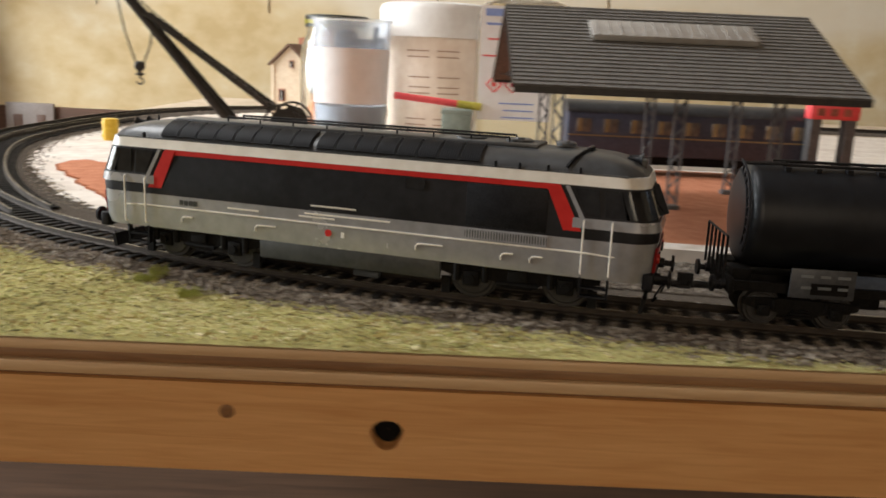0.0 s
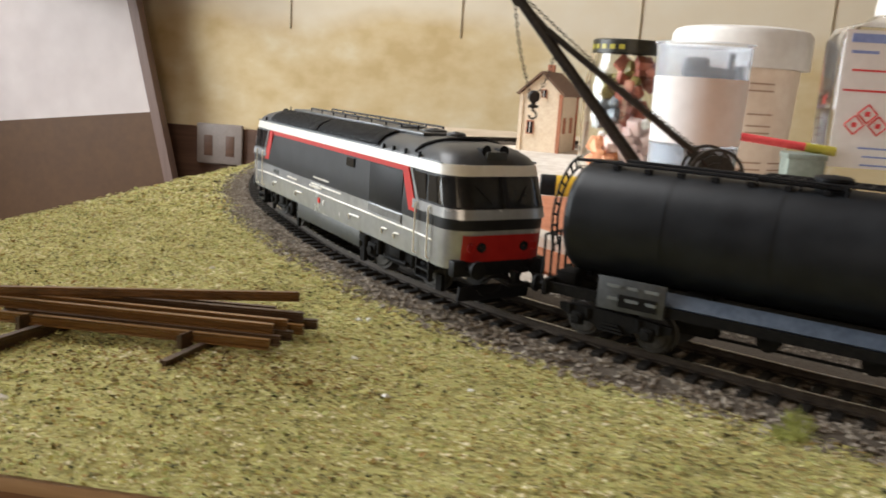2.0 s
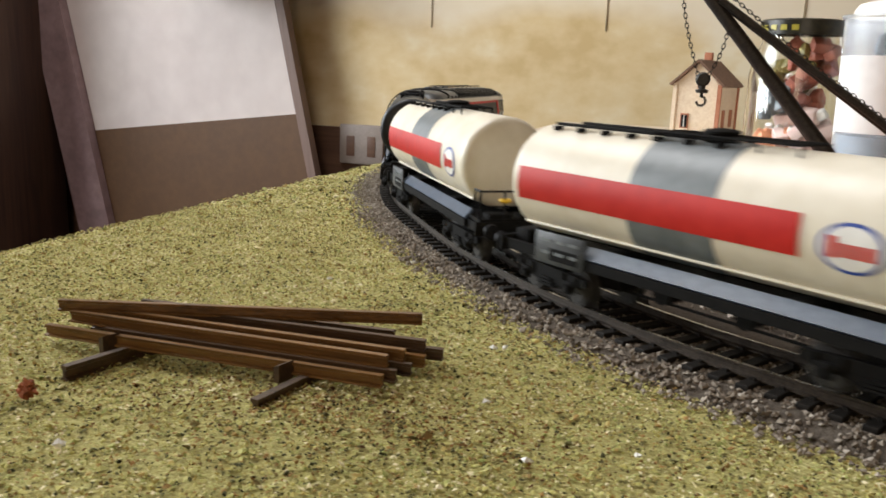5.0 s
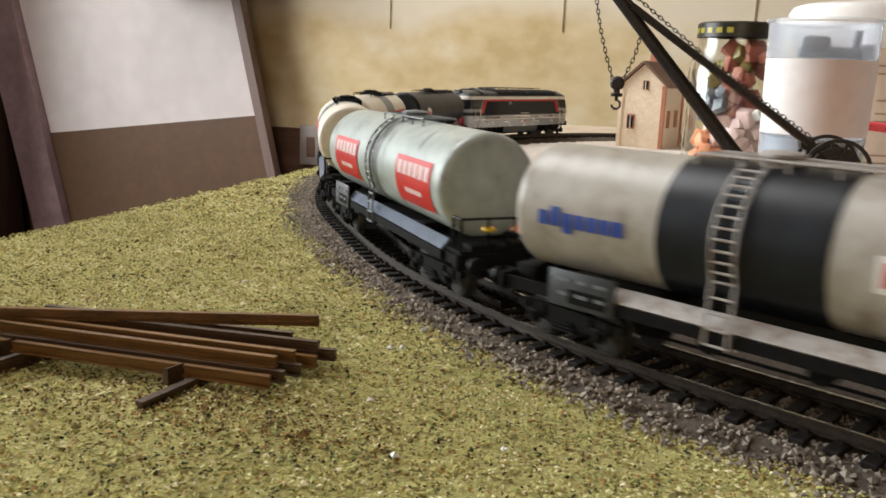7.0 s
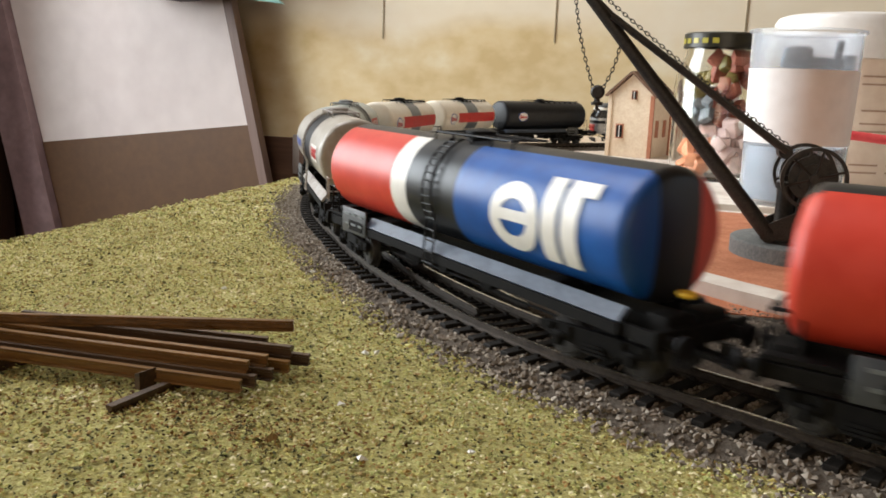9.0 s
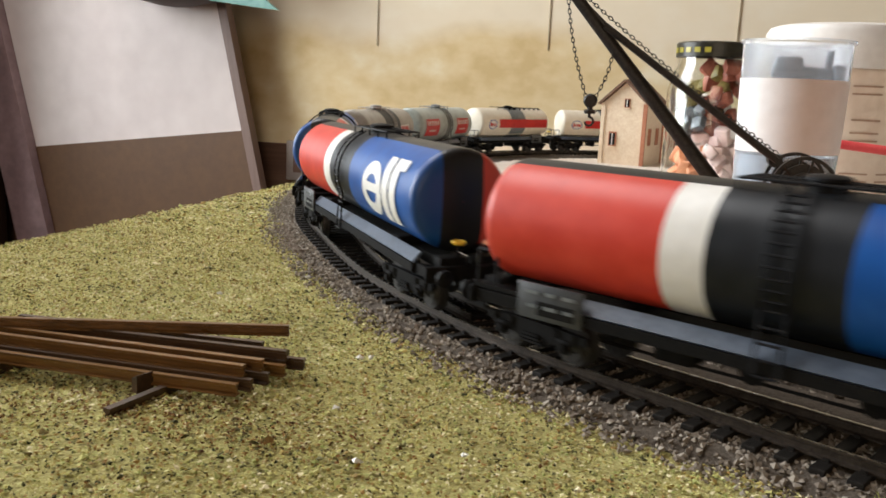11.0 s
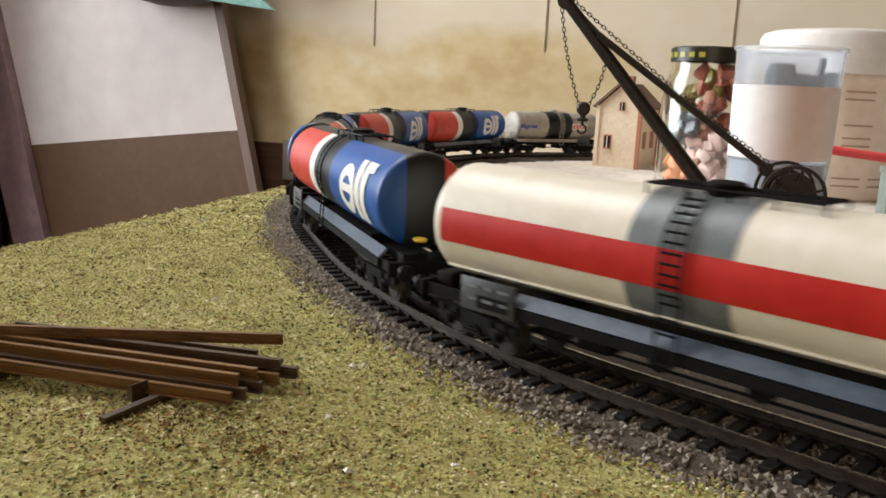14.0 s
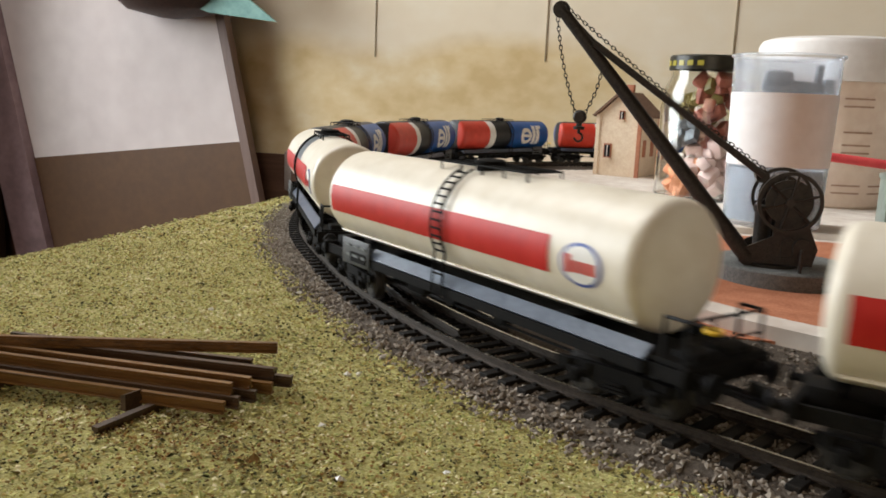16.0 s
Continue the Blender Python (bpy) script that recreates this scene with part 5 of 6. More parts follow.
def ground_patch(name, test, x0, x1, y0, y1, z, step, material, label, skirt=0.0):
    bm = bmesh.new()
    xs, ys = np.arange(x0, x1, step), np.arange(y0, y1, step)
    grid = {(i, j): bm.verts.new((x, y, z + 0.0003 * noise.noise((x * 40, y * 40, z * 900)))) for i, x in enumerate(xs) for j, y in enumerate(ys) if test(x, y)}
    for i, j in list(grid):
        q = [grid.get(k) for k in ((i, j), (i + 1, j), (i + 1, j + 1), (i, j + 1))]
        if all(q):
            bm.faces.new(q)
    for v in [v for v in bm.verts if not v.link_faces]:
        bm.verts.remove(v)
    if skirt:
        rim = [e for e in bm.edges if len(e.link_faces) == 1]
        out = bmesh.ops.extrude_edge_only(bm, edges=rim)
        for v in out["geom"]:
            if isinstance(v, bmesh.types.BMVert):
                v.co.z = z - skirt
    return tagged(part(name, bm, material), label, kind="structure")


ground_patch("plaster_ground", lambda x, y: inside_grass(x, y) < -0.036 - 0.004 * noise.noise((x * 30, y * 30, 1)) and y < 1.16, -0.30, 1.4, 0.29, 1.2, 0.0010, 0.008, M_PLASTER, "whitish plastered ground inside the curve of the track")
ground_patch("plaster_step", lambda x, y: inside_grass(x, y) < -0.094 and x > -0.20 + 0.02 * noise.noise((y * 30, 0, 4)) and y < 0.655, -0.25, 1.3, 0.30, 0.68, SLAB, 0.004, M_PLASTER, "white plaster edge of the raised yard", SLAB)
tagged(ribbon("yard_kerb", MAIN, -1.0, 0.33, [(-0.0885, 0.0), (-0.0890, SLAB + 0.0012), (-0.1010, SLAB + 0.0014), (-0.1020, 0.0)], M_PLASTER, 0.008), "whitish plaster kerb along the raised yard", kind="structure")
ground_patch("terracotta_yard", lambda x, y: inside_grass(x, y) < -0.0975 - 0.0015 * noise.noise((x * 50, y * 50, 9)) and x > -0.185 and y < 0.64, -0.25, 1.3, 0.30, 0.68, SLAB + 0.0009, 0.003, M_TERRA, "terracotta red granular yard surface")

tagged(ribbon("ballast_strip", MAIN, -1.1, 0.12, [(-0.036, 0.0), (-0.037, 0.0016), (-0.087, 0.0016), (-0.088, 0.0)], M_BALLAST_BASE, 0.01), "dark brown ballast between the track and the yard", "ballast", kind="structure")
rng = np.random.default_rng(17)
spots = [(*MAIN.side(a, b), 0.0018) for a, b in zip(rng.uniform(-0.75, 0.12, 9000), rng.uniform(-0.0865, -0.036, 9000))]
stones("loose_ballast", spots, rng.uniform(0.0005, 0.0010, 9000), 0.75, 18, M_BALLAST, "loose grey-brown stones beside the yard kerb", "ballast")

ground_patch("terracotta_patch", lambda x, y: inside_grass(x, y) < -0.054 - 0.006 * noise.noise((x * 45, y * 45, 2)) and x > -0.182 and 0.43 < y < 0.585 + 0.012 * noise.noise((x * 50, 0, 6)), -0.20, 0.05, 0.42, 0.61, 0.0022, 0.003, M_TERRA, "terracotta red ground beside the siding", 0.0015)

# flat boards lying behind the yard
for x0, x1, y0, y1, h, m, txt in ((-0.055, 0.75, 0.668, 0.712, 0.0060, M_PLASTER, "long white foam board lying flat behind the yard"), (-0.030, 0.80, 0.716, 0.735, 0.0030, M_BOARD, "narrow brown wooden strip lying behind the yard")):
    b_ = thing("flat_board", pose(0, 0, 0), txt, "board")
    part("sheet", B(((x0 + x1) / 2, (y0 + y1) / 2, 0.0012 + h / 2), (x1 - x0, y1 - y0, h), None, 0.0005), m, b_)

# ---------------------------------------------------------------- crane
def chain(bm, pts, pitch=0.0019, w=0.00062, r=0.00024):
    """Small oval links, each turned a quarter from the last."""
    P = [Vector(p) for p in pts]
    lens = [0.0]
    for a, b in zip(P, P[1:]):
        lens.append(lens[-1] + (b - a).length)
    k = 0
    for s in np.arange(pitch / 2, lens[-1], pitch):
        i = max(j for j in range(len(P) - 1) if lens[j] <= s)
        d = (P[i + 1] - P[i]).normalized()
        c = P[i] + d * (s - lens[i])
        u = d.cross(Vector((0, 1, 0))).normalized()
        v = d.cross(u)
        if k % 2:
            u, v = v, u
        k += 1
        n = 10
        ring = []
        for q in range(n):
            a = math.tau * q / n
            ring.append(c + d * math.cos(a) * pitch * 0.66 + u * math.sin(a) * w)
        for q in range(n):
            rod(bm, ring[q], ring[(q + 1) % n], r, 4)
    return bm


def crane():
    c = thing("yard_crane", pose(0, 0, 0), "black cast-iron model yard crane on a round grey plinth", "crane")
    cx, cy = -0.014, 0.522
    part("plinth", lathe(bmesh.new(), [(0, 0.0001), (0, 0.0290), (0.0060, 0.0290), (0.0066, 0.0284), (0.0070, 0.0260), (0.0068, 0.0001)], 48, upright(cx, cy, SLAB + 0.0008)), M_STONE, c, "round grey stone plinth")
    z = SLAB + 0.0075
    bm = bmesh.new()
    lathe(bm, [(0, 0.0001), (0, 0.0105), (0.0012, 0.0105), (0.0020, 0.0085), (0.0022, 0.0001)], 28, upright(-0.0205, 0.512, z))
    part("turntable", bm, M_IRON, c)
    for y in (0.503, 0.521):
        bm = bmesh.new()
        prism(bm, [(-0.0330, z + 0.002), (-0.0060, z + 0.002), (-0.0045, z + 0.009), (-0.0080, 0.0300), (-0.0130, 0.0400), (-0.0200, 0.0400), (-0.0215, 0.0260), (-0.0340, z + 0.0065)], 0.0012, Matrix.Translation((0, y, 0)))
        frame_ = part("side_frame", bm, M_IRON, c)
        bm = bmesh.new()
        pipe(bm, [(-0.0178, y - 0.0008, 0.0175), (-0.0178, y - 0.0008, 0.0245), (-0.0150, y - 0.0008, 0.0262), (-0.0128, y - 0.0008, 0.0245), (-0.0135, y - 0.0008, 0.0185), (-0.0178, y - 0.0008, 0.0175)], 0.0003)
        part("frame_rim", bm, M_IRON, frame_)
    part("column", rod(rod(bmesh.new(), (-0.0245, 0.512, z), (-0.0245, 0.512, 0.0345), 0.0034, 16), (-0.0245, 0.512, 0.0345), (-0.0245, 0.512, 0.0370), 0.0042, 16), M_IRON, c)
    # hand wheels with six spokes
    for y in (0.498, 0.526):
        bm = bmesh.new()
        m = Matrix.Translation((-0.0170, y, 0.0400)) @ Matrix.Rotation(radians(90), 4, "Z")
        lathe(bm, [(-0.0011, 0.0106), (-0.0011, 0.0119), (0.0011, 0.0119), (0.0011, 0.0106), (-0.0011, 0.0106)], 40, m)
        lathe(bm, [(-0.0016, 0.0001), (-0.0016, 0.0017), (0.0016, 0.0017), (0.0016, 0.0001)], 16, m)
        wheel = part("gear_wheel", bm, M_IRON, c, "spoked iron wheel")
        for k in range(6):
            a = math.tau * k / 6 + 0.3
            part("spoke", rod(bmesh.new(), (-0.0170, y, 0.0400), (-0.0170 + 0.0108 * math.cos(a), y, 0.0400 + 0.0108 * math.sin(a)), 0.00055, 6), M_IRON, wheel)
        part("ratchet_plate", lathe(bmesh.new(), [(-0.0003, 0.0001), (-0.0003, 0.0088), (0.0003, 0.0088), (0.0003, 0.0001)], 28, Matrix.Translation((0, 0.0022, 0)) @ m), M_IRON, wheel)
    part("winch_drum", rod(bmesh.new(), (-0.0170, 0.4985, 0.0400), (-0.0170, 0.5255, 0.0400), 0.0056, 20), M_IRON, c)
    bm = bmesh.new()
    rod(bm, (-0.0105, 0.500, 0.0225), (-0.0105, 0.524, 0.0225), 0.0034, 16)
    rod(bm, (-0.0110, 0.4965, 0.0225), (-0.0110, 0.4965, 0.0130), 0.0007, 8)
    part("pinion", bm, M_IRON, c)
    head = Vector((-0.1105, 0.505, 0.1115))
    for y0 in (0.5045, 0.5180):
        foot = Vector((-0.0300, y0, 0.0165))
        top = head + Vector((0, 0.0006 if y0 < 0.51 else 0.0034, 0))
        bm = bmesh.new()
        rod(bm, foot, top, 0.0031, 14, 0.0023)
        lathe(bm, [(-0.0016, 0.0001), (-0.0016, 0.0030), (0.0016, 0.0030), (0.0016, 0.0001)], 14, Matrix.Translation(foot) @ Matrix.Rotation(radians(90), 4, "Z"))
        part("jib_strut", bm, M_IRON, c, "long tubular jib strut")
    # lattice tie from the winch to the head
    a, b = Vector((-0.0270, 0.511, 0.0495)), Vector((-0.0965, 0.507, 0.0985))
    bm = bmesh.new()
    for off in (-0.0085, 0.0085):
        rod(bm, a + Vector((0, off, 0)), b + Vector((0, off * 0.45, 0)), 0.0014, 8)
    n = 22
    for k in range(n):
        p, q = a.lerp(b, k / n), a.lerp(b, (k + 1) / n)
        w0, w1 = 0.0085 * (1 - 0.55 * k / n), 0.0085 * (1 - 0.55 * (k + 1) / n)
        s = 1 if k % 2 else -1
        rod(bm, p + Vector((0, s * w0, 0)), q + Vector((0, -s * w1, 0)), 0.00050, 5)
        rod(bm, p + Vector((0, -w0, 0)), p + Vector((0, w0, 0)), 0.00042, 5)
    part("lattice_tie", bm, M_IRON, c, "riveted lattice tie bar")
    part("jib_link", rod(bmesh.new(), b, head, 0.0013, 8), M_IRON, c)
    part("tie_bracket", lathe(bmesh.new(), [(-0.0050, 0.0001), (-0.0050, 0.0026), (0.0050, 0.0026), (0.0050, 0.0001)], 18, Matrix.Translation((-0.0270, 0.511, 0.0490)) @ Matrix.Rotation(radians(90), 4, "Z")), M_IRON, c)
    bm = bmesh.new()
    lathe(bm, [(-0.0012, 0.0001), (-0.0012, 0.0034), (-0.0005, 0.0027), (0.0005, 0.0027), (0.0012, 0.0034), (0.0012, 0.0001)], 20, Matrix.Translation(head) @ Matrix.Rotation(radians(90), 4, "Z"))
    part("head_pulley", bm, M_IRON, c)
    bm = bmesh.new()
    up = Vector((0.0006, -0.002, 0.0022))
    pts = [a + up] + [a.lerp(head, k / 14) + up - Vector((0, 0, 0.0016 * math.sin(math.pi * k / 14))) for k in range(1, 15)]
    chain(bm, pts)
    part("chain", bm, M_IRON, c, "fine iron chain along the jib")
    hook = Vector((-0.1000, 0.503, 0.0690))
    bm = bmesh.new()
    for top, dx in ((Vector((-0.1118, 0.504, 0.1085)), -0.0020), (Vector((-0.0925, 0.504, 0.0900)), 0.0020)):
        end = hook + Vector((dx, 0, 0.0016))
        pts = [top.lerp(end, k / 8) + Vector((-0.0012 * math.sin(math.pi * k / 8) * (1 if dx < 0 else -1), 0, 0)) for k in range(9)]
        chain(bm, pts)
    part("fall_chain", bm, M_IRON, c, "hanging iron chain")
    bm = bmesh.new()
    lathe(bm, [(-0.0016, 0.0001), (-0.0016, 0.0020), (-0.0008, 0.0028), (0.0008, 0.0028), (0.0016, 0.0020), (0.0016, 0.0001)], 20, Matrix.Translation(hook) @ Matrix.Rotation(radians(90), 4, "Z"))
    rod(bm, hook - Vector((0, 0, 0.002)), hook - Vector((0, 0, 0.0048)), 0.0012, 10)
    lathe(bm, [(0, 0.0001), (0, 0.0022), (0.0012, 0.0024), (0.0018, 0.0001)], 16, upright(*(hook - Vector((0, 0, 0.0052)))))
    pipe(bm, [hook + Vector((0.0017 * math.sin(t), 0, -0.0083 + 0.0018 * math.cos(t))) for t in np.linspace(0, 4.6, 10)], 0.0005)
    rod(bm, hook - Vector((0, 0, 0.0050)), hook - Vector((0, 0, 0.0068)), 0.0006, 8)
    part("hook_block", bm, M_IRON, c, "round pulley block with hook")


crane()

# ---------------------------------------------------------------- stack of rail stock on the grass
stack = thing("rail_stack", pose(0, 0, 0), "loose stack of brown model rail lengths on two bearers", "rail stack")


def bar(parent, a, b, w, h, material, name="rail_length"):
    a, b = Vector(a), Vector(b)
    d = (b - a).normalized()
    yaw, rise = math.atan2(d.y, d.x), math.asin(d.z)
    bm = bmesh.new()
    m = Matrix.Translation((a + b) / 2) @ Matrix.Rotation(yaw, 4, "Z") @ Matrix.Rotation(-rise, 4, "Y")
    L = (b - a).length / 2
    prof = [(-w / 2, -h / 2), (w / 2, -h / 2), (w / 2, -h * 0.36), (w * 0.14, -h * 0.26), (w * 0.14, h * 0.18), (w * 0.36, h * 0.26), (w * 0.36, h / 2), (-w * 0.36, h / 2), (-w * 0.36, h * 0.26), (-w * 0.14, h * 0.18), (-w * 0.14, -h * 0.26), (-w / 2, -h * 0.36)]
    part(name, loft([[m @ Vector((x, y, z)) for y, z in prof] for x in (-L, L)]), material, parent, smooth=False)


for a, b in (((-0.1735, 0.2972, 0.0016), (-0.1640, 0.3460, 0.0018)), ((-0.2198, 0.2966, 0.0016), (-0.2085, 0.3420, 0.0018))):
    bar(stack, a, b, 0.0026, 0.0034, M_STICKDARK, "bearer")
for x0, y0, z0, x1, y1, z1, m in (
        (-0.2390, 0.3122, 0.0044, -0.1530, 0.3140, 0.0044, M_STICK), (-0.2250, 0.3160, 0.0044, -0.1515, 0.3178, 0.0044, M_STICKDARK), (-0.2330, 0.3208, 0.0044, -0.1500, 0.3228, 0.0044, M_STICKDARK),
        (-0.2400, 0.3256, 0.0044, -0.1490, 0.3290, 0.0044, M_STICK), (-0.2330, 0.3304, 0.0044, -0.1468, 0.3350, 0.0044, M_STICKDARK), (-0.2300, 0.3352, 0.0044, -0.1530, 0.3390, 0.0044, M_STICKDARK),
        (-0.2360, 0.3172, 0.0068, -0.1540, 0.3190, 0.0070, M_STICK), (-0.2350, 0.3220, 0.0068, -0.1520, 0.3240, 0.0070, M_STICK), (-0.2290, 0.3280, 0.0068, -0.1500, 0.3320, 0.0070, M_STICKDARK),
        (-0.2400, 0.3175, 0.0090, -0.1555, 0.3445, 0.0092, M_STICK), (-0.2330, 0.3392, 0.0044, -0.1620, 0.3430, 0.0044, M_STICKDARK)):
    bar(stack, (x0, y0, z0), (x1, y1, z1), 0.0021, 0.0027, m)
for x in (-0.1748, -0.2200):
    part("bearer_stub", prism(bmesh.new(), [(-0.0008, 0.0), (0.0008, 0.0), (0.0008, 0.0040), (-0.0008, 0.0034)], 0.0046, pose(x, 0.3112, 0.0022, 0, 0, -14)), M_STICKDARK, stack)

M_RUST = mat("rust_brown_clump", (0.26, 0.07, 0.025), (0.40, 0.13, 0.05), rough=0.9, scale=500, bump=0.0005)
rng = np.random.default_rng(3)
clump = stones("pebble", [(-0.2185 + rng.normal(0, 0.0006), 0.2850 + rng.normal(0, 0.0006), 0.0024 + rng.normal(0, 0.0007)) for k in range(60)], rng.uniform(0.0007, 0.0012, 60), 0.9, 8, M_RUST, "rust-brown crumbly clump lying on the grass", "pebble", "")
M_STAIN = mat("brown_flock", (0.06, 0.030, 0.012), [(0.18, 0.085, 0.03), (0.30, 0.17, 0.06)], rough=0.95, scale=60, spec=0.1, island=True)
spill = [(rng.normal(-0.160, 0.026), rng.normal(0.303, 0.0075)) for k in range(1100)]
stones("brown_flock", [(x, y, grass_height(x, y) + 0.0007) for x, y in spill], rng.uniform(0.0002, 0.0006, 1100), 0.4, 31, M_STAIN, "brown flock spilt on the grass beside the rail stack", "grass", lean=0.5)
M_TUFT = mat("tuft_green", (0.22, 0.23, 0.05), (0.40, 0.42, 0.12), rough=0.95, scale=500)
for x, y, h, seed in ((-0.0240, 0.3080, 0.0045, 1), (-0.0070, 0.2860, 0.0030, 2), (-0.028, 0.3020, 0.0025, 4)):
    rg = np.random.default_rng(seed)
    bm = bmesh.new()
    for k in range(90):
        r, a = 0.0035 * math.sqrt(rg.random()), rg.uniform(0, math.tau)
        p = Vector((x + r * math.cos(a), y + r * math.sin(a), 0.0008))
        rod(bm, p, p + Vector((rg.normal(0, 0.0012), rg.normal(0, 0.0012), h * rg.uniform(0.5, 1.0))), 0.00022, 4, 0.00005)
    tagged(part("grass_tuft", bm, M_TUFT), "small yellow-green grass tuft beside the ballast", "grass tuft")
for x, y in ((-0.1320, 0.3190), (-0.1370, 0.3540), (-0.1395, 0.3525), (-0.118, 0.296), (-0.196, 0.270), (-0.206, 0.396), (-0.190, 0.430), (-0.1, 0.306)):
    stones("white_chip", [(x, y, 0.0016), (x + 0.0007, y, 0.0017)], [0.0010, 0.0007], 0.7, int(1000 * (x + y)) % 97, M_WHITE, "tiny white chip lying in the grass", "chip", "")

# ---------------------------------------------------------------- model house
M_HOUSE = mat("cream_render", (0.72, 0.57, 0.41), (0.82, 0.69, 0.53), rough=0.9, scale=120, bump=0.0001)
M_TILE = mat("brown_roof_tile", (0.13, 0.07, 0.045), (0.24, 0.14, 0.09), rough=0.8, scale=300, bump=0.0002)
M_BRICKTRIM = mat("brick_trim", (0.36, 0.13, 0.07), (0.50, 0.22, 0.13), rough=0.85, scale=300)


def house():
    h = thing("house", pose(-0.1097, 1.0930, 0.001, 0, 0, -15), "small cream rendered model house with brown tiled roof", "model house")
    w, d, e, a = 0.0228, 0.034, 0.0648, 0.0858
    wins = [(-0.0105, 0.019, 0.0085, 0.0155), (0.003, 0.060, 0.0060, 0.0096)]
    bm = bmesh.new()
    prism(bm, [(-w, 0), (w, 0), (w, e), (0, a), (-w, e)], 2 * d)
    part("wall", bm, M_HOUSE, h)
    for x, z, ww, hh in wins:
        f = part("window", B((x, -d - 0.0004, z + hh / 2), (ww, 0.0014, hh), None, 0.0002), M_BRICKTRIM, h, "small window with brick surround")
        part("pane", B((x, -d - 0.0012, z + hh / 2), (ww * 0.72, 0.0008, hh * 0.80)), M_GLASSDARK, f)
        part("glazing_bar", B((x, -d - 0.0018, z + hh / 2), (0.0008, 0.0006, hh * 0.80)), M_WHITE, f)
        part("sill", B((x, -d - 0.0014, z - 0.0004), (ww * 1.2, 0.0030, 0.0012)), M_HOUSE, f)
    for s in (1, -1):
        ang = math.atan2(a - e, w)
        L = math.hypot(a - e, w) + 0.006
        m = Matrix.Translation((s * (w + 0.004) / 2 * 1.02, 0, (a + e) / 2 + 0.0002)) @ Matrix.Rotation(s * ang, 4, "Y")
        roof = part("roof_slope", box(bmesh.new(), m @ Vector((0, 0, 0)), (L, 2 * d + 0.009, 0.0014), m), M_TILE, h)
        for k in range(9):
            mm = m @ Matrix.Translation((-L / 2 + (k + 0.5) * L / 9, 0, 0.0011)) @ Matrix.Rotation(radians(5), 4, "Y")
            part("tile_course", box(bmesh.new(), mm @ Vector((0, 0, 0)), (L / 9 + 0.0006, 2 * d + 0.009, 0.0009), mm), M_TILE, roof)
        for y in (-d, d):
            part("corner_quoin", B((s * w, y * 1.0, e / 2), (0.0040, 0.0030, e)), M_BRICKTRIM if s > 0 else M_HOUSE, h)
    for k, y in enumerate((-0.014, 0.014)):
        part("side_window", B((w + 0.0003, y, 0.030), (0.0014, 0.0100, 0.0180), None, 0.0002), M_BRICKTRIM, h)
    part("chimney", B((-0.006, 0.016, 0.090), (0.008, 0.007, 0.016), None, 0.0004), M_BRICKTRIM, h)


house()

# ---------------------------------------------------------------- jars, cup, tub and bottle on the layout
M_GLASS = clear("clear_glass", (0.95, 0.97, 0.96), 0.03)
M_FROST = clear("frosted_plastic", (0.88, 0.92, 0.97), 0.20, 1.2, 0.90)
M_PAPER = mat("paper_label", (0.80, 0.78, 0.76), (0.87, 0.855, 0.84), rough=0.9, scale=30, bump=0.0001)
M_TUB = mat("peach_plastic_tub", (0.74, 0.59, 0.47), (0.83, 0.70, 0.58), rough=0.45, scale=30)
M_TUBLID = mat("white_plastic_lid", (0.76, 0.72, 0.68), (0.84, 0.81, 0.77), rough=0.4, scale=30)
M_LID = mat("black_yellow_lid", (0.010, 0.010, 0.008), (0.03, 0.027, 0.012), rough=0.35, scale=80)
M_OLIVE = mat("lid_print", (0.34, 0.30, 0.03), (0.46, 0.40, 0.06), rough=0.35, scale=80)
M_INK = mat("pale_brown_ink", (0.40, 0.25, 0.17), (0.50, 0.33, 0.24), rough=0.7, scale=60)
M_REDINK = mat("red_ink", (0.66, 0.05, 0.06), (0.76, 0.09, 0.09), rough=0.6, scale=60)
M_BLUEINK = mat("blue_ink", (0.20, 0.28, 0.58), (0.30, 0.38, 0.68), rough=0.6, scale=60)
M_LIQUID = mat("grey_parts", (0.10, 0.115, 0.13), (0.20, 0.22, 0.24), rough=0.5, scale=120)
M_ORANGE = mat("orange_parts", (0.55, 0.19, 0.08), (0.66, 0.30, 0.16), rough=0.5, scale=150)
M_REDPARTS = mat("red_parts", (0.22, 0.055, 0.035), (0.38, 0.12, 0.075), rough=0.5, scale=150)
M_PALEGREEN = mat("grey_green_plastic", (0.19, 0.23, 0.20), (0.26, 0.31, 0.27), rough=0.4, scale=60)
M_OLIVEPARTS = mat("olive_parts", (0.13, 0.10, 0.025), (0.24, 0.19, 0.055), rough=0.5, scale=150)
M_PINK = mat("pale_pink_bag", (0.66, 0.46, 0.42), (0.78, 0.60, 0.56), rough=0.4, scale=60)


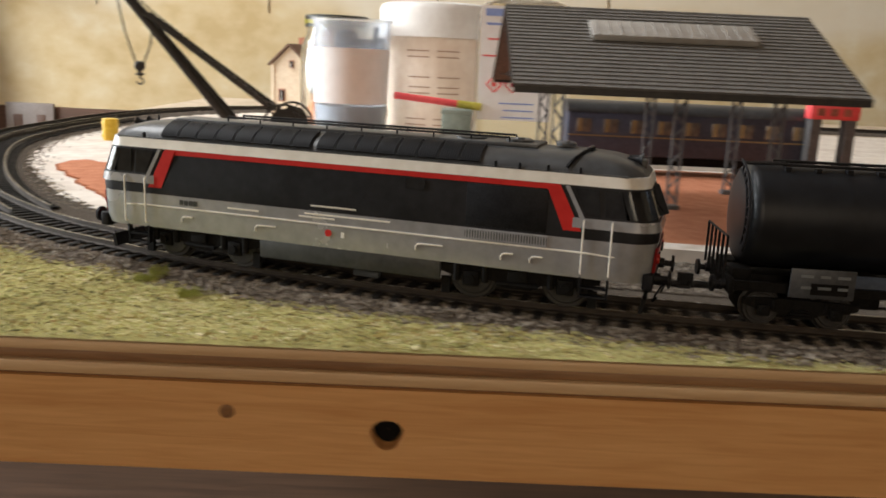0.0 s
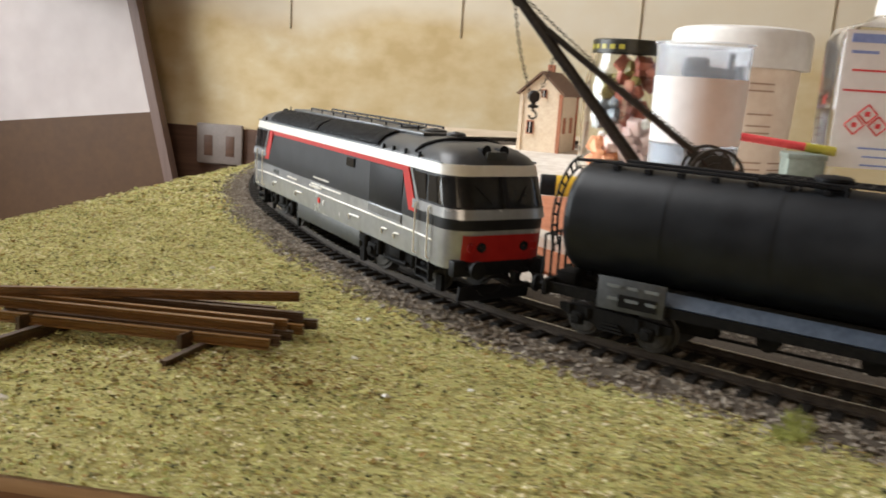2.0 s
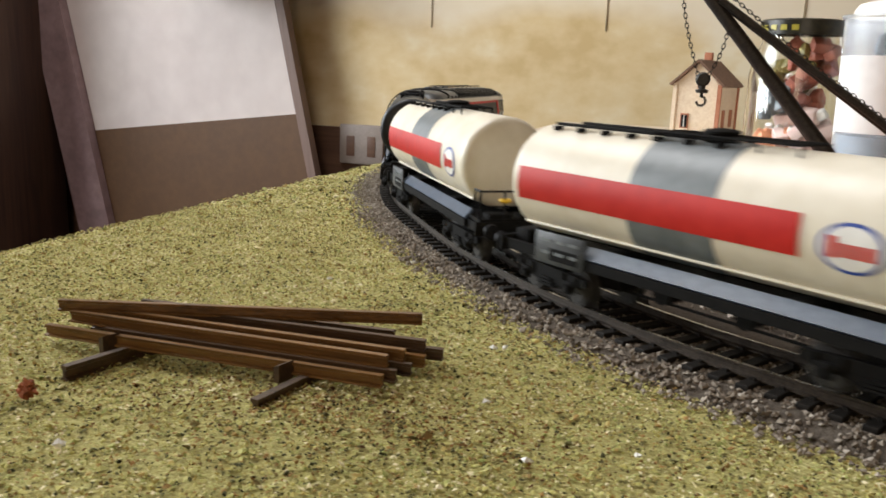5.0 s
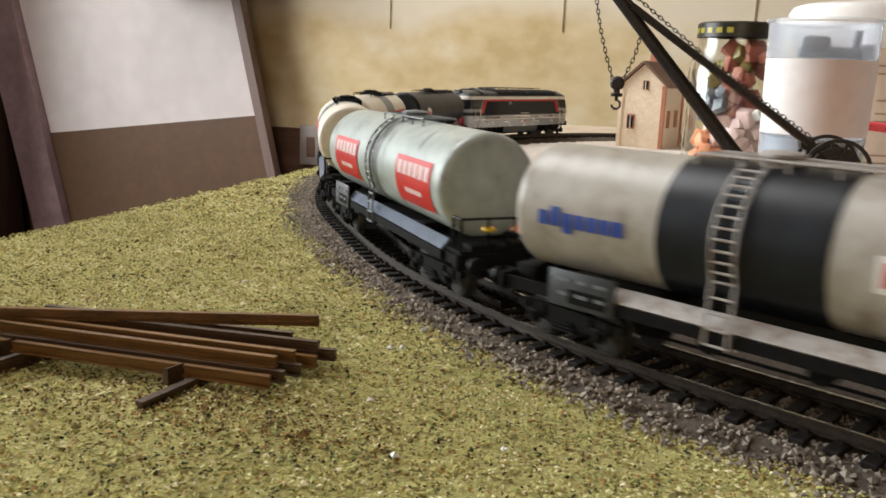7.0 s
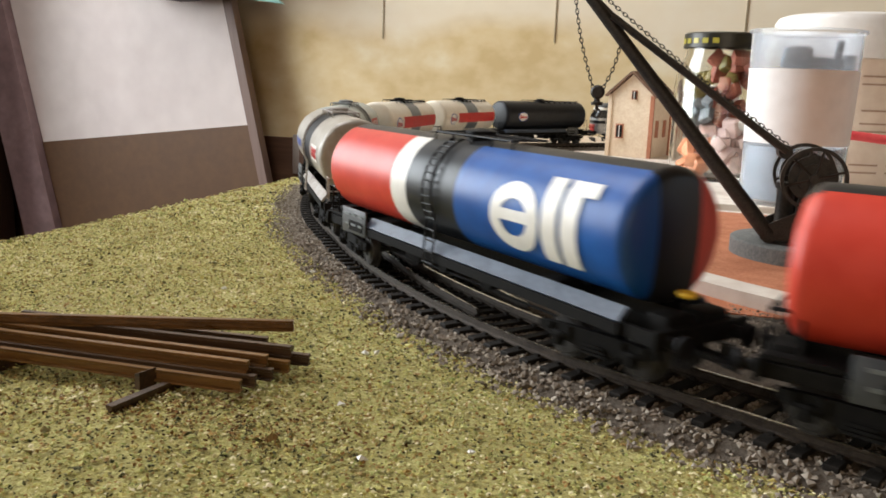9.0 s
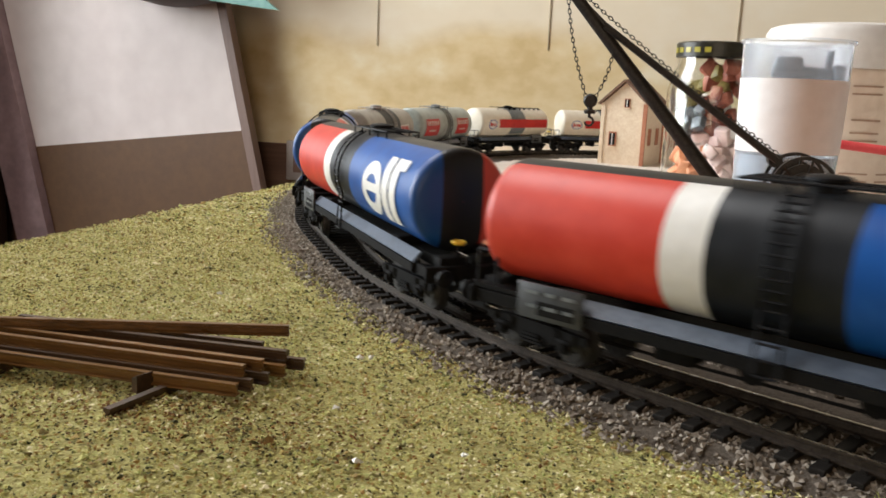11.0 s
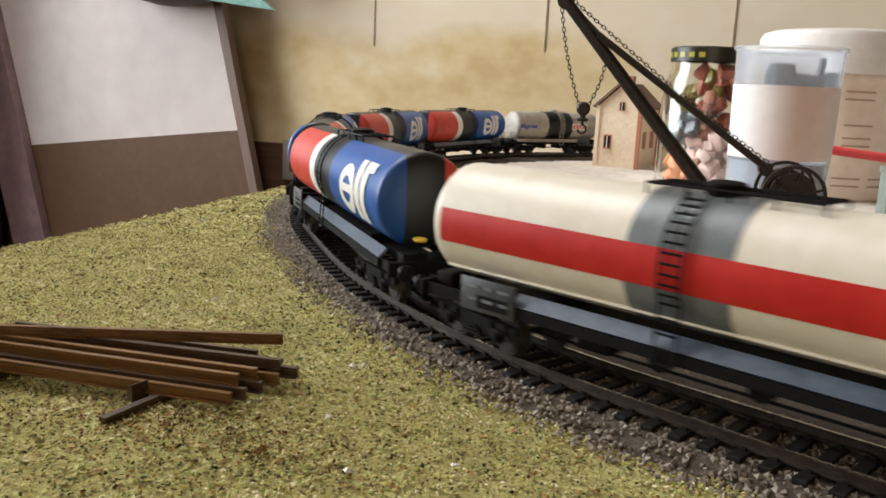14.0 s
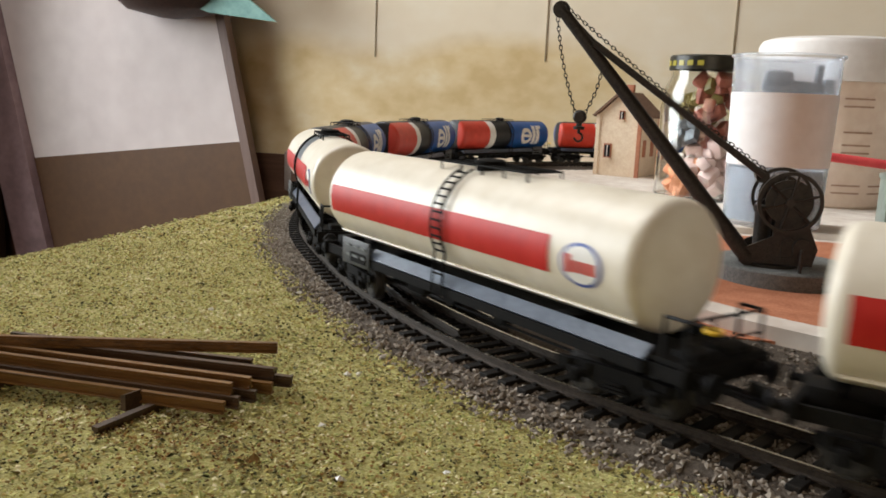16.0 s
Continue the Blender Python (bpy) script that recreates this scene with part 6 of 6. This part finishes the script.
def jar():
    j = thing("glass_jar", pose(-0.0378, 0.8850, 0.001), "glass jar with a black and yellow lid, holding red parts", "jar")
    prof = [(0.0015, 0.0001), (0.0, 0.0330), (0.0030, 0.0368), (0.0740, 0.0368), (0.0880, 0.0350), (0.0990, 0.0305), (0.1080, 0.0300), (0.1080, 0.0285), (0.0990, 0.0288), (0.0870, 0.0330), (0.0740, 0.0350), (0.0040, 0.0350), (0.0030, 0.0001)]
    g = part("glass", lathe(bmesh.new(), prof, 40, upright(0, 0, 0)), M_GLASS, j)
    g.visible_shadow = False
    lid = part("lid", lathe(bmesh.new(), [(0.1050, 0.0312), (0.1050, 0.0324), (0.1155, 0.0324), (0.1167, 0.0310), (0.1161, 0.0001)], 40, upright(0, 0, 0)), M_LID, j, "black screw lid with yellow print")
    for k in range(5):
        a = radians(195 + k * 15)
        part("lid_print_bar", B((0.0325 * math.cos(a), 0.0325 * math.sin(a), 0.1100), (0.0006, 0.0050, 0.0040), pose(0, 0, 0, 0, 0, math.degrees(a))), M_OLIVE, lid)
    rg = np.random.default_rng(21)
    # bagged bits: an orange heap, crumpled pink film, red and olive parts above
    for m, z0, z1, x0, x1, n, big in ((M_ORANGE, 0.006, 0.030, -0.024, -0.004, 26, 0.015), (M_PINK, 0.008, 0.046, -0.012, 0.024, 30, 0.018), (M_REDPARTS, 0.040, 0.098, -0.006, 0.022, 26, 0.016), (M_LIQUID, 0.044, 0.066, -0.022, -0.004, 14, 0.014), (M_OLIVEPARTS, 0.064, 0.094, -0.018, 0.010, 16, 0.013), (M_TUBLID, 0.030, 0.080, -0.024, 0.020, 12, 0.010)):
        bm = bmesh.new()
        for k in range(n):
            y = rg.uniform(-0.020, 0.012)
            x = min(max(rg.uniform(x0, x1), -math.sqrt(0.026 ** 2 - y * y)), math.sqrt(0.026 ** 2 - y * y))
            box(bm, (x, y, rg.uniform(z0, z1)), rg.uniform(0.45, 0.9, 3) * big, pose(0, 0, 0, *rg.uniform(0, 180, 3)), 0.0016)
        part("contents", bm, m, j)


jar()


def cup():
    c = thing("plastic_cup", pose(-0.0010, 0.6920, 0.0074), "frosted plastic beaker with a blank paper label holding dark tools", "beaker")
    prof = [(0.0012, 0.0001), (0.0, 0.0270), (0.0010, 0.0280), (0.0980, 0.0302), (0.0988, 0.0318), (0.1000, 0.0318), (0.1000, 0.0298), (0.0030, 0.0268), (0.0024, 0.0001)]
    b = part("beaker", lathe(bmesh.new(), prof, 48, upright(0, 0, 0)), M_FROST, c)
    b.visible_shadow = False
    part("label", lathe(bmesh.new(), [(0.0360, 0.0292), (0.0780, 0.0302)], 36, upright(0, 0, 0), radians(95), radians(275)), M_PAPER, c, "blank white paper label")
    bm = bmesh.new()
    lathe(bm, [(0.0035, 0.0001), (0.0035, 0.0262), (0.0340, 0.0266), (0.0345, 0.0001)], 32, upright(0, 0, 0))
    part("grey_filling", bm, M_LIQUID, c)
    bm = bmesh.new()
    box(bm, (0.004, 0, 0.0820), (0.034, 0.008, 0.008), pose(0, 0, 0, 0, 4, 0), 0.002)
    box(bm, (-0.004, 0, 0.0865), (0.016, 0.010, 0.010), None, 0.003)
    rod(bm, (0.0145, 0.0, 0.050), (0.0190, 0.004, 0.0950), 0.0022, 10)
    rod(bm, (-0.012, 0.0, 0.040), (-0.006, 0.004, 0.0850), 0.0030, 10)
    box(bm, (0.0235, 0, 0.0800), (0.006, 0.010, 0.014), None, 0.001)
    part("tool", bm, M_LIQUID, c, "dark grey hand tool")


cup()


def tub():
    t = thing("plastic_tub", pose(0.0630, 0.9240, 0.001), "peach plastic tub with a white lid and printed text bars", "tub")
    part("body", lathe(bmesh.new(), [(0.0, 0.0001), (0.0, 0.0480), (0.0020, 0.0495), (0.0980, 0.0535), (0.1060, 0.0535)], 48, upright(0, 0, 0)), M_TUB, t)
    part("lid", lathe(bmesh.new(), [(0.1000, 0.0550), (0.1000, 0.0612), (0.1280, 0.0612), (0.1325, 0.0585), (0.1345, 0.0530), (0.1340, 0.0001)], 48, upright(0, 0, 0)), M_TUBLID, t, "white rounded lid")
    for z, n, a0 in ((0.086, 2, 250), (0.080, 2, 250), (0.060, 2, 252), (0.050, 2, 252), (0.044, 2, 252), (0.018, 3, 248), (0.012, 3, 248)):
        for k in range(n):
            a = radians(a0 + k * 34)
            r = 0.0496 + 0.0041 * z / 0.098
            part("text_bar", lathe(bmesh.new(), [(z, r + 0.0004), (z + 0.0014, r + 0.0005)], 6, upright(0, 0, 0), a - radians(90) - 0.22, a - radians(90) + 0.22), M_INK, t)


tub()

pen = thing("marker_pen", pose(0, 0, 0), "red marker pen with yellow end on a small box", "pen")
part("barrel", rod(bmesh.new(), (0.0300, 0.7520, 0.0480), (0.0850, 0.7500, 0.0430), 0.0030, 14), M_REDINK, pen)
part("end_cap", rod(bmesh.new(), (0.0850, 0.7500, 0.0430), (0.1060, 0.7494, 0.0411), 0.0034, 14), M_OLIVE, pen, "yellow end cap")
smallbox = thing("small_box", pose(0.0850, 0.7500, 0.001), "small grey-green plastic box under the pen", "box")
part("carton", B((0, 0, 0.0190), (0.026, 0.024, 0.0380), None, 0.0020), M_PALEGREEN, smallbox)
part("lid", B((0, 0, 0.0355), (0.0272, 0.0252, 0.0040), None, 0.0008), M_PALEGREEN, smallbox)


def bottle():
    b = thing("solvent_bottle", pose(0.1420, 0.7760, 0.001), "clear rectangular bottle with a white label, red lines and hazard diamond", "bottle")
    w, d = 0.0415, 0.024

    def ring(z, f):
        return [(x * f, y * f, z) for x, y, _ in plan_ring(2 * w, 2 * d, 0.008, 0)]

    g = part("glass", loft([ring(0.0, 0.96), ring(0.003, 1.0), ring(0.118, 1.0), ring(0.128, 0.9), ring(0.133, 0.5), ring(0.138, 0.34), ring(0.146, 0.34)]), M_GLASS, b)
    g.visible_shadow = False
    part("cap", lathe(bmesh.new(), [(0.138, 0.0001), (0.138, 0.0150), (0.158, 0.0145), (0.159, 0.0001)], 28, upright(0, 0, 0)), M_TUBLID, b)
    lab = part("label", B((-0.008, -d - 0.0008, 0.0775), (0.0640, 0.0006, 0.0960)), M_PAPER, b, "white printed label")
    for x, z, ww, hh, m in ((-0.008, 0.120, 0.056, 0.0060, M_BLUEINK), (-0.020, 0.098, 0.026, 0.0014, M_REDINK), (-0.008, 0.084, 0.058, 0.0014, M_REDINK), (-0.026, 0.1105, 0.018, 0.0020, M_BLUEINK), (0.002, 0.010, 0.030, 0.0050, M_REDINK), (-0.006, 0.044, 0.030, 0.0012, M_BLUEINK), (-0.004, 0.038, 0.026, 0.0012, M_BLUEINK), (-0.004, 0.032, 0.028, 0.0012, M_BLUEINK)):
        part("print_bar", B((x, -d - 0.0013, z), (ww, 0.0004, hh)), m, lab)
    for x, z in ((-0.018, 0.068), (-0.010, 0.060), (-0.026, 0.060)):
        bm = bmesh.new()
        s = 0.0066
        for p, q in (((0, s), (s, 0)), ((s, 0), (0, -s)), ((0, -s), (-s, 0)), ((-s, 0), (0, s))):
            rod(bm, (x + p[0], -d - 0.0013, z + p[1]), (x + q[0], -d - 0.0013, z + q[1]), 0.0006, 5)
        box(bm, (x, -d - 0.0013, z), (0.0034, 0.0005, 0.0034))
        part("hazard_diamond", bm, M_REDINK, lab)


bottle()

tape = thing("tape_roll", pose(-0.0850, 0.6580, 0.0012), "yellow and black plastic drum lying on its side", "drum")
tape.scale = (0.86, 0.78, 0.78)
part("yellow_drum", lathe(bmesh.new(), [(-0.004, 0.0001), (-0.004, 0.0108), (0.0125, 0.0108), (0.0135, 0.0098), (0.0135, 0.0001)], 28, Matrix.Translation((0, 0, 0.0108))), M_YELLOW, tape)
part("black_cap", lathe(bmesh.new(), [(-0.0160, 0.0001), (-0.0160, 0.0098), (-0.0150, 0.0108), (-0.0042, 0.0108), (-0.0042, 0.0001)], 28, Matrix.Translation((0, 0, 0.0108))), M_BLACK, tape)

cap = thing("bottle_cap", pose(-0.2080, 0.7250, 0.001), "bright yellow plastic cap standing on the white ground", "cap")
part("cap_shell", lathe(bmesh.new(), [(0.0, 0.0001), (0.0, 0.0062), (0.0150, 0.0068), (0.0180, 0.0062), (0.0188, 0.0001)], 24, upright(0, 0, 0)), M_YELLOW, cap)
part("cap_rim", lathe(bmesh.new(), [(0.0030, 0.0064), (0.0030, 0.0072), (0.0052, 0.0072), (0.0052, 0.0066)], 24, upright(0, 0, 0)), M_YELLOW, cap)
block = thing("black_block", pose(-0.0600, 0.7240, 0.001, 0, 0, 20), "small black plastic block on the bare board", "block")
part("case", B((0, 0, 0.0060), (0.0240, 0.0090, 0.0120), None, 0.0006), M_BLACK, block)
part("base_lip", B((0, -0.0005, 0.0007), (0.0256, 0.0110, 0.0014), None, 0.0003), M_DARK, block)

# ---------------------------------------------------------------- open goods shed and the coach behind it
M_SLATE = mat("grey_slat_roof", (0.085, 0.078, 0.070), (0.155, 0.145, 0.13), rough=0.75, scale=300, bump=0.0001)
M_SHEDIRON = mat("grey_iron", (0.07, 0.07, 0.072), (0.13, 0.13, 0.132), rough=0.5, scale=300)
M_GABLE = mat("grey_boarding", (0.06, 0.058, 0.058), (0.10, 0.098, 0.098), rough=0.7, scale=200)
M_SKYLIGHT = mat("pale_skylight", (0.27, 0.25, 0.225), (0.36, 0.335, 0.30), rough=0.5, scale=200)


def shed():
    h = thing("goods_shed", pose(0, 0, 0), "open model goods shed with grey slatted roof on lattice columns", "model shed")
    x0, x1, yf, yr, yb, ze, zr = 0.1035, 0.2580, 0.3850, 0.4625, 0.5400, 0.0708, 0.1078
    n = 22
    for s, ya in ((1, yf), (-1, yb)):
        slope = new("roof_slope")
        slope.parent = h
        under = bmesh.new()
        ang = math.atan2(zr - ze, yr - yf) * s
        m0 = Matrix.Translation(((x0 + x1) / 2, (ya + yr) / 2, (ze + zr) / 2)) @ Matrix.Rotation(ang, 4, "X")
        L = math.hypot(zr - ze, yr - yf)
        box(under, m0 @ Vector((0, 0, -0.0008)), (x1 - x0 - 0.001, L, 0.0010), m0)
        part("roof_deck", under, M_SLATE, slope)
        for k in range(n):
            m = m0 @ Matrix.Translation((0, s * (-L / 2 + (k + 0.5) * L / n), 0.0004)) @ Matrix.Rotation(s * radians(-9), 4, "X")
            part("roof_slat", box(bmesh.new(), m @ Vector((0, 0, 0)), (x1 - x0, L / n * 1.12, 0.0011), m), M_SLATE, slope)
        if s == 1:
            m = m0 @ Matrix.Translation((0.0015, 0.0125, 0.0030))
            sk = part("skylight", box(bmesh.new(), m @ Vector((0, 0, 0)), (0.0790, 0.0170, 0.0030), m, 0.0003), M_SKYLIGHT, slope, "pale raised skylight")
            for k in range(14):
                mm = m @ Matrix.Translation((-0.0365 + k * 0.0056, 0, 0.0016))
                part("skylight_bar", box(bmesh.new(), mm @ Vector((0, 0, 0)), (0.0005, 0.0165, 0.0006), mm), M_SKYLIGHT, sk)
        part("fascia", B(((x0 + x1) / 2, ya - s * 0.0006, ze - 0.0012), (x1 - x0, 0.0012, 0.0030)), M_IRON, h)
    for x in (x0 + 0.016, x1 - 0.016):
        bm = bmesh.new()
        a = [bm.verts.new((x - 0.0007, y, z)) for y, z in ((yf + 0.003, ze - 0.0008), (yb - 0.003, ze - 0.0008), (yr, zr - 0.0025))]
        b = [bm.verts.new((x + 0.0007, y, z)) for y, z in ((yf + 0.003, ze - 0.0008), (yb - 0.003, ze - 0.0008), (yr, zr - 0.0025))]
        bm.faces.new(a)
        bm.faces.new(b[::-1])
        for k in range(3):
            bm.faces.new((a[k], b[k], b[(k + 1) % 3], a[(k + 1) % 3]))
        part("gable_board", bm, M_GABLE, h, "grey boarded gable")
        for s, ya in ((1, yf), (-1, yb)):
            part("barge_board", rod(bmesh.new(), (x + (0.016 if x > 0.18 else -0.016), ya, ze), (x + (0.016 if x > 0.18 else -0.016), yr, zr), 0.0011, 4), M_IRON, h)
    part("ridge_cap", rod(bmesh.new(), (x0 - 0.0005, yr, zr + 0.0004), (x1 + 0.0005, yr, zr + 0.0004), 0.0012, 8), M_SLATE, h)
    base = SLAB + 0.0008
    for y in (0.467, 0.532):
        for x in (0.1345, 0.1994, 0.2520):
            bm = bmesh.new()
            for dx in (-0.0026, 0.0026):
                for dy in (-0.0012, 0.0012):
                    rod(bm, (x + dx, y + dy, base), (x + dx, y + dy, ze + 0.004), 0.00045, 6)
            for k in range(9):
                za, zb = base + 0.004 + k * 0.0068, base + 0.004 + (k + 1) * 0.0068
                s = 1 if k % 2 else -1
                rod(bm, (x - s * 0.0026, y, za), (x + s * 0.0026, y, zb), 0.0006, 5)
            box(bm, (x, y, base + 0.0012), (0.0080, 0.0070, 0.0024), None, 0.0004)
            part("lattice_column", bm, M_SHEDIRON, h, "grey iron lattice column")
        part("roof_beam", B(((x0 + x1) / 2, y, ze + 0.0035), (x1 - x0 - 0.006, 0.0020, 0.0030)), M_SHEDIRON, h)


shed()

M_COACH = mat("dark_blue_coach", (0.028, 0.032, 0.055), (0.05, 0.056, 0.085), rough=0.4, scale=120)
M_COACHWIN = mat("coach_window", (0.10, 0.095, 0.085), (0.20, 0.19, 0.17), rough=0.12, scale=60)
M_BUFF = mat("buff_stripe", (0.20, 0.15, 0.07), (0.28, 0.21, 0.10), rough=0.5, scale=100)
coach = thing("passenger_coach", pose(0.2480, 0.6220, 0.0055), "dark blue model passenger coach with small windows", "coach")
part("body", B((0, 0, 0.0290), (0.1740, 0.0320, 0.0300), None, 0.0012), M_COACH, coach)
part("roof", loft([[(x, 0.0165 * math.cos(t), 0.0435 + 0.0080 * math.sin(t)) for t in np.linspace(0, math.pi, 14)] for x in (-0.088, 0.088)]), M_LOCOROOF, coach)
part("waist_line", B((0, -0.0162, 0.0275), (0.172, 0.0004, 0.0010)), M_BUFF, coach)
for k in range(9):
    win = part("window", B((-0.0760 + k * 0.0190, -0.0161, 0.0345), (0.0105, 0.0006, 0.0095), None, 0.0002), M_COACHWIN, coach)
    part("curtain", B((-0.0785 + k * 0.0190, -0.0165, 0.0345), (0.0030, 0.0004, 0.0090)), M_BUFF, win)
part("underframe", B((0, 0, 0.0110), (0.1660, 0.0240, 0.0060)), M_DARK, coach)
for x in (-0.058, 0.058):
    bg = new("bogie")
    bg.parent = coach
    bg.location = (x, 0, 0.0010)
    part("bogie_frame", B((0, 0, 0.0058), (0.0360, 0.0250, 0.0040), None, 0.0006), M_DARK, bg)
    for wx in (-0.0130, 0.0130):
        wheelset(bg, wx, 0.0054)
sign = thing("red_crate", pose(0.3420, 0.6000, 0.0055), "bright red box standing on grey blocks", "box")
part("red_box", B((0, 0, 0.0510), (0.0340, 0.0100, 0.0100), None, 0.0005), M_REDINK, sign)
for x in (-0.012, 0.012):
    part("support", B((x, 0, 0.0230), (0.0070, 0.0090, 0.0460)), M_GABLE, sign)
for k in range(3):
    part("red_box_mark", B((-0.010 + k * 0.009, -0.0052, 0.0510), (0.0050, 0.0004, 0.0050)), M_REDPARTS, sign)


# ---------------------------------------------------------------- sleepers, one by one
sleepers(main_track, MAIN, -2.2, 2.4, -0.42, 1.15)
sleepers(side_track, SIDING, -0.12, 0.41, -0.1, 0.30)

motions()
